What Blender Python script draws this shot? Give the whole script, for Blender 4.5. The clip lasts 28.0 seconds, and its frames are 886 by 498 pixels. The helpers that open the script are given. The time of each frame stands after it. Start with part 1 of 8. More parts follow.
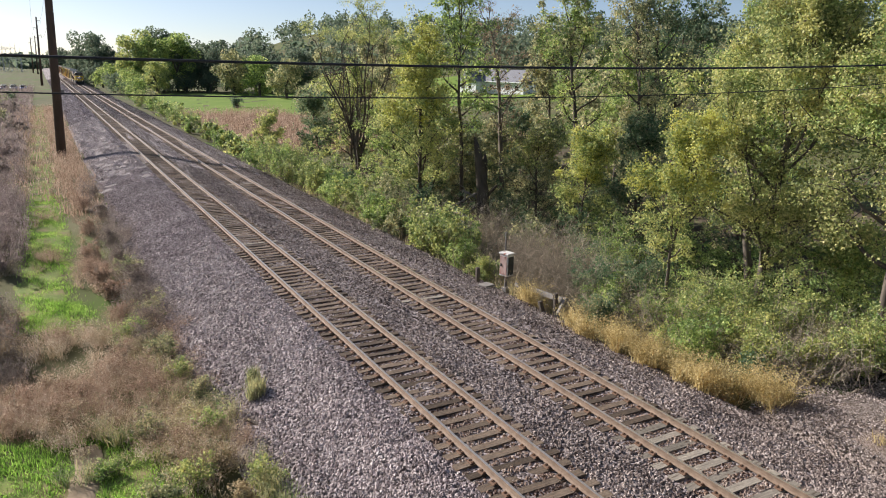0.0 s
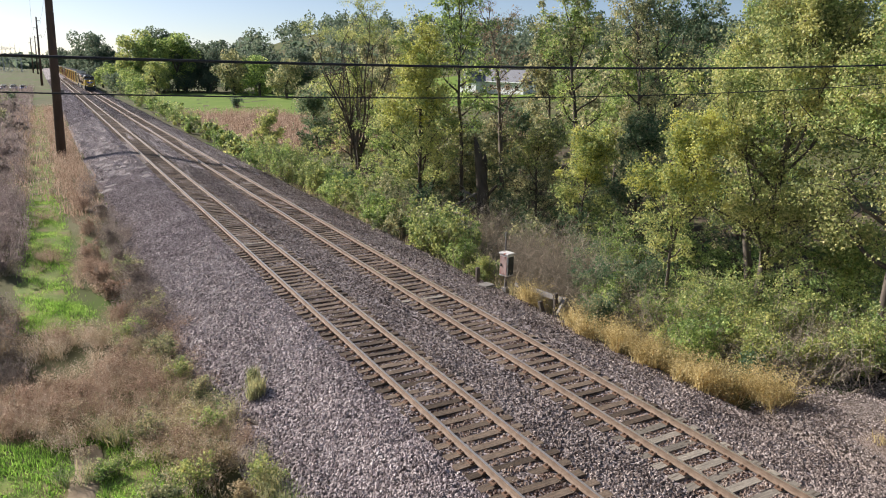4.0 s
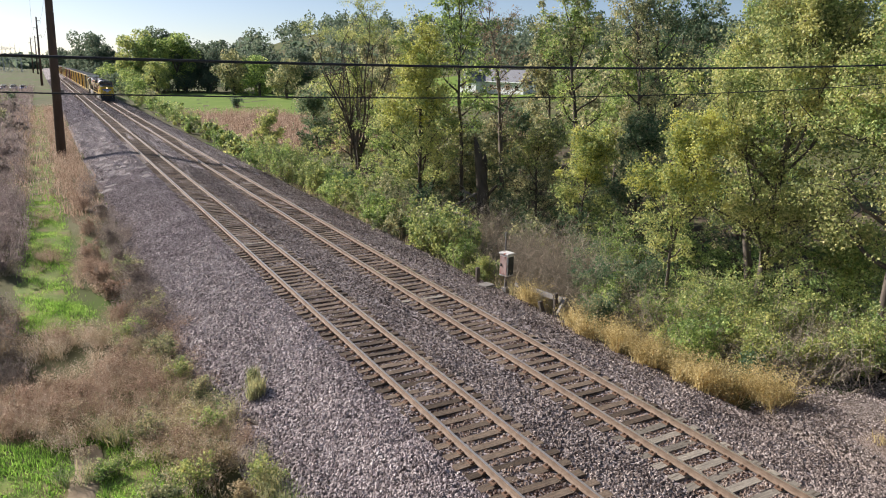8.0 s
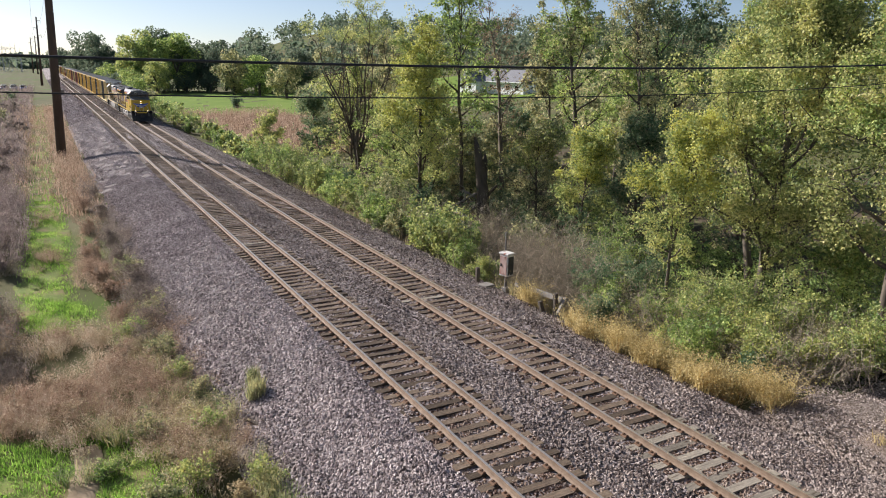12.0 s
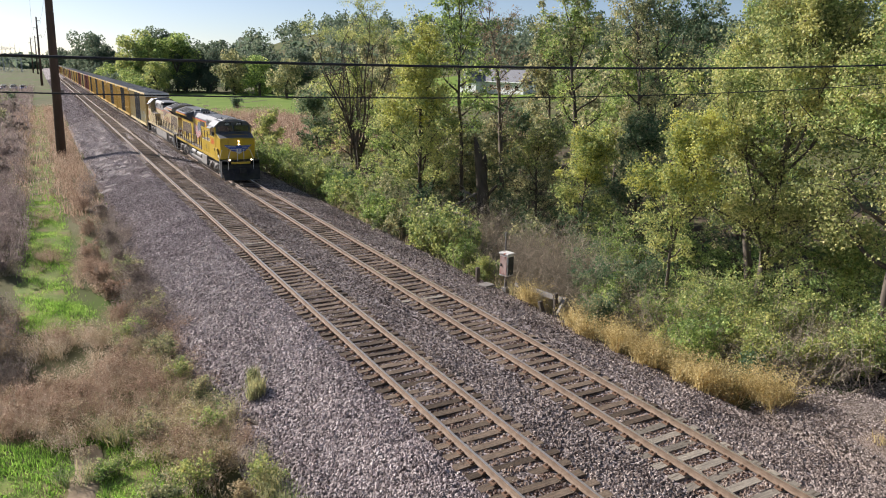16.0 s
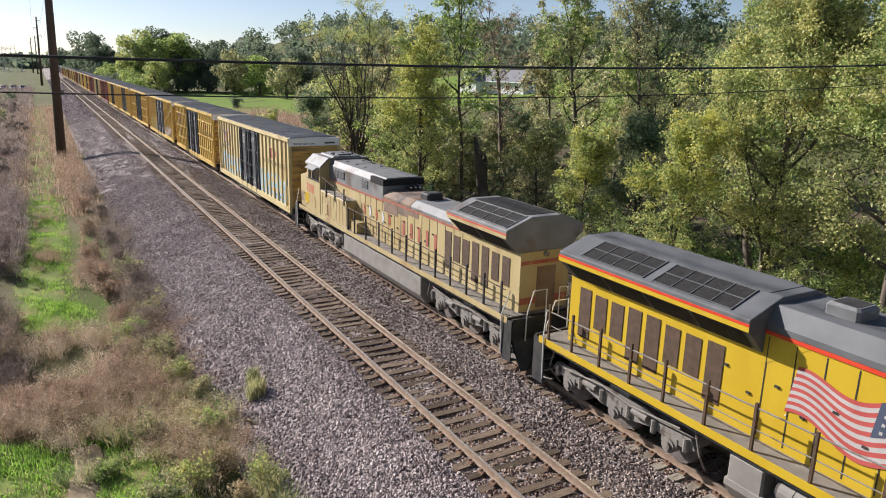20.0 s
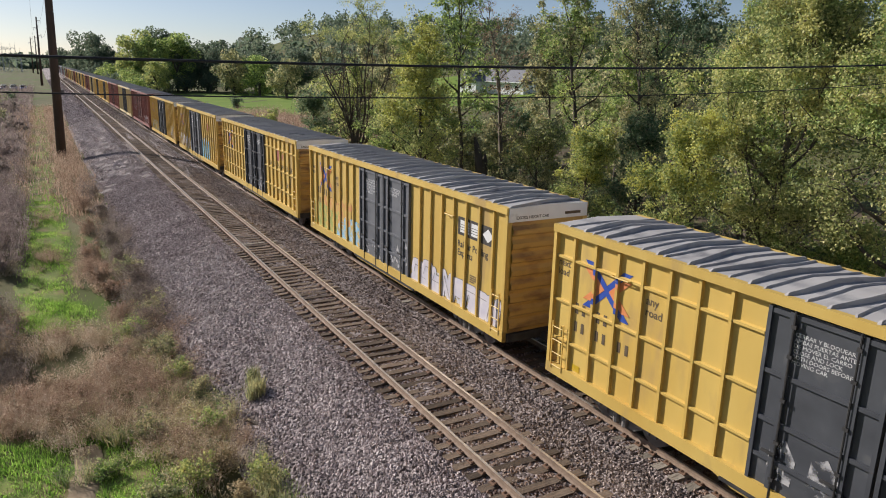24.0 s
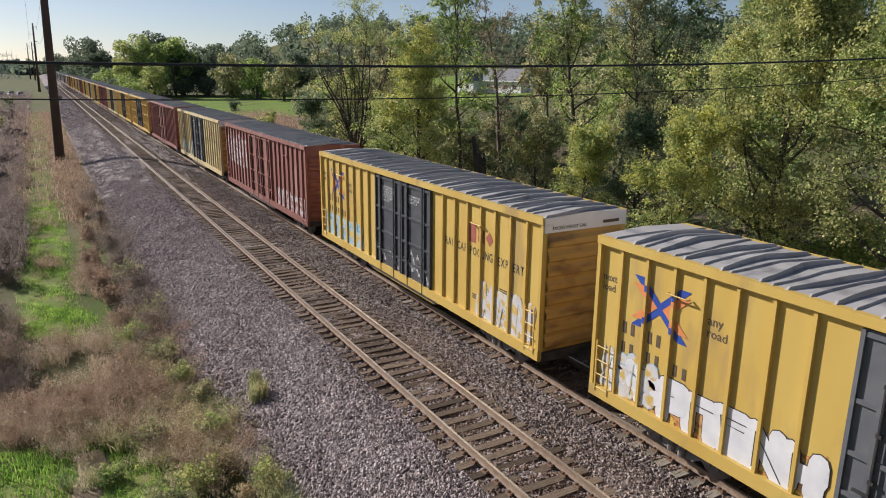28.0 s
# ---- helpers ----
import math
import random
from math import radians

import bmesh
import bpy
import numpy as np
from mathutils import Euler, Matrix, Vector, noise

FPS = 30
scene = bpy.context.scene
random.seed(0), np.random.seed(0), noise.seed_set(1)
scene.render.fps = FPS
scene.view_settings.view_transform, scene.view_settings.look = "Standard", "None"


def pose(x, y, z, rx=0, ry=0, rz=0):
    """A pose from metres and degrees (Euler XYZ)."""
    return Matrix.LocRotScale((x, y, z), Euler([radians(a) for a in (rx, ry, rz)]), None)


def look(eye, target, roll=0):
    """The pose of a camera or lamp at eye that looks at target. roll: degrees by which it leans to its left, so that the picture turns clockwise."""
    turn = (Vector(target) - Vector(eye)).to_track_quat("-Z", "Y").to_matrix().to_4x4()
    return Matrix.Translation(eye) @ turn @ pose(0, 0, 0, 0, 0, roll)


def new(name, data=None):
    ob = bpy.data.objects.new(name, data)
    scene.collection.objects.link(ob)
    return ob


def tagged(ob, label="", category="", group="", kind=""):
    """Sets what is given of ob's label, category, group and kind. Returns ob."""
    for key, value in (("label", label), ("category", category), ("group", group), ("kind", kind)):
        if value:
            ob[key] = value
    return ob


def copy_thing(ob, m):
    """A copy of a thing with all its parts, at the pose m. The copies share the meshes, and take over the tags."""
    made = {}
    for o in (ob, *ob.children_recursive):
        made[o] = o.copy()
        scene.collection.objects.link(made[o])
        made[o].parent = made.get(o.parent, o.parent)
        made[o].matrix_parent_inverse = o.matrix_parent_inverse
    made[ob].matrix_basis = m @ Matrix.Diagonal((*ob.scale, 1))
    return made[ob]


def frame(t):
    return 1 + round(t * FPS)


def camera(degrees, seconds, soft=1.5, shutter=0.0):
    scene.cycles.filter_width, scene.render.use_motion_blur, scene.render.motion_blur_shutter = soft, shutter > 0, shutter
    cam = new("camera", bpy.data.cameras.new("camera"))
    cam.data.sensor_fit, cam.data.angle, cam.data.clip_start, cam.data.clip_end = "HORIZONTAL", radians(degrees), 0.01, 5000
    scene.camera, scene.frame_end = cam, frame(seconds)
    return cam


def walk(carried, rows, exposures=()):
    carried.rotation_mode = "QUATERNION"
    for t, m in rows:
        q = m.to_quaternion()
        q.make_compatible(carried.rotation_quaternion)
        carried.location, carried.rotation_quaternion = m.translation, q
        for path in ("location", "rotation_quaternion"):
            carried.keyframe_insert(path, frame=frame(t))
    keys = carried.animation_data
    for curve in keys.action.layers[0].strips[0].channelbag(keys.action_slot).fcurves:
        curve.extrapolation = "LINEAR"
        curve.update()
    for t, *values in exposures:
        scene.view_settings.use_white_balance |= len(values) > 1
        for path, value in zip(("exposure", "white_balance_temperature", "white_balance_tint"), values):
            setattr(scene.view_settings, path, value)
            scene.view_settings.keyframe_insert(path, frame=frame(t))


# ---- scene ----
EXPO, WHITE = 0.72, (6350, 14.0)
# camera: fixed on an overpass, leaning a little at the very end
CABLE_Y = 8.0                 # where two cables cross the line
EYE = (-8.92, -0.95, 8.85)
YAW, PITCH, ROLL = radians(29.58), radians(14.36), 1.454
AIM = (EYE[0] + math.sin(YAW) * math.cos(PITCH), EYE[1] + math.cos(YAW) * math.cos(PITCH), EYE[2] - math.sin(PITCH))
cam = camera(64.6, 28.0, soft=1.0)
walk(cam, [(0.0, look(EYE, AIM, ROLL)), (27.5, look(EYE, AIM, ROLL)), (27.7, look(EYE, AIM, ROLL - 0.08)),
           (27.85, look(EYE, AIM, ROLL - 0.4)), (28.0, look(EYE, AIM, ROLL - 0.89))],
     exposures=[(0.0, EXPO, *WHITE), (17.0, EXPO, *WHITE), (21.0, EXPO, *WHITE), (24.0, EXPO - 0.39, *WHITE), (28.0, EXPO - 0.40, *WHITE)])

# daylight: clear autumn afternoon, sun ahead and to the left
SUN_TO = Vector((-0.50, 0.866, math.tan(radians(28)))).normalized()
world = bpy.data.worlds.new("sky")
scene.world = world
world.use_nodes = True
wn, wl = world.node_tree.nodes, world.node_tree.links
wn.clear()
sky = wn.new("ShaderNodeTexSky")
sky.sky_type, sky.sun_disc = "NISHITA", False
sky.sun_elevation, sky.sun_rotation = radians(28), radians(-30)
sky.air_density, sky.dust_density, sky.ozone_density = 0.7, 0.4, 1.8
bg = wn.new("ShaderNodeBackground")
bg.inputs["Strength"].default_value = 0.065
wo = wn.new("ShaderNodeOutputWorld")
pale = wn.new("ShaderNodeHueSaturation")
pale.inputs["Saturation"].default_value = 0.88
wl.new(sky.outputs[0], pale.inputs["Color"])
wl.new(pale.outputs[0], bg.inputs[0])
wl.new(bg.outputs[0], wo.inputs[0])
sun = new("sun", bpy.data.lights.new("sun", "SUN"))
sun.data.energy, sun.data.angle, sun.data.color = 5.0, radians(0.55), (1.0, 0.95, 0.885)
sun.matrix_world = look(SUN_TO * 100, (0, 0, 0))

# ---- materials ----
def surf(name, a, b, scale=3.0, rough=0.7, metal=0.0, bump=0.15, bscale=40.0, c=None, cscale=1.2, cut=0.55, rnd=0.0, island=0.0,
         stretch=(1, 1, 1), spec=0.4, trans=0.0, mid=0.5, wide=0.2):
    """Two colours mixed by broad noise, a third in blotches, brightness varied by object or island, fine relief."""
    m = bpy.data.materials.new(name)
    m.use_nodes = True
    n, l = m.node_tree.nodes, m.node_tree.links
    bs, out = n["Principled BSDF"], n["Material Output"]
    tc = n.new("ShaderNodeTexCoord")
    mp = n.new("ShaderNodeMapping")
    mp.inputs["Scale"].default_value = stretch
    l.new(tc.outputs["Object"], mp.inputs["Vector"])

    def noisy(sc, det=4.0):
        t = n.new("ShaderNodeTexNoise")
        t.inputs["Scale"].default_value, t.inputs["Detail"].default_value = sc, det
        l.new(mp.outputs[0], t.inputs["Vector"])
        return t.outputs["Fac"]

    def ramp(fac, lo, hi):
        r = n.new("ShaderNodeMapRange")
        r.inputs["From Min"].default_value, r.inputs["From Max"].default_value = lo, hi
        l.new(fac, r.inputs["Value"])
        return r.outputs[0]

    def mix(fac, p, q, how="MIX"):
        x = n.new("ShaderNodeMix")
        x.data_type, x.blend_type = "RGBA", how
        for sock, val in ((x.inputs[0], fac), (x.inputs[6], p), (x.inputs[7], q)):
            if isinstance(val, bpy.types.NodeSocket):
                l.new(val, sock)
            else:
                sock.default_value = val if isinstance(val, float) else (*val, 1.0)
        return x.outputs[2]

    col = mix(ramp(noisy(scale), mid - wide, mid + wide), a, b)
    if c:
        col = mix(ramp(noisy(cscale, 6.0), cut, cut + 0.12), col, c)
    for amount, node, sock in ((rnd, "ShaderNodeObjectInfo", "Random"), (island, "ShaderNodeNewGeometry", "Random Per Island")):
        if amount:
            src = n.new(node)
            r = n.new("ShaderNodeMapRange")
            r.inputs["To Min"].default_value, r.inputs["To Max"].default_value = 1.0 - amount, 1.0 + amount
            l.new(src.outputs[sock], r.inputs["Value"])
            hs = n.new("ShaderNodeHueSaturation")
            l.new(r.outputs[0], hs.inputs["Value"])
            l.new(col, hs.inputs["Color"])
            col = hs.outputs[0]
    l.new(col, bs.inputs["Base Color"])
    bs.inputs["Roughness"].default_value, bs.inputs["Metallic"].default_value = rough, metal
    bs.inputs["Specular IOR Level"].default_value = spec
    if bump:
        bp = n.new("ShaderNodeBump")
        bp.inputs["Strength"].default_value, bp.inputs["Distance"].default_value = bump, 0.02
        l.new(noisy(bscale, 5.0), bp.inputs["Height"])
        l.new(bp.outputs[0], bs.inputs["Normal"])
    if trans:
        tl = n.new("ShaderNodeBsdfTranslucent")
        ms = n.new("ShaderNodeMixShader")
        ms.inputs[0].default_value = trans
        l.new(col, tl.inputs["Color"])
        l.new(bs.outputs[0], ms.inputs[1])
        l.new(tl.outputs[0], ms.inputs[2])
        l.new(ms.outputs[0], out.inputs["Surface"])
    return m


def foliage(name, tones, trans=0.35, rough=0.55, spec=0.25, grain=1.0, broad=0.6, patchy=2.4):
    """Leaves or blades: each island takes its own tone from the list, shifted in broad patches."""
    m = bpy.data.materials.new(name)
    m.use_nodes = True
    n, l = m.node_tree.nodes, m.node_tree.links
    bs, out = n["Principled BSDF"], n["Material Output"]
    geo = n.new("ShaderNodeNewGeometry")
    tc = n.new("ShaderNodeTexCoord")
    t = n.new("ShaderNodeTexNoise")
    t.inputs["Scale"].default_value, t.inputs["Detail"].default_value = broad, 3.0
    l.new(tc.outputs["Object"], t.inputs["Vector"])
    a = n.new("ShaderNodeMath")
    a.operation = "MULTIPLY_ADD"
    a.inputs[1].default_value, a.inputs[2].default_value = patchy, -0.5 * patchy + 0.5 * (1 - grain)
    l.new(t.outputs["Fac"], a.inputs[0])
    s = n.new("ShaderNodeMath")
    s.use_clamp = True
    l.new(a.outputs[0], s.inputs[0])
    g = n.new("ShaderNodeMath")
    g.operation = "MULTIPLY"
    g.inputs[1].default_value = grain
    l.new(geo.outputs["Random Per Island"], g.inputs[0])
    l.new(g.outputs[0], s.inputs[1])
    cr = n.new("ShaderNodeValToRGB")
    while len(cr.color_ramp.elements) < len(tones):
        cr.color_ramp.elements.new(0.5)
    for i, (e, c) in enumerate(zip(cr.color_ramp.elements, tones)):
        e.position, e.color = i / (len(tones) - 1), (*c, 1.0)
    l.new(s.outputs[0], cr.inputs[0])
    l.new(cr.outputs[0], bs.inputs["Base Color"])
    bs.inputs["Roughness"].default_value, bs.inputs["Specular IOR Level"].default_value = rough, spec
    tl = n.new("ShaderNodeBsdfTranslucent")
    ms = n.new("ShaderNodeMixShader")
    ms.inputs[0].default_value = trans
    l.new(cr.outputs[0], tl.inputs["Color"])
    l.new(bs.outputs[0], ms.inputs[1])
    l.new(tl.outputs[0], ms.inputs[2])
    l.new(ms.outputs[0], out.inputs["Surface"])
    return m


def cells(name, tones, scale, rough=0.9, bump=0.8, dirt=None):
    """Crushed stone: Voronoi pebbles with their own tones and rounded relief."""
    m = bpy.data.materials.new(name)
    m.use_nodes = True
    n, l = m.node_tree.nodes, m.node_tree.links
    bs = n["Principled BSDF"]
    tc = n.new("ShaderNodeTexCoord")
    v = n.new("ShaderNodeTexVoronoi")
    v.inputs["Scale"].default_value = scale
    l.new(tc.outputs["Object"], v.inputs["Vector"])
    sep = n.new("ShaderNodeSeparateColor")
    l.new(v.outputs["Color"], sep.inputs[0])
    cr = n.new("ShaderNodeValToRGB")
    while len(cr.color_ramp.elements) < len(tones):
        cr.color_ramp.elements.new(0.5)
    for i, (e, c) in enumerate(zip(cr.color_ramp.elements, tones)):
        e.position, e.color = i / (len(tones) - 1), (*c, 1.0)
    l.new(sep.outputs[0], cr.inputs[0])
    col = cr.outputs[0]
    if dirt:
        t = n.new("ShaderNodeTexNoise")
        t.inputs["Scale"].default_value, t.inputs["Detail"].default_value = 0.7, 5.0
        l.new(tc.outputs["Object"], t.inputs["Vector"])
        r = n.new("ShaderNodeMapRange")
        r.inputs["From Min"].default_value, r.inputs["From Max"].default_value = 0.5, 0.75
        r.inputs["To Max"].default_value = 0.6
        l.new(t.outputs["Fac"], r.inputs["Value"])
        x = n.new("ShaderNodeMix")
        x.data_type = "RGBA"
        l.new(r.outputs[0], x.inputs[0])
        l.new(col, x.inputs[6])
        x.inputs[7].default_value = (*dirt, 1.0)
        col = x.outputs[2]
    l.new(col, bs.inputs["Base Color"])
    bs.inputs["Roughness"].default_value, bs.inputs["Specular IOR Level"].default_value = rough, 0.25
    bp = n.new("ShaderNodeBump")
    bp.invert = True
    bp.inputs["Strength"].default_value, bp.inputs["Distance"].default_value = bump, 0.05
    l.new(v.outputs["Distance"], bp.inputs["Height"])
    l.new(bp.outputs[0], bs.inputs["Normal"])
    return m


def spray(name, a, b, cover=0.5):
    """Patchy spray paint that lets the wall show through."""
    m = surf(name, a, b, 3.0, 0.6, bump=0.0)
    n, l = m.node_tree.nodes, m.node_tree.links
    tc = n.new("ShaderNodeTexCoord")
    t = n.new("ShaderNodeTexNoise")
    t.inputs["Scale"].default_value, t.inputs["Detail"].default_value = 3.2, 6.0
    l.new(tc.outputs["Object"], t.inputs["Vector"])
    r = n.new("ShaderNodeMapRange")
    r.inputs["From Min"].default_value, r.inputs["From Max"].default_value = 0.62 - 0.3 * cover, 0.68 - 0.2 * cover
    l.new(t.outputs["Fac"], r.inputs["Value"])
    l.new(r.outputs[0], n["Principled BSDF"].inputs["Alpha"])
    return m


def glow(name, col, strength):
    m = bpy.data.materials.new(name)
    m.use_nodes = True
    bs = m.node_tree.nodes["Principled BSDF"]
    bs.inputs["Base Color"].default_value = (*col, 1)
    bs.inputs["Emission Color"].default_value = (*col, 1)
    bs.inputs["Emission Strength"].default_value = strength
    return m


STONE = [(0.10, 0.079, 0.074), (0.23, 0.187, 0.176), (0.375, 0.311, 0.295), (0.50, 0.425, 0.402), (0.66, 0.575, 0.545)]
STONE_MID = [(0.075, 0.056, 0.047), (0.155, 0.122, 0.105), (0.25, 0.20, 0.172), (0.345, 0.285, 0.248), (0.50, 0.425, 0.375)]
STONE_RUST = [(0.075, 0.045, 0.032), (0.155, 0.10, 0.072), (0.245, 0.168, 0.122), (0.33, 0.245, 0.19), (0.44, 0.36, 0.295)]
# bed tones scaled down: the stones' own shadowing put into its colour
M_BALLAST = cells("shade_toned_bed_stone", [(r * 0.58, g * 0.58, b * 0.58) for r, g, b in STONE], 15.0, dirt=(0.19, 0.15, 0.13))
M_STONE_RUST = foliage("rust_stained_stone", STONE_RUST, trans=0.0, rough=0.9)
M_STONE = foliage("ballast_stone", STONE, trans=0.0, rough=0.9, patchy=0.7)
M_STONE_MID = foliage("browned_ballast_stone", STONE_MID, trans=0.0, rough=0.9, patchy=0.9)
M_GRAVEL = cells("gravel", [(0.13, 0.10, 0.08), (0.215, 0.17, 0.14), (0.29, 0.235, 0.20), (0.39, 0.325, 0.28)], 22.0, dirt=(0.24, 0.165, 0.115))
M_GROUND = surf("soil_and_turf", (0.10, 0.10, 0.045), (0.15, 0.14, 0.07), 0.35, 0.95, bump=0.5, bscale=6.0, c=(0.10, 0.14, 0.035), cscale=0.12, cut=0.5, spec=0.1)
M_LAWN = surf("mown_lawn", (0.13, 0.21, 0.035), (0.19, 0.26, 0.05), 0.15, 0.95, bump=0.4, bscale=8.0, spec=0.1)
M_TURF = surf("green_turf", (0.112, 0.163, 0.048), (0.250, 0.273, 0.084), 1.6, 0.95, bump=0.6, bscale=14.0, c=(0.263, 0.221, 0.108), cscale=0.9, cut=0.52, spec=0.1)
M_DIRT = surf("bare_dirt", (0.26, 0.20, 0.13), (0.36, 0.28, 0.19), 2.0, 0.95, bump=0.6, bscale=25.0, spec=0.1)
M_TIE = surf("creosoted_tie", (0.10, 0.075, 0.055), (0.19, 0.145, 0.105), 5.0, 0.9, bump=0.5, bscale=30.0, rnd=0.45, stretch=(0.6, 6, 6), spec=0.15, c=(0.22, 0.12, 0.06), cscale=2.5, cut=0.6)
M_TIE2 = surf("weathered_tie", (0.22, 0.19, 0.15), (0.34, 0.30, 0.24), 5.0, 0.9, bump=0.5, bscale=30.0, rnd=0.35, stretch=(0.6, 6, 6), spec=0.15, c=(0.15, 0.12, 0.09), cscale=2.0, cut=0.58)
M_RAIL = surf("rusty_rail_web", (0.18, 0.125, 0.085), (0.28, 0.205, 0.145), 6.0, 0.7, 0.0, bump=0.2, bscale=60.0)
M_RAILTOP = surf("worn_rail_head", (0.58, 0.50, 0.41), (0.68, 0.61, 0.52), 3.0, 0.32, 0.75, bump=0.02, stretch=(3, 0.2, 3))
M_PLATE = surf("rusty_tie_plate", (0.14, 0.085, 0.055), (0.22, 0.13, 0.08), 12.0, 0.85, bump=0.3)
M_YEL = surf("armour_yellow_paint", (0.50, 0.33, 0.022), (0.56, 0.385, 0.03), 1.2, 0.32, bump=0.03, bscale=8.0, spec=0.5, c=(0.50, 0.34, 0.05), cscale=1.6, cut=0.60, stretch=(1, 1, 0.5))
M_YELF = surf("faded_yellow_paint", (0.390, 0.295, 0.128), (0.455, 0.368, 0.190), 1.5, 0.6, bump=0.08, bscale=10.0, c=(0.324, 0.215, 0.104), cscale=1.0, cut=0.57, stretch=(1, 1, 0.35))
M_GREY = surf("harbor_grey_paint", (0.095, 0.10, 0.105), (0.14, 0.145, 0.15), 1.5, 0.62, bump=0.04, c=(0.075, 0.075, 0.078), cscale=1.3, cut=0.6)
M_GREYF = surf("sooty_grey_paint", (0.15, 0.15, 0.15), (0.22, 0.22, 0.215), 1.4, 0.6, bump=0.08, c=(0.10, 0.075, 0.06), cscale=0.8, cut=0.56)
M_SOOT = surf("rust_and_soot", (0.16, 0.10, 0.07), (0.25, 0.18, 0.13), 1.5, 0.8, bump=0.1, c=(0.08, 0.065, 0.06), cscale=1.2, cut=0.52)
M_RED = surf("red_stripe_paint", (0.58, 0.045, 0.02), (0.64, 0.07, 0.03), 2.0, 0.4, bump=0.03)
M_REDF = surf("faded_red_paint", (0.45, 0.08, 0.05), (0.52, 0.14, 0.08), 2.0, 0.6, bump=0.03)
M_FLAGRED = surf("muted_flag_red", (0.40, 0.07, 0.06), (0.48, 0.10, 0.09), 2.0, 0.5, bump=0.0)
M_FLAGWHITE = surf("muted_flag_white", (0.40, 0.37, 0.36), (0.50, 0.47, 0.45), 2.0, 0.5, bump=0.0)
M_NAVY = surf("muted_flag_navy", (0.05, 0.065, 0.10), (0.08, 0.10, 0.15), 2.0, 0.5, bump=0.0)
M_BLUE = surf("blue_paint", (0.03, 0.07, 0.32), (0.04, 0.09, 0.38), 2.0, 0.4, bump=0.02)
M_WHITE = surf("white_paint", (0.74, 0.74, 0.72), (0.82, 0.82, 0.80), 2.0, 0.45, bump=0.03, c=(0.6, 0.59, 0.56), cscale=2.0, cut=0.62)
M_STEEL = surf("dusty_truck_steel", (0.17, 0.155, 0.14), (0.27, 0.25, 0.22), 3.0, 0.8, 0.1, bump=0.2, c=(0.10, 0.08, 0.065), cscale=3.0, cut=0.55)
M_DARK = surf("grimy_black_steel", (0.022, 0.022, 0.022), (0.05, 0.047, 0.043), 3.0, 0.7, bump=0.15)
M_TANK = surf("dusty_grey_tank", (0.20, 0.186, 0.165), (0.285, 0.265, 0.235), 1.5, 0.6, bump=0.08, c=(0.2, 0.18, 0.16), cscale=1.6, cut=0.58)
M_TREAD = surf("grey_walkway", (0.15, 0.138, 0.12), (0.23, 0.21, 0.185), 2.5, 0.85, bump=0.2, c=(0.26, 0.2, 0.15), cscale=2.0, cut=0.58)
M_SCREEN = surf("dark_grille", (0.016, 0.016, 0.016), (0.036, 0.034, 0.032), 8.0, 0.8, bump=0.5, bscale=80.0, spec=0.2)
M_BROWNSCREEN = surf("brown_filter_screen", (0.065, 0.04, 0.026), (0.11, 0.068, 0.042), 6.0, 0.8, bump=0.5, bscale=80.0)
M_RAILING = surf("silver_handrail", (0.55, 0.55, 0.53), (0.66, 0.66, 0.63), 4.0, 0.5, bump=0.02)
M_GLASS = surf("dark_cab_glass", (0.012, 0.015, 0.018), (0.02, 0.024, 0.028), 1.0, 0.06, bump=0.0, spec=0.8)
M_RUBBER = surf("black_hose_rubber", (0.02, 0.02, 0.02), (0.035, 0.035, 0.035), 4.0, 0.6, bump=0.1)
M_WHEEL = surf("wheel_steel", (0.13, 0.11, 0.10), (0.22, 0.19, 0.17), 4.0, 0.6, 0.4, bump=0.1)
M_BOX = surf("boxcar_yellow_paint", (0.54, 0.355, 0.082), (0.60, 0.425, 0.115), 0.8, 0.5, bump=0.05, bscale=12.0, c=(0.43, 0.29, 0.10), cscale=1.1, cut=0.57, rnd=0.05, stretch=(1, 1, 0.3))
M_BOXPALE = surf("sunfaded_boxcar_paint", (0.52, 0.415, 0.19), (0.58, 0.475, 0.25), 0.8, 0.6, bump=0.05, bscale=12.0, c=(0.43, 0.31, 0.15), cscale=1.1, cut=0.55, rnd=0.05, stretch=(1, 1, 0.3))
M_BOXRED = surf("brown_red_boxcar_paint", (0.21, 0.075, 0.055), (0.28, 0.105, 0.08), 0.9, 0.65, bump=0.06, c=(0.33, 0.19, 0.15), cscale=1.2, cut=0.58, rnd=0.1, stretch=(1, 1, 0.4))
M_BOXGREY = surf("grey_boxcar_paint", (0.42, 0.43, 0.44), (0.52, 0.53, 0.54), 0.9, 0.6, bump=0.06, c=(0.3, 0.28, 0.26), cscale=1.0, cut=0.6, rnd=0.1)
M_END = surf("sooty_yellow_car_end", (0.44, 0.27, 0.075), (0.52, 0.335, 0.10), 0.9, 0.6, bump=0.06, c=(0.27, 0.155, 0.06), cscale=1.4, cut=0.50, stretch=(0.5, 1, 1.2))
M_ROOF = surf("galvanised_car_roof", (0.34, 0.325, 0.31), (0.43, 0.415, 0.395), 0.8, 0.65, 0.0, bump=0.05, c=(0.25, 0.24, 0.235), cscale=1.5, cut=0.58)
M_DOOR = surf("charcoal_door_paint", (0.045, 0.048, 0.055), (0.075, 0.08, 0.088), 1.2, 0.55, bump=0.06, c=(0.11, 0.11, 0.11), cscale=1.2, cut=0.6)
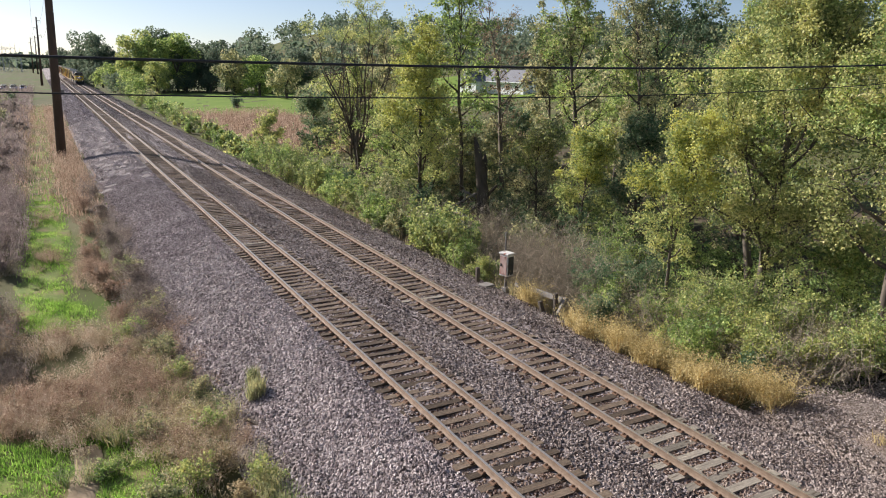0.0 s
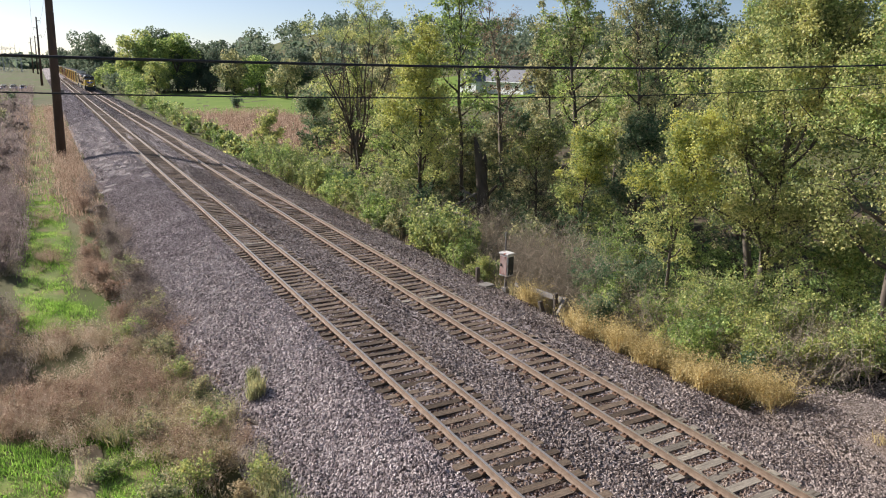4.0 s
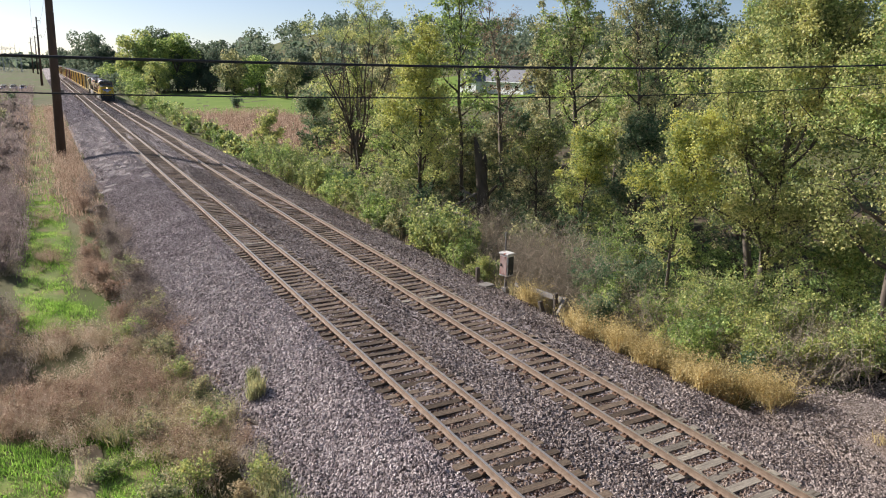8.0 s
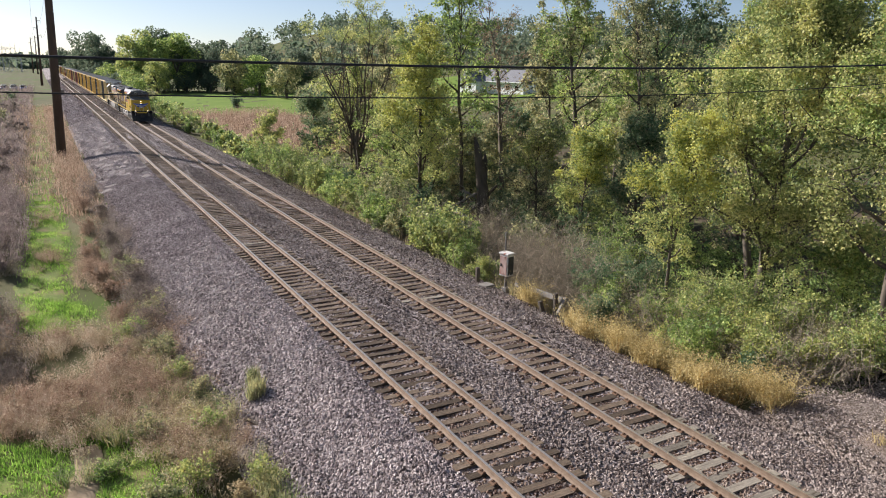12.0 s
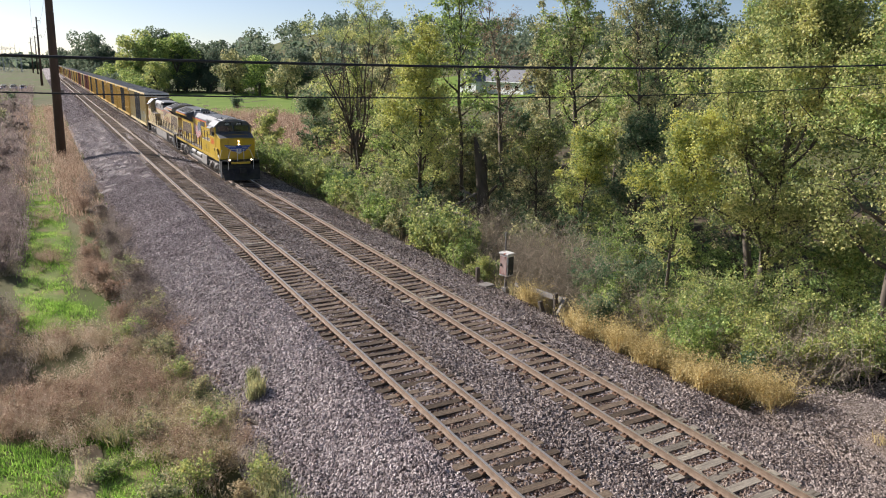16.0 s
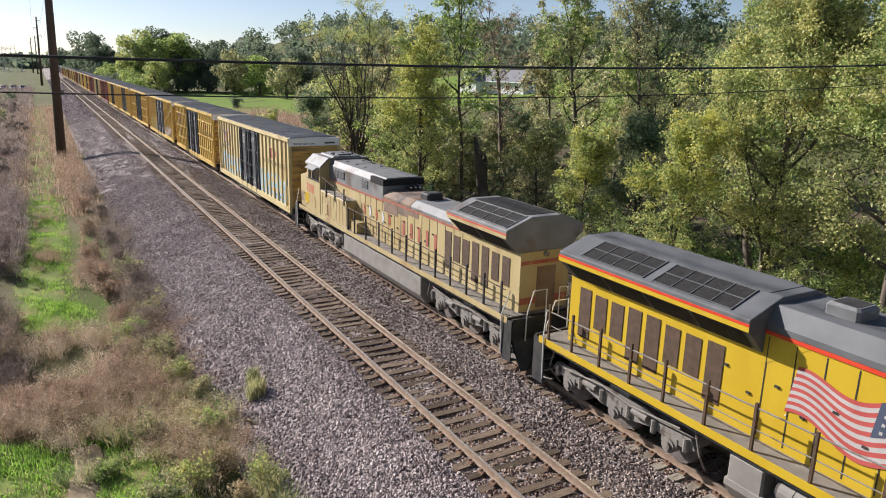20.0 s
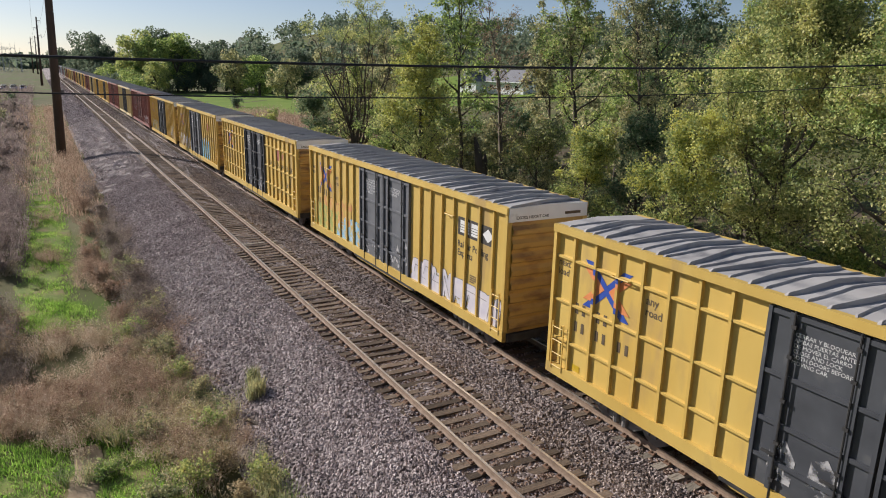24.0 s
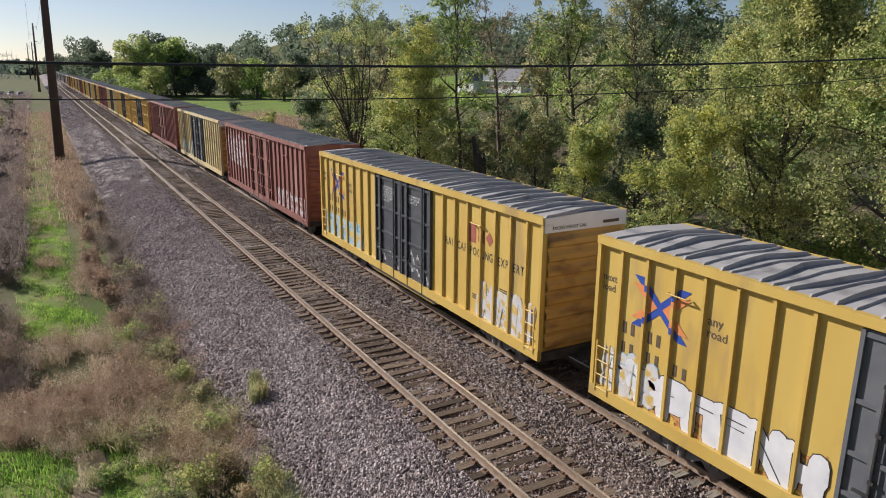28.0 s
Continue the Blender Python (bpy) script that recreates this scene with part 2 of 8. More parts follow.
M_DOORGREY = surf("faded_grey_door_paint", (0.095, 0.10, 0.11), (0.145, 0.15, 0.16), 1.2, 0.6, bump=0.06, c=(0.19, 0.185, 0.18), cscale=1.4, cut=0.6)
M_STENCIL = surf("white_stencil_paint", (0.62, 0.62, 0.6), (0.72, 0.72, 0.7), 3.0, 0.6, bump=0.0)
M_BLACKPAINT = surf("black_stencil_paint", (0.04, 0.035, 0.03), (0.06, 0.055, 0.05), 3.0, 0.6, bump=0.0)
M_FADEBLACK = surf("worn_brown_black_stencil", (0.085, 0.06, 0.035), (0.14, 0.10, 0.055), 6.0, 0.7, bump=0.0, c=(0.26, 0.19, 0.08), cscale=5.0, cut=0.6)
M_REDOLD = surf("old_brick_red_paint", (0.30, 0.075, 0.05), (0.38, 0.12, 0.08), 3.0, 0.7, bump=0.0, c=(0.42, 0.24, 0.12), cscale=4.0, cut=0.58)
M_ORANGE = surf("orange_paint", (0.62, 0.20, 0.06), (0.68, 0.26, 0.10), 3.0, 0.6, bump=0.0)
M_GBLUE = surf("sky_blue_spray_paint", (0.12, 0.42, 0.62), (0.20, 0.55, 0.74), 2.0, 0.5, bump=0.02)
M_GWHITE = surf("silver_white_spray_paint", (0.58, 0.58, 0.60), (0.72, 0.72, 0.73), 2.0, 0.5, bump=0.02)
M_GLILAC = surf("pale_lilac_spray_paint", (0.50, 0.48, 0.55), (0.62, 0.58, 0.58), 2.5, 0.6, bump=0.02)
S_BLUE = spray("misty_blue_spray", (0.16, 0.40, 0.55), (0.42, 0.55, 0.62), 0.75)
S_WHITE = spray("misty_white_spray", (0.50, 0.50, 0.52), (0.62, 0.61, 0.60), 0.7)
S_ORANGE = spray("misty_orange_spray", (0.55, 0.20, 0.07), (0.55, 0.32, 0.12), 0.6)
S_RUSTRED = spray("flaking_red_paint", (0.42, 0.09, 0.06), (0.48, 0.15, 0.09), 0.6)
S_SCUFF = spray("scuffed_pale_paint", (0.26, 0.26, 0.27), (0.46, 0.45, 0.44), 0.55)
S_GREEN = spray("misty_green_spray", (0.22, 0.30, 0.08), (0.38, 0.40, 0.12), 0.75)
# the same sprays where strokes lie over each other: worn through to the yellow wall
WALL = (0.56, 0.385, 0.10)
WORN = {S_BLUE: surf("worn_blue_spray", (0.16, 0.40, 0.55), (0.42, 0.55, 0.62), 3.0, 0.6, bump=0.0, c=WALL, cscale=3.2, cut=0.47), S_WHITE: surf("worn_white_spray", (0.50, 0.50, 0.52), (0.60, 0.58, 0.55), 3.0, 0.6, bump=0.0, c=WALL, cscale=3.2, cut=0.47),
        S_ORANGE: surf("worn_orange_spray", (0.55, 0.22, 0.08), (0.55, 0.33, 0.12), 3.0, 0.6, bump=0.0, c=WALL, cscale=3.2, cut=0.44), S_GREEN: surf("worn_green_spray", (0.26, 0.31, 0.08), (0.40, 0.40, 0.12), 3.0, 0.6, bump=0.0, c=WALL, cscale=3.2, cut=0.47)}
WORN_RED = surf("worn_white_on_red", (0.45, 0.42, 0.42), (0.55, 0.50, 0.48), 3.0, 0.6, bump=0.0, c=(0.24, 0.09, 0.068), cscale=3.2, cut=0.45)
M_LAMP = glow("lit_headlight", (1.0, 0.80, 0.52), 2.6)
M_POLE = surf("weathering_steel_pole", (0.075, 0.05, 0.04), (0.12, 0.08, 0.062), 2.0, 0.85, bump=0.2, stretch=(1, 1, 0.15))
M_WIRE = surf("black_cable", (0.012, 0.012, 0.014), (0.02, 0.02, 0.022), 4.0, 0.6, bump=0.0)
M_BARK = surf("grey_brown_bark", (0.075, 0.06, 0.048), (0.15, 0.125, 0.10), 3.0, 0.9, bump=0.7, bscale=18.0, stretch=(1, 1, 0.3), spec=0.15)
M_GREYBARK = surf("pale_grey_bark", (0.13, 0.105, 0.08), (0.22, 0.18, 0.14), 3.0, 0.9, bump=0.4, bscale=18.0, stretch=(1, 1, 0.3), spec=0.15)
M_TWIG = surf("dry_twig_bark", (0.30, 0.245, 0.185), (0.45, 0.385, 0.30), 3.0, 0.9, bump=0.2, island=0.35, spec=0.15)
M_SNAG = surf("weathered_dead_wood", (0.22, 0.195, 0.17), (0.34, 0.305, 0.27), 2.0, 0.9, bump=0.8, bscale=12.0, stretch=(1, 1, 0.2))
M_CABINET = surf("white_cabinet_paint", (0.60, 0.57, 0.52), (0.70, 0.67, 0.62), 3.0, 0.6, bump=0.1, c=(0.30, 0.13, 0.09), cscale=4.0, cut=0.55)
M_CABDOOR = surf("rust_streaked_door", (0.36, 0.18, 0.14), (0.5, 0.38, 0.33), 3.0, 0.8, bump=0.3, stretch=(1, 1, 0.4), c=(0.2, 0.08, 0.06), cscale=4.0, cut=0.55)
M_WOOD = surf("grey_weathered_board", (0.19, 0.17, 0.145), (0.29, 0.265, 0.23), 4.0, 0.9, bump=0.4, stretch=(1, 1, 0.2))
M_SIDING = surf("white_house_siding", (0.70, 0.70, 0.68), (0.78, 0.78, 0.76), 1.0, 0.7, bump=0.1, stretch=(0.2, 0.2, 6))
M_CONCRETE = surf("grey_bridge_concrete", (0.30, 0.29, 0.27), (0.40, 0.39, 0.36), 0.5, 0.9, bump=0.2, bscale=12.0, c=(0.24, 0.225, 0.20), cscale=0.6, cut=0.56)
M_SHINGLE = surf("grey_roof_shingle", (0.17, 0.17, 0.18), (0.25, 0.25, 0.26), 2.0, 0.9, bump=0.3)
M_GALV = surf("galvanised_lattice", (0.36, 0.38, 0.41), (0.46, 0.48, 0.5), 2.0, 0.5, 0.4, bump=0.05)

L_GREEN = foliage("green_leaf", [(0.151, 0.230, 0.073), (0.269, 0.370, 0.118), (0.437, 0.526, 0.168), (0.672, 0.717, 0.241)], trans=0.42, grain=0.9)
L_YGREEN = foliage("yellow_green_leaf", [(0.197, 0.270, 0.098), (0.348, 0.419, 0.151), (0.545, 0.555, 0.200), (0.720, 0.680, 0.244)], trans=0.42, grain=0.9)
L_OLIVE = foliage("olive_leaf", [(0.171, 0.208, 0.109), (0.313, 0.336, 0.175), (0.482, 0.461, 0.240), (0.707, 0.615, 0.322)], trans=0.42, grain=0.9, spec=0.08)
L_YELLOW = foliage("golden_leaf", [(0.236, 0.284, 0.069), (0.412, 0.425, 0.104), (0.602, 0.549, 0.135), (0.634, 0.656, 0.160)], trans=0.42, grain=0.9)
# deep green, with the shade of the wood put into its tones
L_DARK = foliage("deep_green_shade_leaf", [(0.091, 0.155, 0.084), (0.152, 0.228, 0.124), (0.255, 0.314, 0.171), (0.434, 0.424, 0.229)], trans=0.42, grain=0.9, spec=0.08)
L_SILVER = foliage("cottonwood_leaf", [(0.149, 0.187, 0.068), (0.286, 0.325, 0.121), (0.473, 0.479, 0.182), (0.704, 0.638, 0.275)], trans=0.42, grain=0.9, rough=0.5, spec=0.2)
L_TAN = foliage("dry_brown_leaf", [(0.232, 0.167, 0.101), (0.356, 0.270, 0.167), (0.499, 0.399, 0.268)], trans=0.36, grain=0.75, spec=0.08)
# greyed, low-contrast tones: the haze of distance is put into this leaf colour
L_FAR = foliage("hazed_far_leaf", [(0.095, 0.140, 0.095), (0.145, 0.195, 0.125), (0.200, 0.240, 0.155), (0.270, 0.275, 0.180)], trans=0.5, grain=0.35, spec=0.08)
G_STRAW = foliage("straw_grass", [(0.26, 0.19, 0.11), (0.40, 0.305, 0.175), (0.53, 0.425, 0.255), (0.66, 0.55, 0.35)], trans=0.45, rough=0.8, broad=1.5)
G_GOLD = foliage("golden_dry_grass", [(0.38, 0.29, 0.125), (0.56, 0.435, 0.19), (0.68, 0.545, 0.26), (0.80, 0.68, 0.38)], trans=0.45, rough=0.8, broad=1.5)
G_PALE = foliage("fluffy_pale_weed", [(0.34, 0.25, 0.15), (0.50, 0.39, 0.26), (0.62, 0.51, 0.36), (0.74, 0.64, 0.50)], trans=0.5, rough=0.8, broad=1.5)
G_RUST = foliage("russet_weed", [(0.21, 0.135, 0.09), (0.34, 0.23, 0.16), (0.47, 0.335, 0.24), (0.60, 0.46, 0.35)], trans=0.5, rough=0.8, broad=1.5)
G_GREEN = foliage("fresh_grass", [(0.128, 0.235, 0.040), (0.210, 0.383, 0.060), (0.330, 0.539, 0.092), (0.510, 0.688, 0.158)], trans=0.45, rough=0.7, broad=1.5)
G_REED = foliage("dry_reed", [(0.154, 0.119, 0.107), (0.235, 0.185, 0.165), (0.315, 0.251, 0.228), (0.415, 0.339, 0.307)], trans=0.5, rough=0.8, broad=1.5)
M_LITTER = surf("leaf_litter", (0.075, 0.06, 0.04), (0.15, 0.115, 0.075), 2.5, 0.95, bump=0.8, bscale=10.0, c=(0.07, 0.085, 0.035), cscale=0.7, cut=0.5, spec=0.1)
G_GREY = foliage("grey_dead_stalk", [(0.17, 0.135, 0.115), (0.28, 0.23, 0.19), (0.40, 0.335, 0.285)], trans=0.45, rough=0.9, broad=1.5)


# ---- mesh tools ----
class Shape:
    """Collects vertices and faces of one mesh."""

    def __init__(self):
        self.v, self.f = [], []

    def add(self, vs, fs):
        k = len(self.v)
        self.v += [tuple(p) for p in vs]
        self.f += [tuple(i + k for i in f) for f in fs]
        return self

    def box(self, x0, x1, y0, y1, z0, z1):
        return self.add([(x0, y0, z0), (x1, y0, z0), (x1, y1, z0), (x0, y1, z0), (x0, y0, z1), (x1, y0, z1), (x1, y1, z1), (x0, y1, z1)],
                        [(3, 2, 1, 0), (4, 5, 6, 7), (0, 1, 5, 4), (1, 2, 6, 5), (2, 3, 7, 6), (3, 0, 4, 7)])

    def cham(self, x0, x1, y0, y1, z0, z1, c):
        """A box with all edges along z and on top chamfered by c."""
        ring = [(x0 + c, y0), (x1 - c, y0), (x1, y0 + c), (x1, y1 - c), (x1 - c, y1), (x0 + c, y1), (x0, y1 - c), (x0, y0 + c)]
        mx, my = (x0 + x1) / 2, (y0 + y1) / 2
        ins = [(mx + (x - mx) * (1 - 2 * c / (x1 - x0)), my + (y - my) * (1 - 2 * c / (y1 - y0))) for x, y in ring]
        vs = [(x, y, z0) for x, y in ring] + [(x, y, z1 - c) for x, y in ring] + [(x, y, z1) for x, y in ins]
        fs = [tuple(range(7, -1, -1)), tuple(range(16, 24))]
        for b in (0, 8):
            fs += [(b + i, b + (i + 1) % 8, b + 8 + (i + 1) % 8, b + 8 + i) for i in range(8)]
        return self.add(vs, fs)

    def prism(self, pts, axis, a, b):
        """A polygon in the plane across the axis, drawn out from a to b."""
        def at(p, t):
            return (t, p[0], p[1]) if axis == "x" else (p[0], t, p[1]) if axis == "y" else (p[0], p[1], t)
        n = len(pts)
        vs = [at(p, a) for p in pts] + [at(p, b) for p in pts]
        return self.add(vs, [tuple(range(n - 1, -1, -1)), tuple(range(n, 2 * n))] + [(i, (i + 1) % n, n + (i + 1) % n, n + i) for i in range(n)])

    def tube(self, p0, p1, r0, r1=None, n=8, caps=True):
        r1 = r0 if r1 is None else r1
        p0, p1 = Vector(p0), Vector(p1)
        d = (p1 - p0).normalized()
        a = d.orthogonal().normalized()
        b = d.cross(a)
        vs = []
        for p, r in ((p0, r0), (p1, r1)):
            vs += [p + (a * math.cos(2 * math.pi * i / n) + b * math.sin(2 * math.pi * i / n)) * r for i in range(n)]
        fs = [(i, (i + 1) % n, n + (i + 1) % n, n + i) for i in range(n)]
        if caps:
            fs += [tuple(range(n - 1, -1, -1)), tuple(range(n, 2 * n))]
        return self.add(vs, fs)

    def pipe(self, pts, r, n=6):
        """One continuous tube through the points."""
        pts = [Vector(p) for p in pts]
        k = len(self.v)
        side = None
        for i, p in enumerate(pts):
            d = (pts[min(i + 1, len(pts) - 1)] - pts[max(i - 1, 0)]).normalized()
            side = d.orthogonal().normalized() if side is None else (side - d * side.dot(d)).normalized()
            up = d.cross(side)
            self.v += [tuple(p + (side * math.cos(2 * math.pi * j / n) + up * math.sin(2 * math.pi * j / n)) * r) for j in range(n)]
        for i in range(len(pts) - 1):
            a, b = k + i * n, k + (i + 1) * n
            self.f += [(a + j, a + (j + 1) % n, b + (j + 1) % n, b + j) for j in range(n)]
        last = k + (len(pts) - 1) * n
        self.f += [tuple(range(k + n - 1, k - 1, -1)), tuple(range(last, last + n))]
        return self

    def mesh(self, name, mat, smooth=False):
        me = bpy.data.meshes.new(name)
        me.from_pydata(self.v, [], self.f)
        bm = bmesh.new()
        bm.from_mesh(me)
        bmesh.ops.recalc_face_normals(bm, faces=bm.faces)
        bm.to_mesh(me)
        bm.free()
        me.materials.append(mat)
        if smooth:
            me.polygons.foreach_set("use_smooth", [True] * len(me.polygons))
        return me


def part(name, shape, mat, parent=None, label="", smooth=False, bevel=0.0, at=None):
    """Links a shape, or a ready mesh, as one object under a thing or a part."""
    me = shape if isinstance(shape, bpy.types.Mesh) else shape.mesh(name, mat, smooth)
    ob = new(name, me)
    if parent:
        ob.parent = parent
    if at is not None:
        ob.matrix_basis = at
    if label:
        ob["label"] = label
    if bevel:
        b = ob.modifiers.new("bevel", "BEVEL")
        b.width, b.segments, b.limit_method, b.angle_limit = bevel, 2, "ANGLE", radians(35)
    return ob


def thing(name, label, category, at=None, group="", kind=""):
    ob = new(name)
    ob.empty_display_size = 0.3
    if at is not None:
        ob.matrix_basis = at
    return tagged(ob, label, category, group, kind)


def raw_mesh(name, verts, faces, mat, smooth=False):
    """A mesh from numpy arrays; faces all have the same number of corners."""
    me = bpy.data.meshes.new(name)
    verts, faces = np.asarray(verts, np.float32), np.asarray(faces, np.int32)
    k = faces.shape[1]
    me.vertices.add(len(verts))
    me.vertices.foreach_set("co", verts.ravel())
    me.loops.add(faces.size)
    me.loops.foreach_set("vertex_index", faces.ravel())
    me.polygons.add(len(faces))
    me.polygons.foreach_set("loop_start", np.arange(0, faces.size, k, dtype=np.int32))
    me.polygons.foreach_set("use_smooth", np.full(len(faces), smooth))
    me.update(calc_edges=True)
    me.validate()
    me.materials.append(mat)
    return me


def letters(body, size, mat, bold=0.0):
    """Flat lettering as a mesh in the plane of x and y, from its lower left corner."""
    cu = bpy.data.curves.new("lettering", "FONT")
    cu.body, cu.size, cu.offset, cu.space_line, cu.resolution_u = body, size, bold, 0.95, 2
    ob = new("lettering", cu)
    me = bpy.data.meshes.new_from_object(ob.evaluated_get(bpy.context.evaluated_depsgraph_get()))
    bpy.data.objects.remove(ob)
    me.materials.clear()
    me.materials.append(mat)
    return me

# ---- plan ----
TRACK_B, DROP_B = 4.45, -0.18          # far track: centre line and rail height against the near one
BED_A, BED_B = -0.21, -0.39            # ballast between the rails


def step(a, b, x):
    t = np.clip((np.asarray(x, float) - a) / (b - a), 0, 1)
    return t * t * (3 - 2 * t)


def lie(x, y):
    """Height of the natural ground."""
    x, y = np.asarray(x, float), np.asarray(y, float)
    z = -1.55 + 0.0 * x
    z = z + 0.10 * np.sin(x * 0.9 + 1.3) * np.sin(y * 0.55) + 0.06 * np.sin(x * 2.3 + y * 1.7)
    z = z - 0.5 * step(9.5, 13, x) * (1 - step(20, 40, x)) * step(12.5, 17, y)
    yard = step(8.6, 9.6, x) * (1 - step(11.6, 13.4, y + 0.12 * (x - 9)))
    z = z + yard * 0.62
    z = z + 35 * step(310, 720, np.hypot(x, y)) * step(0.10, 0.38, np.arctan2(x, np.abs(y) + 1)) + 9 * step(30, 140, x - 0.12 * y)
    return z


def bed(x):
    """Height of the ballast across the two tracks."""
    x = np.asarray(x, float)
    z = BED_A + (BED_B - BED_A) * step(1.0, 3.6, x)
    z = z - 1.3 * np.clip((-1.75 - x) / 3.7, 0, 1) ** 1.15
    z = z - 0.55 * np.clip((x - 6.3) / 2.4, 0, 1) - 0.9 * np.clip((x - 8.7) / 1.0, 0, 1)
    return z


# ground: one sheet to the horizon, fine near the line
gx = np.unique(np.concatenate([np.arange(-30, 40, 0.6), np.geomspace(40, 3200, 36), -np.geomspace(30, 3200, 36)]))
gy = np.unique(np.concatenate([np.arange(-12, 70, 0.7), np.geomspace(70, 4200, 60), -np.geomspace(12, 1500, 20)]))
GX, GY = np.meshgrid(gx, gy)
GZ = lie(GX, GY) - 1.1 * (step(-5.3, -4.2, GX) * (1 - step(8.2, 9.2, GX)))
gi = np.arange(GX.size).reshape(GX.shape)
quads = np.stack([gi[:-1, :-1], gi[:-1, 1:], gi[1:, 1:], gi[1:, :-1]], -1).reshape(-1, 4)
tagged(part("ground", raw_mesh("ground", np.stack([GX, GY, GZ], -1).reshape(-1, 3), quads, M_GROUND, True), M_GROUND),
       "brown and green soil with autumn turf beside the railway", "ground", kind="structure")


def sheet(name, xs, ys, height, mat, label, category):
    X, Y = np.meshgrid(xs, ys)
    i = np.arange(X.size).reshape(X.shape)
    q = np.stack([i[:-1, :-1], i[:-1, 1:], i[1:, 1:], i[1:, :-1]], -1).reshape(-1, 4)
    me = raw_mesh(name, np.stack([X, Y, height(X, Y)], -1).reshape(-1, 3), q, mat, True)
    return tagged(part(name, me, mat), label, category, kind="structure")


def rough_bed(X, Y):
    return bed(X) + 0.035 * np.sin(X * 3.1 + np.sin(Y * 0.7) * 2) * np.sin(Y * 1.9 + X) - 0.02


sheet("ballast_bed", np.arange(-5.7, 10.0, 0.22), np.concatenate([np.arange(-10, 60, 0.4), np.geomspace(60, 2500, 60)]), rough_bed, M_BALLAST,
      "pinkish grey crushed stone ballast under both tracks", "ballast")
sheet("gravel_yard", np.arange(8.6, 22.1, 0.5), np.arange(-8, 12.6, 0.5),
      lambda X, Y: lie(X, Y) + 0.06 + 0.05 * np.sin(X * 1.7) * np.sin(Y * 2.1) - 0.9 * step(11.2, 12.6, Y + 0.12 * (X - 9)) * step(9, 10, X), M_GRAVEL,
      "brownish gravel apron beside the far track", "gravel")
sheet("lawn", np.linspace(14, 150, 40), np.linspace(150, 262, 40), lambda X, Y: lie(X, Y) + 0.12 - 0.5 * step(0, 6, 14 + (Y - 150) * 0.02 - X), M_LAWN,
      "bright mown lawn behind the trackside bushes", "lawn")

# loose stones over the bed, thinning out with distance
rng = np.random.default_rng(5)


def stones(n, x0, x1, y0, y1, size, height, power=1.0, crib=0):
    u = rng.random(n) ** power
    x, y = rng.uniform(x0, x1, n), y0 + (y1 - y0) * u
    keep = np.ones(n, bool)
    for c, top in ((0.0, 0.0), (TRACK_B, DROP_B)):
        on = np.abs(x - c) < 1.33
        keep &= ~(on & (np.abs((y / 0.495) % 1 - 0.5) < 0.23) & (rng.random(n) > 0.03))
        keep &= ~(np.abs(np.abs(x - c) - 0.7535) < 0.13)
    inside = (np.abs(x) < 1.25) | (np.abs(x - TRACK_B) < 1.25)
    keep &= (inside if crib > 0 else ~inside) if crib else True
    x, y = x[keep], y[keep]
    n = len(x)
    r = rng.uniform(0.6, 1.25, n) * size
    z = height(x, y) + r * 0.25
    base = np.array([(1, 0, -0.3), (0, 1, -0.3), (-1, 0, -0.3), (0, -1, -0.3), (0.2, 0, 1)], float)
    v = base[None] * rng.uniform(0.6, 1.25, (n, 5, 3)) + rng.uniform(-0.35, 0.35, (n, 5, 3))
    a = rng.uniform(0, 6.28, n)
    c, s = np.cos(a)[:, None], np.sin(a)[:, None]
    vx, vy = v[..., 0] * c - v[..., 1] * s, v[..., 0] * s + v[..., 1] * c
    v = np.stack([vx, vy, v[..., 2] * 0.75], -1) * r[:, None, None] + np.stack([x, y, z], -1)[:, None]
    f = np.array([(0, 1, 4), (1, 2, 4), (2, 3, 4), (3, 0, 4)])
    return v.reshape(-1, 3), (f[None] + 5 * np.arange(n)[:, None, None]).reshape(-1, 3)


sv, sf = stones(80000, -1.4, 5.9, 6.5, 70, 0.040, rough_bed, 1.7, 1)
tagged(part("crib_stones", raw_mesh("crib_stones", sv, sf, M_STONE_RUST), M_STONE_RUST), "rust-stained stones between the ties", "stones", kind="stuff")
for name, x0, x1, n, m, mat, label in (("slope_stones", -5.4, -1.15, 64000, 30000, M_STONE, "loose angular pinkish grey ballast stones"), ("ballast_stones", -1.15, 9.2, 92000, 34000, M_STONE_MID, "loose brown-grey ballast stones beside the rails")):
    sv, sf = stones(n, x0, x1, 6.5, 66, 0.047, rough_bed, 1.6, -1)
    fv, ff = stones(m, x0, x1, 36, 150, 0.062, rough_bed, 1.3, -1)
    hv, hf = stones(m // 2, x0, x1, 130, 420, 0.13, rough_bed, 1.2, -1)
    sv, sf = np.concatenate([sv, fv, hv]), np.concatenate([sf, ff + len(sv), hf + len(sv) + len(fv)])
    tagged(part(name, raw_mesh(name, sv, sf, mat), mat), label, "stones", kind="stuff")
sv, sf = stones(20000, 8.8, 19, 3, 11.6, 0.038, lambda x, y: lie(x, y) + 0.07, 1.0)
tagged(part("gravel_stones", raw_mesh("gravel_stones", sv, sf, M_STONE_MID), M_STONE_MID), "small loose gravel stones on the apron", "stones", kind="stuff")

# ---- tracks ----
RAIL_PROFILE = [(-0.07, -0.172), (0.07, -0.172), (0.07, -0.16), (0.012, -0.14), (0.009, -0.05), (0.034, -0.038), (0.036, -0.004),
                (-0.036, -0.004), (-0.034, -0.038), (-0.009, -0.05), (-0.012, -0.14), (-0.07, -0.16)]


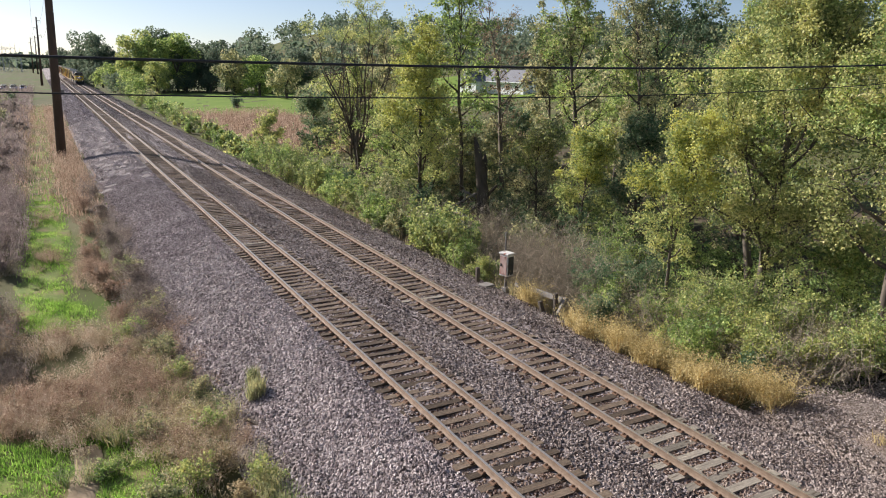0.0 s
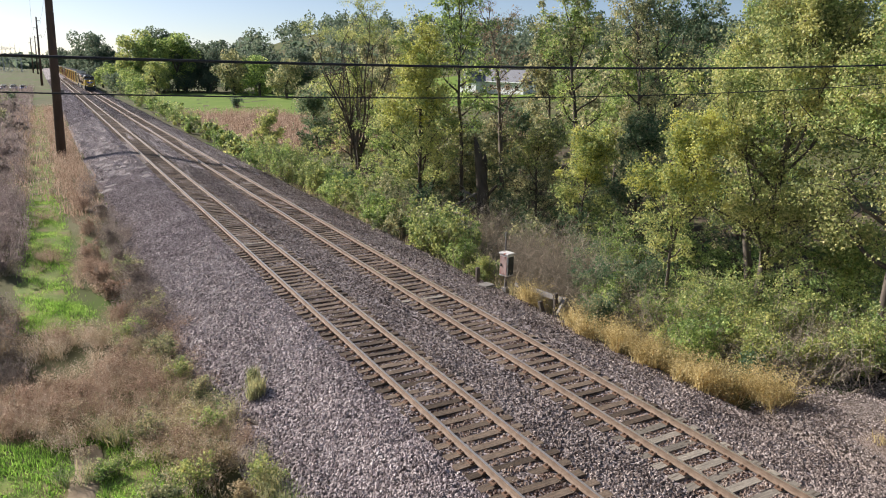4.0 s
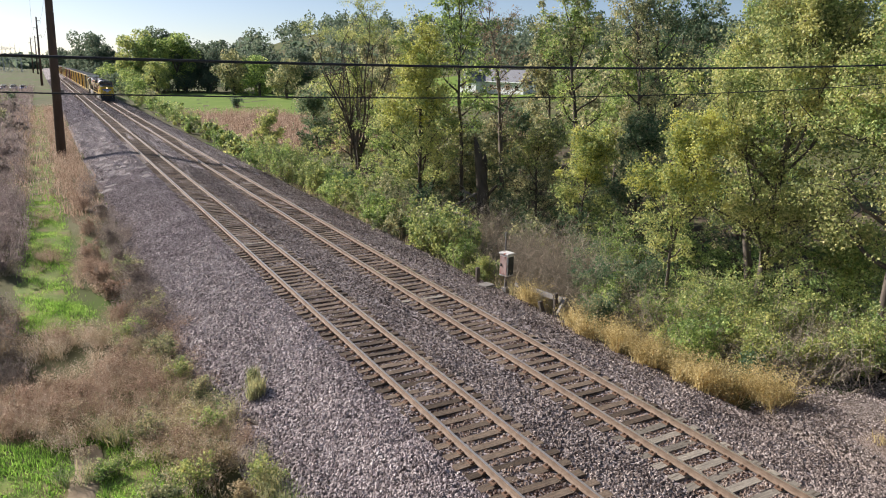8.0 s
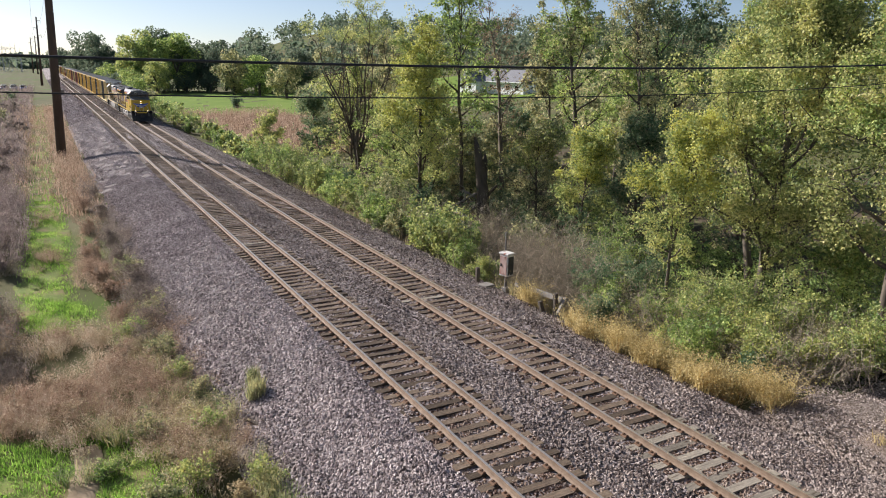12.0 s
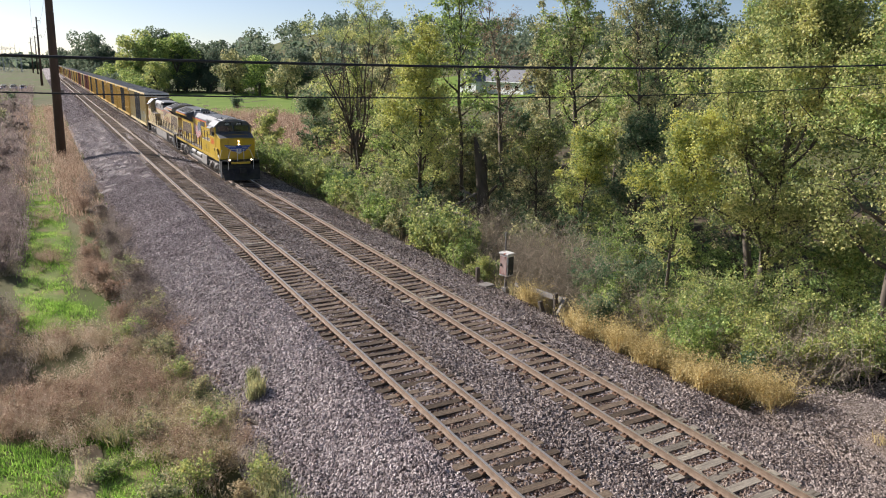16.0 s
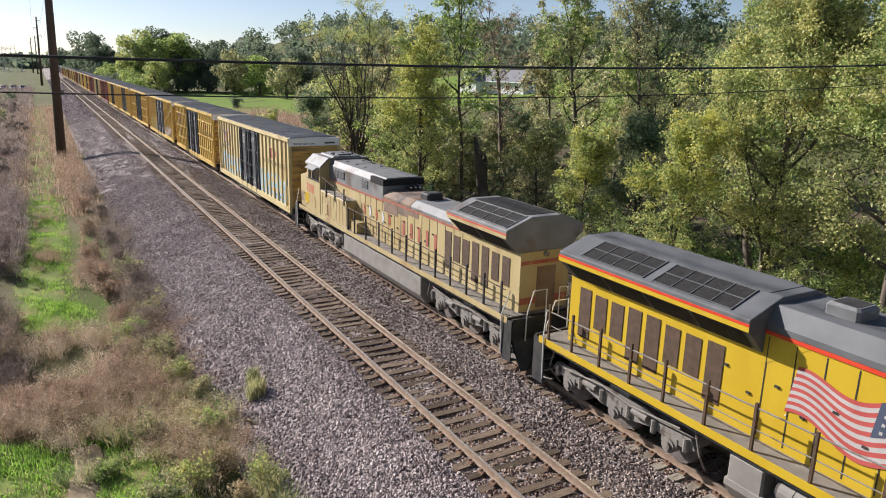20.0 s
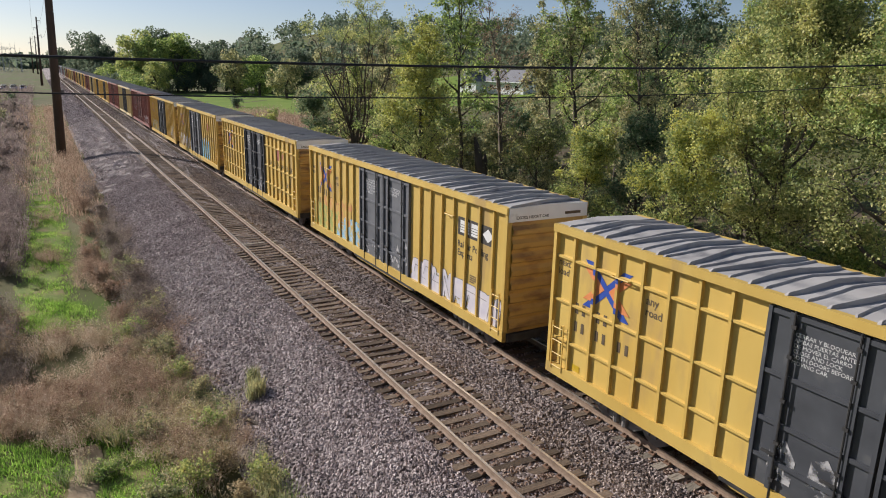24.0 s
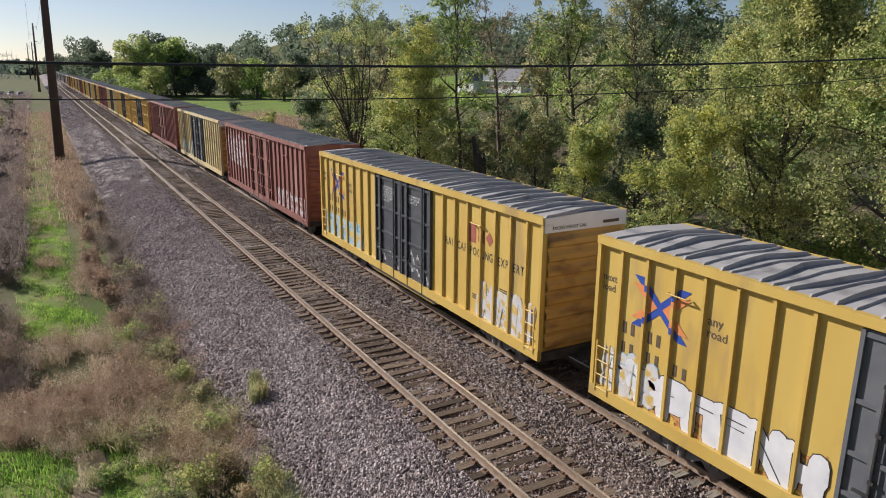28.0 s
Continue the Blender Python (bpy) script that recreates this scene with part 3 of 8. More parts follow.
def tie_mesh(seed, mat):
    r = random.Random(seed)
    s = Shape()
    pts = []
    for k in range(5):
        y = -1.295 + 2.59 * k / 4
        w, b = 0.113 + r.uniform(-0.008, 0.008), r.uniform(-0.012, 0.012)
        pts.append([(y, b - w, -0.16), (y, b - w, r.uniform(-0.012, 0.0)), (y, b + w, r.uniform(-0.012, 0.0)), (y, b + w, -0.16)])
    vs = [p for row in pts for p in row]
    fs = [(0, 1, 2, 3), (19, 18, 17, 16)]
    for k in range(4):
        b = 4 * k
        fs += [(b + i, b + 4 + i, b + 4 + (i + 1) % 4, b + (i + 1) % 4) for i in range(4)]
    return s.add(vs, fs).mesh("tie", mat)


TIES = [tie_mesh(i, M_TIE) for i in range(6)]
TIES_PALE = [tie_mesh(20 + i, M_TIE2) for i in range(3)]
PLATE = Shape().box(-0.19, 0.19, -0.095, 0.095, 0.0, 0.018)
for sx in (-0.13, -0.085, 0.085, 0.13):
    for sy in (-0.06, 0.06):
        PLATE.box(sx - 0.014, sx + 0.014, sy - 0.014, sy + 0.014, 0.018, 0.05)
PLATE = PLATE.mesh("tie_plate", M_PLATE)


def rail(parent, x):
    s = Shape()
    ys = [-60, 10, 60, 200, 700, 2500]
    n = len(RAIL_PROFILE)
    for y in ys:
        s.v += [(x + p, y, z) for p, z in RAIL_PROFILE]
    s.f += [(n * k + i, n * k + (i + 1) % n, n * k + n + (i + 1) % n, n * k + n + i) for k in range(len(ys) - 1) for i in range(n)]
    ob = part("rail", s, M_RAIL, parent, "long welded steel rail with rusty sides")
    part("rail_head", Shape().box(x - 0.032, x + 0.032, -60, 2500, -0.006, 0.0), M_RAILTOP, ob, "polished running surface")


def track(x, z, seed, pale_until, label):
    t = thing("railway_track", label, "railway track", pose(x, 0, z), group="parallel tracks", kind="structure")
    rail(t, -0.7535)
    rail(t, 0.7535)
    r = random.Random(seed)
    first, near = 8, 290
    for i in range(first, first + near):
        y = (i + 0.5) * 0.495
        pale = y < pale_until or r.random() < 0.012
        me = r.choice(TIES_PALE if pale else TIES)
        ob = part("tie", me, None, t, at=pose(r.uniform(-0.06, 0.06), y + r.uniform(-0.03, 0.03), -0.19 + r.uniform(-0.012, 0.004), 0, 0, r.uniform(-1.2, 1.2) + 180 * r.randrange(2)))
        if i < first + 90:
            for sx in (-0.7535, 0.7535):
                part("tie_plate", PLATE, None, t, at=pose(sx, y, -0.19))
    far = Shape()
    for i in range(first + near, 1100):
        y = (i + 0.5) * 0.495
        far.box(-1.295, 1.295, y - 0.113, y + 0.113, -0.35, -0.19)
    tagged(part("far_ties", far, M_TIE, t), kind="stuff")
    return t


track(0.0, 0.0, 3, 0.0, "straight railway track on brown wooden ties")
track(TRACK_B, DROP_B, 4, 11.6, "straight railway track, greyer ties near the overpass")

# ---- train ----
def on_left(x, y, z):
    """Pose of lettering on a wall that faces -x: it reads towards -y."""
    return Matrix(((0, 0, -1, x), (-1, 0, 0, y), (0, 1, 0, z), (0, 0, 0, 1)))


def on_right(x, y, z):
    return Matrix(((0, 0, 1, x), (1, 0, 0, y), (0, 1, 0, z), (0, 0, 0, 1)))


def on_front(x, y, z):
    """Pose of lettering on a wall that faces -y: it reads towards +x."""
    return Matrix(((1, 0, 0, x), (0, 0, -1, y), (0, 1, 0, z), (0, 0, 0, 1)))


def flat(pts, t=0.003):
    """A thin painted patch in the plane of x and y."""
    return Shape().prism(pts, "z", 0.0, t)


WHEELS = {}


def wheelset(parent, y, r, name="wheelset"):
    """An axle with two wheels, a part that turns."""
    key = round(r, 3)
    if key not in WHEELS:
        ax = Shape().tube((-0.95, 0, 0), (0.95, 0, 0), 0.08, n=10)
        wh = Shape().tube((-0.065, 0, 0), (0.065, 0, 0), r, n=18)
        wh.tube((0.065, 0, 0), (0.09, 0, 0), r + 0.025, n=18)
        wh.tube((-0.075, 0, 0), (-0.06, 0, 0), r * 0.82, n=18)
        for i in range(5):
            a = 2 * math.pi * i / 5
            wh.tube((-0.09, math.cos(a) * r * 0.5, math.sin(a) * r * 0.5), (-0.06, math.cos(a) * r * 0.5, math.sin(a) * r * 0.5), r * 0.13, n=5)
        WHEELS[key] = (ax.mesh("axle", M_WHEEL, True), wh.mesh("wheel", M_WHEEL))
    ob = part(name, WHEELS[key][0], M_WHEEL, parent, "steel axle", at=pose(0, y, r))
    part("wheel", WHEELS[key][1], M_WHEEL, ob, at=pose(-0.7535, 0, 0))
    part("wheel", WHEELS[key][1], M_WHEEL, ob, at=pose(0.7535, 0, 0, 0, 0, 180))
    return ob


# boxcar meshes, shared by all cars
HB = 9.08                     # half the body's length
RIBS_Y = tuple(2.45 + 0.829 * i for i in range(1, 8))


def car_roof():
    """A low-pitched sheet roof with raised cross ribs, every second one lower."""
    s = Shape()
    s.add([(x, y, z) for y in (-HB, HB) for x, z in ((-1.55, 5.05), (0.0, 5.13), (1.55, 5.05))], [(0, 1, 4, 3), (1, 2, 5, 4)])
    s.add([(x, y, z) for y in (-HB, HB) for x, z in ((-1.55, 5.05), (-1.55, 4.98), (1.55, 4.98), (1.55, 5.05))], [(0, 1, 5, 4), (2, 3, 7, 6)])
    r = random.Random(8)
    xs = (-1.50, -1.40, -1.0, -0.5, 0.0, 0.5, 1.0, 1.40, 1.50)
    y0 = -HB + 0.18
    i = 0
    while y0 < HB - 0.3:
        # a broad pressed rib, steep on the side away from the light, then a thin seam
        tall = i % 2 == 0
        bow, skew = r.uniform(-0.10, 0.10), r.uniform(-0.13, 0.13)
        k = len(s.v)
        for x in xs:
            u = x / 1.5
            y = y0 + bow * (1 - u * u) + skew * u + 0.06 * math.sin(u * 3 + i)
            z = 5.05 + 0.08 * (1 - abs(x) / 1.55)
            h = (0.10 * (1 - 0.45 * u * u) if tall else 0.04) if abs(x) < 1.45 else 0.0
            w0, w1 = (0.055, 0.02) if tall else (0.035, 0.012)
            s.v += [(x, y - w1 - 0.03, z - 0.004), (x, y - w1, z + h), (x, y + w1, z + h), (x, y + w0, z - 0.004)]
        s.f += [(k + 4 * j + e, k + 4 * j + e + 1, k + 4 * j + e + 5, k + 4 * j + e + 4) for j in range(len(xs) - 1) for e in range(3)]
        y0 += r.uniform(0.42, 0.54) if tall else r.uniform(0.30, 0.44)
        i += 1
    return s.mesh("roof", M_ROOF)


def end_panel():
    s = Shape()
    prof = [(1.0, 0.0)]
    for i in range(8):
        z = 1.15 + i * 0.43
        prof += [(z, 0.0), (z + 0.07, -0.09), (z + 0.22, -0.09), (z + 0.34, 0.0)]
    prof += [(4.62, 0.0)]
    for x in (-1.36, 1.36):
        s.v += [(x, p, z) for z, p in prof]
    n = len(prof)
    s.f += [(i, i + 1, n + i + 1, n + i) for i in range(n - 1)]
    return s


def door_panel():
    return Shape().box(-0.05, 0.0, -1.205, 1.205, 0.0, 3.9)


def door_bars(door, mat):
    """Stiffening bars and posts welded on a plug door."""
    for z in (0.06, 0.75, 1.55, 2.55, 3.78):
        part("door_bar", car_mesh("door_bar", lambda: Shape().box(-0.10, -0.05, -1.205, 1.205, 0, 0.09), mat), mat, door, at=pose(0, 0, z))
    for y in (-1.2, -0.74, 0.66, 1.12):
        part("door_post", car_mesh("door_post", lambda: Shape().box(-0.115, -0.05, 0, 0.08, 0.0, 3.9), mat), mat, door, at=pose(0, y, 0))


def lock_rod():
    s = Shape().tube((-0.13, 0, -0.12), (-0.13, 0, 3.95), 0.022, n=6)
    for z in (0.4, 1.2, 2.1, 3.0, 3.6):
        s.box(-0.15, -0.09, -0.05, 0.05, z, z + 0.07)
    s.box(-0.17, -0.12, -0.02, 0.28, 0.95, 1.0)
    return s


def ladder(rungs, w, gap):
    s = Shape()
    for y in (-w / 2, w / 2):
        s.box(-0.10, -0.07, y - 0.02, y + 0.02, -0.1, (rungs - 1) * gap + 0.15)
    for i in range(rungs):
        s.tube((-0.085, -w / 2, i * gap), (-0.085, w / 2, i * gap), 0.016, n=6)
    return s


def side_frame(wb, r):
    pts = [(-wb / 2 - 0.28, r - 0.10), (-wb / 2 - 0.28, r + 0.12), (-wb / 2 + 0.25, r + 0.16), (-0.35, r + 0.36), (0.35, r + 0.36), (wb / 2 - 0.25, r + 0.16),
           (wb / 2 + 0.28, r + 0.12), (wb / 2 + 0.28, r - 0.10), (wb / 2 - 0.2, r - 0.08), (0.42, r - 0.24), (-0.42, r - 0.24), (-wb / 2 + 0.2, r - 0.08)]
    s = Shape().prism(pts, "x", -0.07, 0.07)
    for y in (-wb / 2, wb / 2):
        s.tube((-0.13, y, r), (0.07, y, r), 0.11, n=10)
    for y in (-0.16, 0.16):
        s.tube((-0.12, y, r - 0.2), (-0.12, y, r + 0.12), 0.09, n=8)
    return s


CAR = {}


def car_mesh(key, make, mat, smooth=False):
    k = (key, mat.name)
    if k not in CAR:
        CAR[k] = make().mesh(key, mat, smooth)
    return CAR[k]


ROOF_MESH = car_roof()
TXT = {}


def text_mesh(body, size, mat, bold=0.0):
    k = (body, size, mat.name)
    if k not in TXT:
        TXT[k] = letters(body, size, mat, bold)
    return TXT[k]


def ribbon(pts, w, t):
    """A rounded brush stroke through the points, as one flat mesh."""
    s = Shape()
    for k, ((x0, y0), (x1, y1)) in enumerate(zip(pts, pts[1:])):
        t += 0.0004
        d = math.hypot(x1 - x0, y1 - y0) or 1
        nx, ny = -(y1 - y0) / d * w / 2, (x1 - x0) / d * w / 2
        s.add([(x0 + nx, y0 + ny, t), (x0 - nx, y0 - ny, t), (x1 - nx, y1 - ny, t), (x1 + nx, y1 + ny, t)], [(0, 1, 2, 3)])
    for x, y in pts:
        t += 0.0004
        s.add([(x + w / 2 * math.cos(i * math.pi / 4), y + w / 2 * math.sin(i * math.pi / 4), t) for i in range(8)], [tuple(range(8))])
    return s


def graffiti(car, wall, seed, y0, y1, z0, z1, fill, line, n, mist=None):
    """Sprayed letters between y0 and y1: a misty ground, then strokes with a rim."""
    r = random.Random(seed)
    H, step_y = z1 - z0, (y1 - y0) / n
    g = part("graffiti", flat([(0, 0), (0.02, 0), (0.02, 0.02)]), fill, car, "sprayed graffiti lettering", at=on_left(wall - 0.002, y1, z0))
    if mist:
        top = [(i * (y1 - y0) / 14, H * (0.85 + 0.35 * r.random())) for i in range(15)]
        part("paint_ground", flat([(0, 0)] + top + [(y1 - y0, 0)], 0.002), mist, g, "misty sprayed ground")
    red = car["label"].startswith("brown-red")
    fill, line = (WORN_RED if red and m in WORN else WORN.get(m, m) for m in (fill, line))
    slant = r.uniform(-0.25, 0.25)
    w = min(0.50, 0.40 * step_y + 0.08)
    for i in range(n):
        c, half = step_y * (i + 0.5), step_y * 0.36
        lo, hi = H * r.uniform(0.04, 0.16), H * r.uniform(0.80, 1.0)
        corner = [(c - half, lo), (c - half, (lo + hi) / 2), (c - half, hi), (c + half, hi), (c + half, (lo + hi) / 2), (c + half, lo)]
        order = r.choice(((0, 1, 2, 3, 4, 1), (2, 0, 1, 4, 3, 5), (0, 2, 5, 3), (3, 2, 1, 4, 5, 0), (0, 2, 3, 5), (2, 1, 4, 5, 0, 1)))
        pts = [(x + slant * z + r.uniform(-0.08, 0.08) * step_y, z + r.uniform(-0.05, 0.05) * H) for x, z in (corner[k] for k in order)]
        part("letter_rim", ribbon(pts, w + 0.045, 0.005 + 0.0006 * i), line, g)
        part("letter", ribbon(pts, w, 0.014 + 0.0006 * i), fill, g)
        part("letter_line", ribbon([(x + 0.05, y - 0.05) for x, y in pts[:3]], 0.022, 0.026), line, g)
        part("paint_drip", ribbon([(c + 0.1, lo), (c + 0.1 + slant * 0.1, lo - 0.16)], 0.02, 0.004), line, g)
    return g


def cross_logo(car, wall, y, z, size, faded=False):
    """Two crossing bent bands in blue and orange."""
    g = part("emblem", flat([(-0.66 * size, -0.48 * size), (-0.42 * size, -0.48 * size), (0.66 * size, 0.48 * size), (0.42 * size, 0.48 * size)]),
             M_BLUE if not faded else M_GLILAC, car, "crossed bands emblem", at=on_left(wall - 0.003, y, z))
    part("band", flat([(-0.66 * size, 0.48 * size), (-0.42 * size, 0.48 * size), (0.66 * size, -0.48 * size), (0.42 * size, -0.48 * size)]), M_BLUE, g, at=pose(0, 0, 0.003))
    part("band", flat([(-0.66 * size, 0.33 * size), (-0.44 * size, 0.33 * size), (-0.06 * size, 0.0), (-0.44 * size, -0.33 * size), (-0.66 * size, -0.33 * size), (-0.28 * size, 0.0)]), M_ORANGE, g, at=pose(0, 0, 0.007))
    for u in (-0.415, 0.415):
        for v, m in ((0.30, M_BLUE), (-0.30, M_BLUE), (0.20, M_ORANGE), (-0.20, M_ORANGE)):
            part("rib_paint", flat([(u - 0.04, (v - 0.06) * size), (u + 0.04, (v - 0.06) * size), (u + 0.04, (v + 0.06) * size), (u - 0.04, (v + 0.06) * size)]), m, g, at=pose(0, 0, 0.0835 + (0.001 if m is M_BLUE else 0)))
    part("band", flat([(0.66 * size, 0.33 * size), (0.44 * size, 0.33 * size), (0.06 * size, 0.0), (0.44 * size, -0.33 * size), (0.66 * size, -0.33 * size), (0.28 * size, 0.0)]), M_ORANGE, g, at=pose(0, 0, 0.007))


def block_logo(car, wall, y, z, w, h, col, boxed):
    """An emblem in plain shapes: two bars and a lozenge, on a dark field where boxed."""
    k = M_STENCIL if boxed else col
    g = part("emblem", flat([(0, 0), (w, 0), (w, h), (0, h)] if boxed else [(0, 0), (w * 0.28, 0), (w * 0.28, h), (0, h)]), M_BLACKPAINT if boxed else col, car,
             "dark emblem field with white shapes" if boxed else "red emblem of plain shapes", at=on_left(wall - 0.003, y, z))
    for i in (0, 1):
        x = w * (0.07 + 0.31 * i)
        if boxed or i:
            part("emblem_bar", flat([(x, h * 0.16), (x + w * 0.25, h * 0.16), (x + w * 0.25, h * 0.84), (x, h * 0.84)]), k, g, at=pose(0, 0, 0.004))
    part("emblem_lozenge", flat([(w * 0.68, h * 0.5), (w * 0.82, h * 0.14), (w * 0.96, h * 0.5), (w * 0.82, h * 0.86)]), k, g, at=pose(0, 0, 0.004))
    if boxed:
        for i in range(3):
            part("emblem_line", flat([(w * 0.07, h * (0.3 + 0.14 * i)), (w * 0.66, h * (0.3 + 0.14 * i)), (w * 0.66, h * (0.33 + 0.14 * i)), (w * 0.07, h * (0.33 + 0.14 * i))]), M_BLACKPAINT, g, at=pose(0, 0, 0.009))


def bars(car, wall, y, z, rows, size, mat, name="stencil"):
    """Plain bars, one for each line of small marks."""
    for i, width in enumerate(rows):
        part(name, flat([(0, 0), (width, 0), (width, size), (0, size)]), mat, car, at=on_left(wall - 0.003, y, z - i * size * 1.6))


def boxcar(s0, paint, label, grid=False, end_white=True, doors=M_DOOR):
    """A high-cube boxcar; s0 is its centre along the train."""
    car = thing("boxcar", label, "boxcar", pose(TRACK_B, s0, DROP_B), group="freight train")
    wall = 1.42
    part("body", car_mesh("body", lambda: Shape().box(-wall, wall, -HB + 0.03, HB - 0.03, 0.92, 5.0), paint), paint, car)
    part("roof", ROOF_MESH, M_ROOF, car, "grey galvanised corrugated roof")
    for sx in (-1, 1):
        part("top_chord", car_mesh("top_chord%d" % sx, lambda: Shape().box(sx * 1.40, sx * 1.57, -HB, HB, 4.86, 5.06), paint), paint, car)
        part("side_sill", car_mesh("side_sill%d" % sx, lambda: Shape().prism([(sx * 1.38, 1.10), (sx * 1.55, 1.10), (sx * 1.55, 0.78), (sx * 1.42, 0.76)], "y", -HB, HB)
                                   .prism([(-3.2, 0.77), (3.2, 0.77), (2.7, 0.64), (-2.7, 0.64)], "x", sx * 1.44, sx * 1.535), paint), paint, car)
        for ye in (-HB + 0.06, HB - 0.06):
            part("corner_post", car_mesh("corner_post%d" % sx, lambda: Shape().box(sx * 1.37, sx * 1.54, -0.06, 0.06, 0.79, 4.86), paint), paint, car, at=pose(0, ye, 0))
        for y in RIBS_Y:
            for k in (-1, 1):
                part("rib", car_mesh("rib%d" % sx, lambda: Shape().add([(sx * 1.42, -0.05, z) for z in (1.1, 4.86)] + [(sx * 1.505, -0.04, z) for z in (1.1, 4.86)] + [(sx * 1.505, 0.04, z) for z in (1.1, 4.86)] + [(sx * 1.42, 0.05, z) for z in (1.1, 4.86)],
                                               [(0, 1, 3, 2), (2, 3, 5, 4), (4, 5, 7, 6), (0, 2, 4, 6), (1, 7, 5, 3)]), paint), paint, car, at=pose(0, k * y, 0))
        if grid:
            for k in (-1, 1):
                for z in (1.87, 2.97, 4.2):
                    part("stringer", car_mesh("stringer%d" % sx, lambda: Shape().prism([(sx * 1.42, -0.05), (sx * 1.49, -0.03), (sx * 1.49, 0.03), (sx * 1.42, 0.05)], "y", -3.27, 3.27), paint), paint, car, at=pose(0, k * 5.75, z))
        flip = pose(0, 0, 0, 0, 0, 0 if sx < 0 else 180)
        for y in (-1.23, 1.23):
            dp = part("door", car_mesh("door", door_panel, doors), doors, car, "charcoal plug door" if doors in (M_DOOR, M_DOORGREY) else "", at=flip @ pose(-1.42, y, 0.90))
            door_bars(dp, doors)
            for ry in (-0.62, 0.62):
                part("lock_rod", car_mesh("lock_rod", lock_rod, M_DARK), M_DARK, dp, at=pose(0, ry, 0))
        part("door_rail", car_mesh("door_rail", lambda: Shape().box(-1.57, -1.37, -3.0, 3.0, 0.70, 0.776), M_DARK), M_DARK, car, at=flip)
        for ye in (-HB + 0.45, HB - 0.45):
            part("ladder", car_mesh("ladder", lambda: ladder(4, 0.45, 0.38), paint), paint, car, at=flip @ pose(-1.47, ye, 1.05))
        for ye in (-6.0, 6.0):
            part("handhold", car_mesh("handhold", lambda: Shape().tube((-0.1, -0.3, 0), (-0.1, 0.3, 0), 0.018, n=6).box(-0.1, 0, -0.32, -0.28, -0.02, 0.02).box(-0.1, 0, 0.28, 0.32, -0.02, 0.02), paint), paint, car, at=flip @ pose(-1.46, ye + 0.45, 4.2))
    for k in (-1, 1):
        turn = pose(0, 0, 0, 0, 0, 0 if k < 0 else 180)
        ep = part("end_wall", car_mesh("end_wall", end_panel, M_END if paint in (M_BOX, M_BOXPALE) else paint), paint, car, "soot-stained ribbed end", at=turn @ pose(0, -HB, 0))
        wp = M_WHITE if end_white else paint
        part("end_band", car_mesh("end_band", lambda: Shape().prism([(-1.5, 4.62), (1.5, 4.62), (1.5, 5.045), (0, 5.12), (-1.5, 5.045)], "y", -0.04, 0.02), wp), wp, car, "pale band across the end", at=turn @ pose(0, -HB, 0))
        part("end_sill", car_mesh("end_sill", lambda: Shape().box(-1.4, 1.4, -0.12, 0.05, 0.78, 1.05), M_DARK), M_DARK, car, at=turn @ pose(0, -HB, 0))
        part("coupler", car_mesh("coupler", lambda: Shape().box(-0.12, 0.12, -1.0, 0.3, 0.72, 0.96).box(-0.2, 0.2, -1.03, -0.65, 0.66, 1.0), M_DARK), M_DARK, car, at=turn @ pose(0, -HB, 0))
        tr = part("truck", car_mesh("bolster", lambda: Shape().box(-0.95, 0.95, -0.2, 0.2, 0.5, 0.8), M_DARK), M_DARK, car, "freight truck", at=turn @ pose(0, -6.4, 0))
        part("side_frame", car_mesh("side_frame", lambda: side_frame(1.78, 0.46), M_STEEL), M_STEEL, tr, at=pose(-1.0, 0, 0))
        part("side_frame", car_mesh("side_frame", lambda: side_frame(1.78, 0.46), M_STEEL), M_STEEL, tr, at=pose(1.0, 0, 0, 0, 0, 180))
        for y in (-6.4 - 0.89, -6.4 + 0.89):
            wheelset(car, k * -y if k > 0 else y, 0.46)
    part("centre_sill", car_mesh("centre_sill", lambda: Shape().box(-0.35, 0.35, -HB, HB, 0.75, 0.99), M_DARK), M_DARK, car)
    part("brake_rod", car_mesh("brake_rod", lambda: Shape().box(-0.9, -0.5, -2.0, -0.8, 0.55, 0.95).tube((-0.7, -4.5, 0.7), (-0.7, 4.5, 0.7), 0.03, n=6).tube((-0.8, 0.8, 0.75), (-0.8, 2.4, 0.75), 0.2, n=10), M_STEEL), M_STEEL, car)
    return car


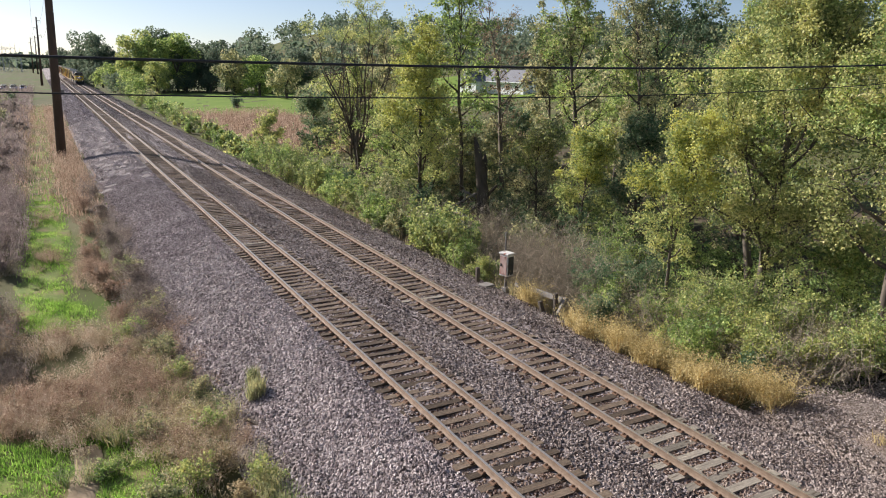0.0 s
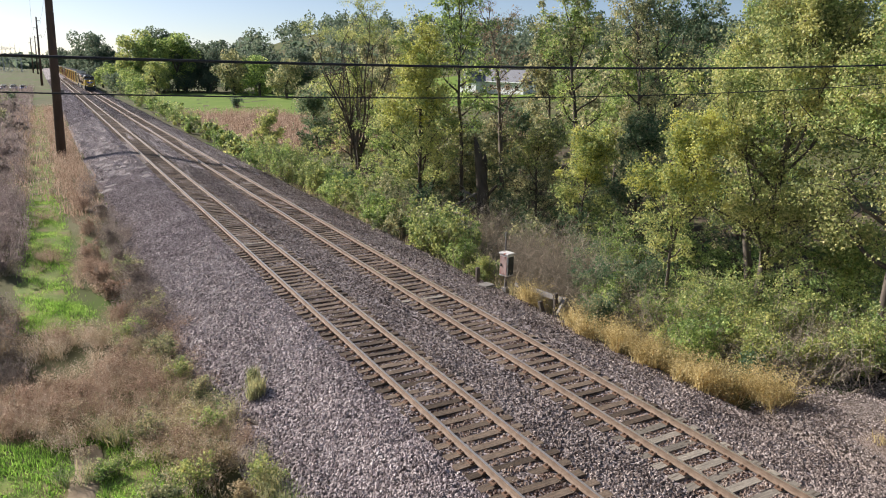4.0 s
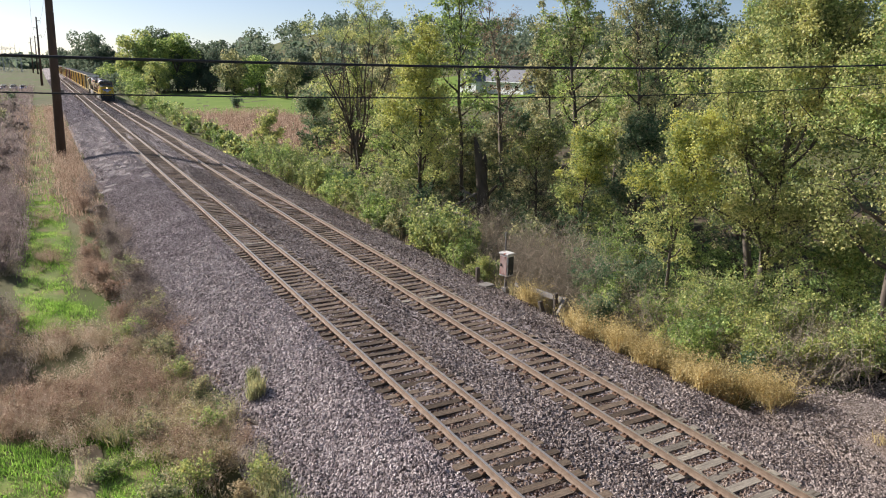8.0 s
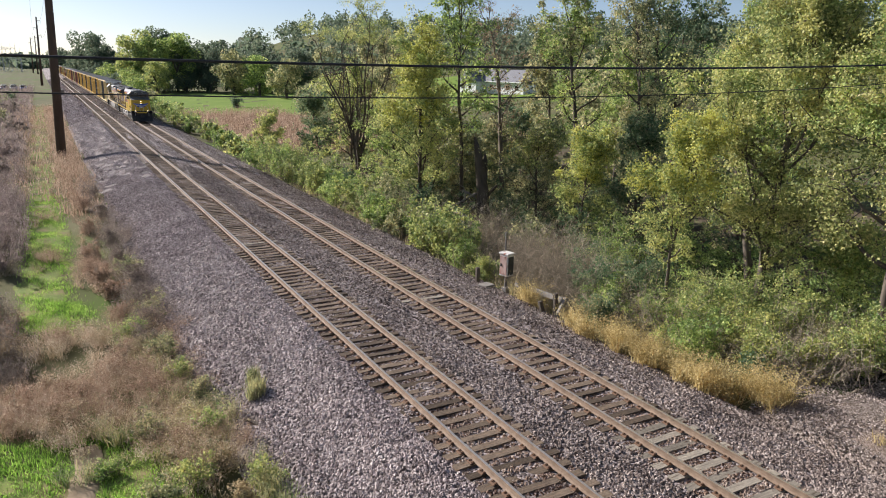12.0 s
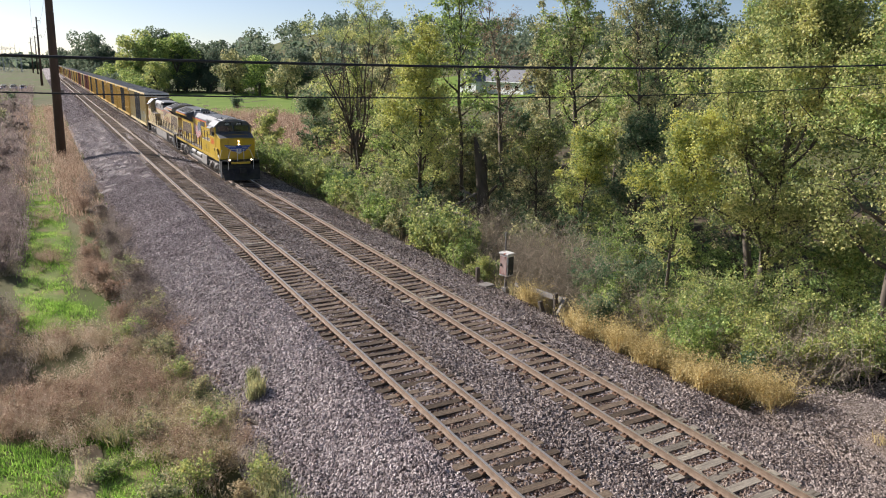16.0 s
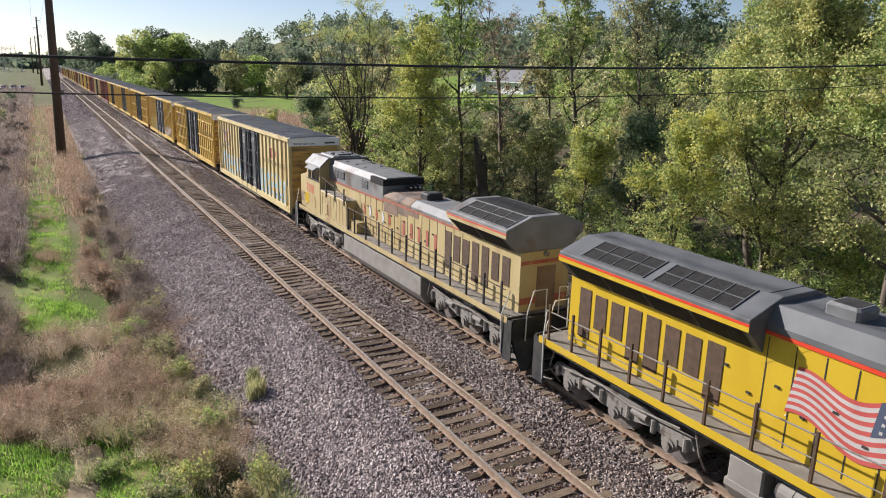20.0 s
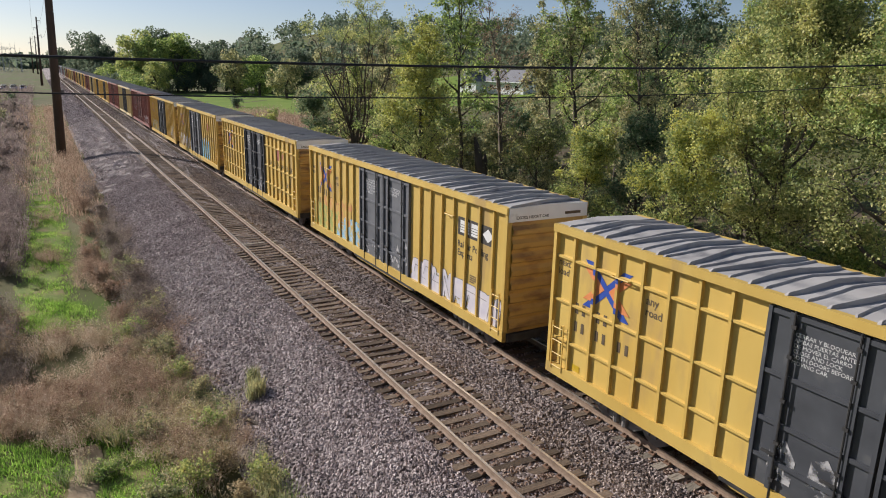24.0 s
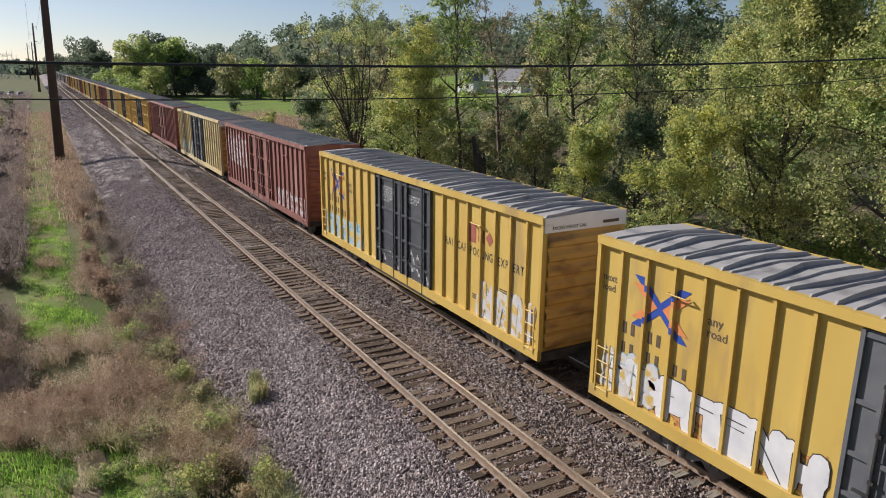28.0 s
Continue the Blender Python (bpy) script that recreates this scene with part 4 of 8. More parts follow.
def slogans(car, seed, next_load=True, boxed=False, caps=False, faded=False):
    """Lettering and emblems on the side that faces the near track."""
    w = -1.422
    door_txt = text_mesh("CERRAR Y BLOQUEAR\nAMBAS PUERTAS ANTES\nDE MOVER EL CARRO\nCLOSE AND LOCK\nBOTH DOORS BEFORE\nMOVING CAR", 0.115, M_STENCIL)
    part("door_stencil", door_txt, None, car, "white stencilled warning", at=on_left(-1.475, 1.85, 4.35))
    part("door_stencil", text_mesh("CLOSE THIS DOOR\nBEFORE CLOSING\nOTHER DOOR", 0.12, M_STENCIL), None, car, "white stencilled warning", at=on_left(-1.475, -0.52, 4.30))
    if next_load:
        cross_logo(car, w, 7.0, 3.72, 1.3, faded)
        part("slogan", text_mesh("next\nload", 0.27, M_FADEBLACK, 0.004), None, car, "black lower-case slogan", at=on_left(w - 0.003, 8.93, 3.95))
        part("slogan", text_mesh("any\nroad", 0.29, M_FADEBLACK, 0.004), None, car, "black lower-case slogan", at=on_left(w - 0.003, 5.66, 3.80))
    # owner's mark and running number as plain bars, one for each character, two to a panel
    for y in (8.13, 7.30):
        for k in (0, 1):
            part("reporting_mark", flat([(0, 0), (0.12, 0), (0.12, 0.30), (0, 0.30)]), M_FADEBLACK, car, at=on_left(w - 0.003, y - 0.27 * k, 2.78))
    for y in (8.13, 7.30, 6.47):
        for k in (0, 1):
            part("car_number", flat([(0, 0), (0.11, 0), (0.11, 0.28), (0, 0.28)]), M_FADEBLACK, car, at=on_left(w - 0.003, y - 0.27 * k, 2.28))
    if boxed:
        block_logo(car, w, -6.0, 3.62, 2.3, 0.62, M_REDF, True)
        part("slogan", text_mesh("Railcar Pooling\nExperts", 0.32, M_BLACKPAINT, 0.006), None, car, "black slogan lettering", at=on_left(w - 0.003, -6.0, 3.2))
    else:
        block_logo(car, w, -4.98, 3.52, 1.5, 0.62, M_REDOLD, False)
        if caps:
            for i, word in enumerate(("RAIL", "CAR", "POOL", "ING", "EXP", "ERTS")):
                along = 0.0
                for ch in word:
                    tm = text_mesh(ch, 0.40, M_BLACKPAINT, 0.004)
                    part("slogan_letter", tm, None, car, "black capital letter", at=on_left(w - 0.003, -RIBS_Y[i] - 0.10 - along, 3.10) @ Matrix.Diagonal((0.74, 1, 1, 1)))
                    along += 0.74 * max(v.co.x for v in tm.vertices) + 0.035
        else:
            part("slogan", text_mesh("Railcar Pooling Experts", 0.40, M_BLACKPAINT, 0.006), None, car, "black slogan lettering", at=on_left(w - 0.003, -3.9, 2.9))
    rs = random.Random(seed)
    for y in (2.05, 1.2, 0.85, -0.45, -1.0, -1.75):
        zt = rs.uniform(0.35, 0.95)
        part("door_scuff", flat([(0, 0), (0.55, 0), (0.6, zt * 0.6), (0.35, zt), (0.05, zt * 0.8)]), S_SCUFF, car, "pale scuffs and old paint on the door", at=on_left(-1.4735, y, 1.0 + rs.uniform(0, 0.5)))
    bars(car, w, -6.85, 2.35, [0.5, 0.4, 0.5, 0.3], 0.045, M_FADEBLACK)
    bars(car, w, -5.25, 1.75, [0.5, 0.4, 0.45], 0.04, M_FADEBLACK)
    part("end_stencil", text_mesh("EXCESS HEIGHT CAR", 0.13, M_BLACKPAINT, 0.003), None, car, "black stencil on the end band", at=on_front(-1.25, -HB - 0.045, 4.70))
    part("end_number", flat([(0, 0), (0.62, 0), (0.62, 0.09), (0, 0.09)]), M_FADEBLACK, car, at=on_front(0.6, -HB - 0.045, 4.73))
    part("reflector", flat([(0, 0), (0.3, 0), (0.3, 0.18), (0, 0.18)]), M_YEL, car, "yellow reflective plate", at=on_left(w - 0.006, -7.85, 1.15))
    part("reflector", flat([(0, 0), (0.3, 0), (0.3, 0.18), (0, 0.18)]), M_YEL, car, "yellow reflective plate", at=on_left(w - 0.006, 8.1, 1.15))


# ---- locomotives ----
def loco(s0, turned, label, modern):
    """A six-axle road locomotive, nose towards -y."""
    yel, grey, red = (M_YEL, M_GREY, M_RED) if modern else (M_YELF, M_GREYF, M_REDF)
    lo = thing("locomotive", label, "locomotive", pose(TRACK_B, s0, DROP_B, 0, 0, 180 if turned else 0), group="freight train")
    part("underframe", Shape().box(-1.45, 1.45, -10.0, 10.1, 1.38, 1.62).box(-0.6, 0.6, -10.4, 10.4, 0.95, 1.4), M_DARK, lo)
    deck = part("walkway", Shape().box(-1.5, 1.5, -6.9, 10.1, 1.60, 1.66), M_TREAD, lo, "grey dusty walkway deck")
    for sx in (-1, 1):
        part("edge_stripe", Shape().box(sx * 1.5, sx * 1.515, -10.2, 10.1, 1.47, 1.665), yel, lo, "yellow walkway edge")
    # nose and cab
    nb = part("nose", Shape().add([(-1.36, -10.28, 1.62), (-1.38, -10.30, 3.26), (-1.44, -8.85, 3.62), (-1.47, -8.85, 1.62), (1.36, -10.28, 1.62), (1.38, -10.30, 3.26), (1.44, -8.85, 3.62), (1.47, -8.85, 1.62),
                                   (0.0, -10.58, 1.62), (0.0, -10.60, 3.34), (0.0, -8.85, 3.70), (0.0, -8.85, 1.62)],
                                  [(0, 1, 2, 3), (7, 6, 5, 4), (0, 8, 9, 1), (8, 4, 5, 9), (1, 9, 10, 2), (9, 5, 6, 10), (3, 2, 10, 11), (11, 10, 6, 7), (0, 3, 11, 8), (8, 11, 7, 4)]), yel, lo, bevel=0.05)
    part("nose_top", Shape().add([(-1.34, -10.22, 3.295), (0, -10.50, 3.375), (1.34, -10.22, 3.295), (1.40, -8.86, 3.635), (0, -8.86, 3.715), (-1.40, -8.86, 3.635)], [(0, 1, 4, 5), (1, 2, 3, 4)]),
         grey if modern else yel, nb, "anti-glare nose top" if modern else "")
    for x in (-0.78, -0.12):
        part("nose_seam", Shape().box(-0.01, 0.01, -0.012, 0.0, 1.7, 3.2), M_BROWNSCREEN, nb, at=pose(x, -10.60 + abs(x) * 0.217 - 0.003, 0, 0, 0, -12.3))
    cab = Shape().prism([(-1.48, 1.62), (1.48, 1.62), (1.48, 4.10), (1.02, 4.48), (-1.02, 4.48), (-1.48, 4.10)], "y", -8.9, -6.9)
    cb = part("cab", cab, yel, lo, "full-width cab", bevel=0.03)
    part("cab_roof", Shape().prism([(-1.53, 4.05), (-1.04, 4.49), (1.04, 4.49), (1.53, 4.05), (1.51, 4.13), (1.06, 4.55), (-1.06, 4.55), (-1.51, 4.13)], "y", -9.05, -6.75)
         .prism([(-0.8, 4.53), (0.8, 4.53), (0.7, 4.62), (-0.7, 4.62)], "y", -8.7, -6.9), grey, cb, "grey sloped cab roof")
    front = Shape().add([(-1.36, -8.93, 3.62), (1.36, -8.93, 3.62), (1.40, -8.97, 4.12), (1.0, -9.02, 4.49), (-1.0, -9.02, 4.49), (-1.40, -8.97, 4.12)], [(0, 1, 2, 3, 4, 5)])
    part("cab_front", front, M_GREY if modern else grey, cb, "dark grey cab front")
    for x0, x1 in ((-1.24, -0.06), (0.06, 1.24)):
        part("windscreen", Shape().add([(x0, -8.965, 3.74), (x1, -8.965, 3.74), (x1, -9.0, 4.20), (x0, -9.0, 4.20)], [(0, 1, 2, 3)]), M_GLASS, cb, "dark windscreen pane")
    for sx in (-1, 1):
        nbx = part("number_board", Shape().box(sx * 0.45 - 0.28, sx * 0.45 + 0.28, -9.10, -9.0, 4.24, 4.46), M_DARK, cb, "black number board")
        if modern:
            part("number", text_mesh("2686", 0.2, M_WHITE, 0.004), None, nbx, "white numerals", at=on_front(sx * 0.45 - 0.24, -9.105, 4.28))
        for y0, y1 in ((-8.65, -8.2), (-8.1, -7.5), (-7.42, -7.05)):
            part("cab_window", Shape().box(sx * 1.475, sx * 1.492, y0, y1, 3.38, 3.98), M_GLASS, cb, "dark cab side window")
        part("window_frame", Shape().box(sx * 1.475, sx * 1.50, -8.75, -6.95, 3.30, 3.37).box(sx * 1.475, sx * 1.50, -8.75, -6.95, 3.99, 4.04), M_DARK, cb)
        part("sun_shade", Shape().prism([(sx * 1.49, 4.05), (sx * 1.76, 3.90), (sx * 1.76, 3.93), (sx * 1.50, 4.09)], "y", -8.4, -7.1), grey, cb, "grey awning over the cab window")
    # equipment boxes behind the cab and the hood
    bt = 2.72 if modern else 2.95
    part("equipment_box", Shape().cham(-1.46, 1.46, -6.9, -3.3, 1.63, bt, 0.03), yel, lo, "full-width equipment box", bevel=0.0)
    part("box_walk", Shape().box(-1.44, 1.44, -6.88, -3.35, bt, bt + 0.03), M_TREAD, lo, "walkway on the equipment box")
    top = 4.58 if modern else 4.42
    hood = [(-0.95, 1.64), (0.95, 1.64), (0.95, 4.16), (0.72, top - 0.04), (-0.72, top - 0.04), (-0.95, 4.16)]
    if modern:
        part("hood", Shape().prism([(-0.95, 1.64), (0.95, 1.64), (0.95, 4.06), (-0.95, 4.06)], "y", -6.9, 9.5), yel, lo, "long yellow hood")
        part("hood_roof", Shape().prism([(-0.955, 4.06), (0.955, 4.06), (0.955, 4.2), (0.74, top), (-0.74, top), (-0.955, 4.2)], "y", -3.1, 3.5)
             .prism([(-0.97, 3.72), (0.97, 3.72), (0.97, 4.32), (0.78, top + 0.06), (-0.78, top + 0.06), (-0.97, 4.32)], "y", -6.88, -3.1), grey, lo, "grey hood roof", bevel=0.02)
        for sx in (-1, 1):
            part("stripe", Shape().box(sx * 0.955, sx * 0.975, -3.1, 3.5, 3.99, 4.07).box(sx * 0.972, sx * 0.985, -6.88, -3.3, 3.64, 3.72)
                 .prism([(-3.35, 3.64), (-3.25, 3.64), (-2.95, 4.0), (-3.2, 4.07), (-3.05, 3.95)], "x", sx * 0.96, sx * 0.985), red, lo, "red stripe along the hood")
    else:
        part("hood", Shape().prism([(-0.95, 1.64), (0.95, 1.64), (0.95, 3.6), (-0.95, 3.6)], "y", -6.9, 9.9), yel, lo, "faded yellow hood with rust")
        part("hood_roof", Shape().prism([(-0.955, 3.6), (0.955, 3.6), (0.955, 3.72), (0.7, 3.95), (-0.7, 3.95), (-0.955, 3.72)], "y", -0.3, 2.3), M_SOOT, lo, "rust and soot stained hood roof", bevel=0.02)
        part("rear_roof", Shape().prism([(-0.955, 3.6), (0.955, 3.6), (0.955, 3.72), (0.7, 3.95), (-0.7, 3.95), (-0.955, 3.72)], "y", 2.31, 6.2), grey, lo, "sooty grey hood roof", bevel=0.02)
        part("tall_hood", Shape().prism([(-0.97, 3.5), (0.97, 3.5), (0.97, 4.2), (0.78, top + 0.04), (-0.78, top + 0.04), (-0.97, 4.2)], "y", -6.88, -0.3), grey, lo, "grey raised hood behind the cab", bevel=0.02)
        part("air_intake", Shape().box(-0.99, 0.99, -1.6, -0.25, 4.12, 4.40), M_SCREEN, lo, "dark intake screen")
        for sx in (-1, 1):
            part("stripe", Shape().box(sx * 0.972, sx * 0.985, -6.88, -0.3, 3.44, 3.52).box(sx * 0.955, sx * 0.97, -0.3, 6.2, 3.53, 3.6), M_REDOLD, lo, "faded red stripe")
    # radiator section with overhanging wings
    r0, r1 = (3.4, 9.45) if modern else (6.2, 9.85)
    wing = [(-0.96, 3.55), (-1.50, 4.10), (-1.50, 4.34), (-0.55, 4.70), (0.55, 4.70), (1.50, 4.34), (1.50, 4.10), (0.96, 3.55)]
    rd = part("radiator", Shape().prism(wing, "y", r0, r1), grey, lo, "winged radiator housing", bevel=0.02)
    for sx in (-1, 1):
        part("wing_stripe", Shape().box(sx * 1.502, sx * 1.515, r0, r1, 4.19, 4.25), red, rd, "red stripe")
        part("wing_edge", Shape().box(sx * 1.502, sx * 1.514, r0, r1, 4.08, 4.185), yel, rd, "yellow edge")
        n = 4 if modern else 2
        for i in range(n):
            a, b = r0 + 0.2 + (r1 - r0 - 0.4) * i / n, r0 + 0.1 + (r1 - r0 - 0.4) * (i + 1) / n
            part("air_screen", Shape().add([(sx * 1.02, a, 3.60), (sx * 1.02, b, 3.60), (sx * 1.46, b, 4.05), (sx * 1.46, a, 4.05)], [(0, 1, 2, 3)]), M_SCREEN, rd, "dark air screen", at=pose(sx * 0.012, 0, -0.012))
        part("wing_cheek", Shape().add([(sx * 0.957, r0, 4.06), (sx * 0.957, r0 - 1.1, 4.06), (sx * 0.957, r0, 3.3)], [(0, 1, 2)]).box(sx * 0.95, sx * 0.956, r0 - 0.5, r0, 3.5, 4.0), yel, rd)
        for i in range(2 if modern else 1):
            a = r0 + 0.55 + i * 2.5
            b = a + (2.2 if modern else 2.9)
            sc = Shape()
            def slope(x, y, up):
                return (sx * x, y, 4.70 - (x - 0.55) * 0.379 + up)
            sc.add([slope(0.62, a, 0.012), slope(1.40, a, 0.012), slope(1.40, b, 0.012), slope(0.62, b, 0.012)], [(0, 1, 2, 3)])
            gr = part("fan_grille", sc, M_SCREEN, rd, "black fan grille")
            for t in (0.0, 0.25, 0.5, 0.75, 1.0):
                y = a + (b - a) * t
                part("grille_bar", Shape().tube(slope(0.60, y, 0.02), slope(1.42, y, 0.02), 0.014, n=4), grey, gr)
            for t in (0.62, 1.0, 1.40):
                part("grille_bar", Shape().tube(slope(t, a, 0.02), slope(t, b, 0.02), 0.014, n=4), grey, gr)
    part("radiator_top", Shape().box(-0.56, 0.56, r0 + 0.3, r1 - 0.3, 4.70, 4.712), M_SCREEN if not modern else grey, rd)
    # side doors, screens, seams
    for sx in (-1, 1):
        ys = [(4.3 + 0.62 * i, 4.75 + 0.62 * i) for i in range(8)] if modern else [(5.2 + 0.62 * i, 5.62 + 0.62 * i) for i in range(7)]
        for i, (a, b) in enumerate(ys):
            lowz, hiz = (1.95, 3.35) if i in (0, 3, 4, 7) else (2.35, 3.30)
            part("filter_door", Shape().box(sx * 0.95, sx * 0.968, a, b, lowz, hiz), M_BROWNSCREEN, lo, "brown screened door")
        for i in range(16):
            y = -2.9 + i * 0.62
            if y < r0 + 0.3:
                part("door_seam", Shape().box(sx * 0.95, sx * 0.958, y - 0.012, y + 0.012, 1.75, 3.5 if not modern else 3.95), M_DARK, lo)
        for i in range(12):
            part("latch", Shape().box(sx * 0.95, sx * 0.985, -2.6 + i * 0.62 - 0.05, -2.6 + i * 0.62 + 0.05, 2.55 + 0.4 * (i % 2), 2.60 + 0.4 * (i % 2)), M_DARK, lo)
        if modern:
            part("side_screen", Shape().box(sx * 0.965, sx * 0.985, -2.2, -0.5, 3.55, 3.95), M_SCREEN, lo, "dark intake screen")
        vz = (3.80, 4.24) if modern else (3.72, 4.10)
        for a, b in (((-4.3, -3.5), (-5.75, -5.05), (-6.65, -5.95)) if modern else ((-6.3, -5.6), (-5.45, -4.75), (-2.6, -1.9))):
            v = part("louvre_vent", Shape().box(sx * 0.968, sx * 0.985, a, b, *vz), M_SCREEN, lo, "dark louvred vent")
            sl = Shape()
            for i in range(7):
                z = vz[0] + 0.03 + i * (vz[1] - vz[0] - 0.04) / 6.5
                sl.box(sx * 0.985, sx * 1.0, a + 0.03, b - 0.03, z, z + 0.022)
            part("slats", sl, grey, v)
        for a, b in ((-9.6, -8.9), (-8.6, -7.6), (-6.4, -5.9), (-5.2, -4.7)):
            part("louvre_panel", Shape().box(sx * (1.455 if a > -7 else 1.47), sx * (1.475 if a > -7 else 1.492), a, b, 1.85, 2.35), yel, lo, "small louvred access panel")
    # roof fittings
    part("exhaust_box", Shape().cham(-0.36, 0.36, 1.95, 2.65, top - 0.6, (top if modern else 3.95) + 0.26, 0.06), M_GREYF if modern else M_DARK, lo, "square exhaust outlet")
    part("stack_hole", Shape().box(-0.26, 0.26, 2.05, 2.55, (top if modern else 3.95) + 0.262, (top if modern else 3.95) + 0.266), M_DARK, lo)
    horn = Shape().box(-0.3, 0.3, -0.05, 0.05, 0.0, 0.05)
    for i in range(3):
        horn.tube((-0.22 + 0.22 * i, -0.3, 0.12), (-0.22 + 0.22 * i, 0.2, 0.12), 0.09, 0.03, n=8)
    part("horn", horn, M_DARK, lo, "cluster of air horns", at=pose(-0.3, 0.2, (top if modern else 3.95)))
    ant = Shape().box(-0.5, 0.5, -8.5, -7.9, 4.62, 4.68).box(-0.35, 0.35, -7.7, -7.2, 4.62, 4.70)
    for x in (-0.55, 0.0, 0.5):
        ant.tube((x, -7.5, 4.62), (x, -7.5, 4.77), 0.06, 0.05, n=8)
    part("roof_antenna", ant, M_TANK if modern else M_GREYF, lo, "antenna housing on the cab roof")
    for y in (-5.8, -4.6, -3.6):
        for x in (-0.45, 0.4):
            part("lifting_lug", Shape().box(x - 0.08, x + 0.08, y - 0.03, y + 0.03, top + 0.06, top + 0.09), M_STENCIL if modern else M_GREYF, lo)
    # fuel tank, reservoirs, trucks
    t0, t1 = (-4.7, 3.6) if modern else (-3.9, 4.1)
    tank = [(-1.38, 0.55), (-1.15, 0.22), (1.15, 0.22), (1.38, 0.55), (1.38, 1.30), (-1.38, 1.30)]
    if modern:
        tank = [(-1.38, 0.55), (-1.15, 0.22), (1.15, 0.22), (1.38, 0.55), (1.38, 0.72), (0.9, 0.74), (0.9, 1.3), (-0.9, 1.3), (-0.9, 0.74), (-1.38, 0.72)]
    part("fuel_tank", Shape().prism(tank, "y", t0, t1), M_TANK, lo, "dusty grey fuel tank", bevel=0.03)
    if modern:
        for sx in (-1, 1):
            part("tank_box", Shape().cham(sx * 1.15 - 0.24, sx * 1.15 + 0.24, -4.7, -2.6, 0.5, 1.32, 0.04), M_TANK, lo, "grey equipment box on the tank")
            part("tank_box", Shape().cham(sx * 1.15 - 0.22, sx * 1.15 + 0.22, 2.7, 3.55, 0.6, 1.30, 0.04), M_TANK, lo, "grey equipment box on the tank")
            for y0, y1 in ((-2.4, -0.2), (0.25, 2.45)):
                rs = part("air_reservoir", Shape().tube((sx * 1.18, y0 + 0.1, 1.02), (sx * 1.18, y1 - 0.1, 1.02), 0.25, n=18), M_TANK, lo, "grey cylindrical air tank", smooth=False)
                part("tank_cap", Shape().tube((sx * 1.18, y0, 1.02), (sx * 1.18, y0 + 0.1, 1.02), 0.16, 0.25, n=18), M_DARK, rs)
                part("tank_cap", Shape().tube((sx * 1.18, y1 - 0.1, 1.02), (sx * 1.18, y1, 1.02), 0.25, 0.16, n=18), M_DARK, rs)
                for ys in (y0 + 0.35, y1 - 0.42):
                    part("strap", Shape().tube((sx * 1.18, ys, 1.02), (sx * 1.18, ys + 0.07, 1.02), 0.262, n=18), M_TANK, rs)
    for yc in (-7.15, 7.15):
        tr = part("truck", Shape().box(-0.8, 0.8, -2.4, 2.4, 0.62, 0.9).box(-1.1, 1.1, -0.35, 0.35, 0.7, 1.2), M_STEEL, lo, "three-axle truck", at=pose(0, yc, 0))
        for sx in (-1, 1):
            pts = [(-2.6, 0.75), (-2.45, 0.98), (-1.3, 0.92), (-0.9, 1.05), (0.9, 1.05), (1.3, 0.92), (2.45, 0.98), (2.6, 0.75), (2.3, 0.66), (1.2, 0.70), (0.5, 0.55), (-0.5, 0.55), (-1.2, 0.70), (-2.3, 0.66)]
            sf = Shape().prism(pts, "x", sx * 1.06, sx * 1.2)
            for y in (-1.85, 0.0, 1.85):
                sf.tube((sx * 1.0, y, 0.53), (sx * 1.26, y, 0.53), 0.19, n=12)
                sf.tube((sx * 1.26, y, 0.53), (sx * 1.31, y, 0.53), 0.11, n=10)
                sf.box(sx * 1.05, sx * 1.22, y - 0.24, y + 0.24, 0.55, 0.78)
            for y in (-2.35, -1.35, -0.5, 0.5, 1.35, 2.35):
                sf.tube((sx * 1.22, y, 0.62), (sx * 1.22, y, 0.95), 0.075, n=8)
            for y in (-0.93, 0.93):
                sf.tube((sx * 1.27, y - 0.25, 0.9), (sx * 1.27, y + 0.25, 0.9), 0.09, n=10)
            sf.pipe([(sx * 1.3, -2.2, 1.15), (sx * 1.3, -0.6, 1.0), (sx * 1.32, 0.4, 1.12), (sx * 1.3, 2.0, 0.98)], 0.025, 6)
            part("side_frame", sf, M_STEEL, tr, "dusty cast side frame")
            for k in (-1, 1):
                part("sand_pipe", Shape().pipe([(sx * 1.22, k * 2.55, 1.3), (sx * 1.22, k * 2.75, 0.7), (sx * 0.85, k * 2.65, 0.2)], 0.03, 6), M_STEEL, tr)
        for y in (-1.85, 0.0, 1.85):
            wheelset(lo, yc + y, 0.53)
    # ends: pilot plates, steps, couplers, hoses, railings
    for k in (-1, 1):
        turn = pose(0, 0, 0, 0, 0, 0 if k < 0 else 180)
        yy = -11.05 if k < 0 else -10.35
        if k < 0:
            part("front_platform", Shape().box(-1.45, 1.45, -11.05, -10.2, 1.30, 1.50), M_DARK, lo, "black front platform")
            part("anticlimber", Shape().box(-0.75, 0.75, -11.16, -11.05, 1.34, 1.50), yel, lo, "yellow-edged anticlimber")
        part("pilot", Shape().box(-1.45, 1.45, yy, yy + 0.08, 0.95, 1.64), M_DARK, lo, "black end plate", at=turn)
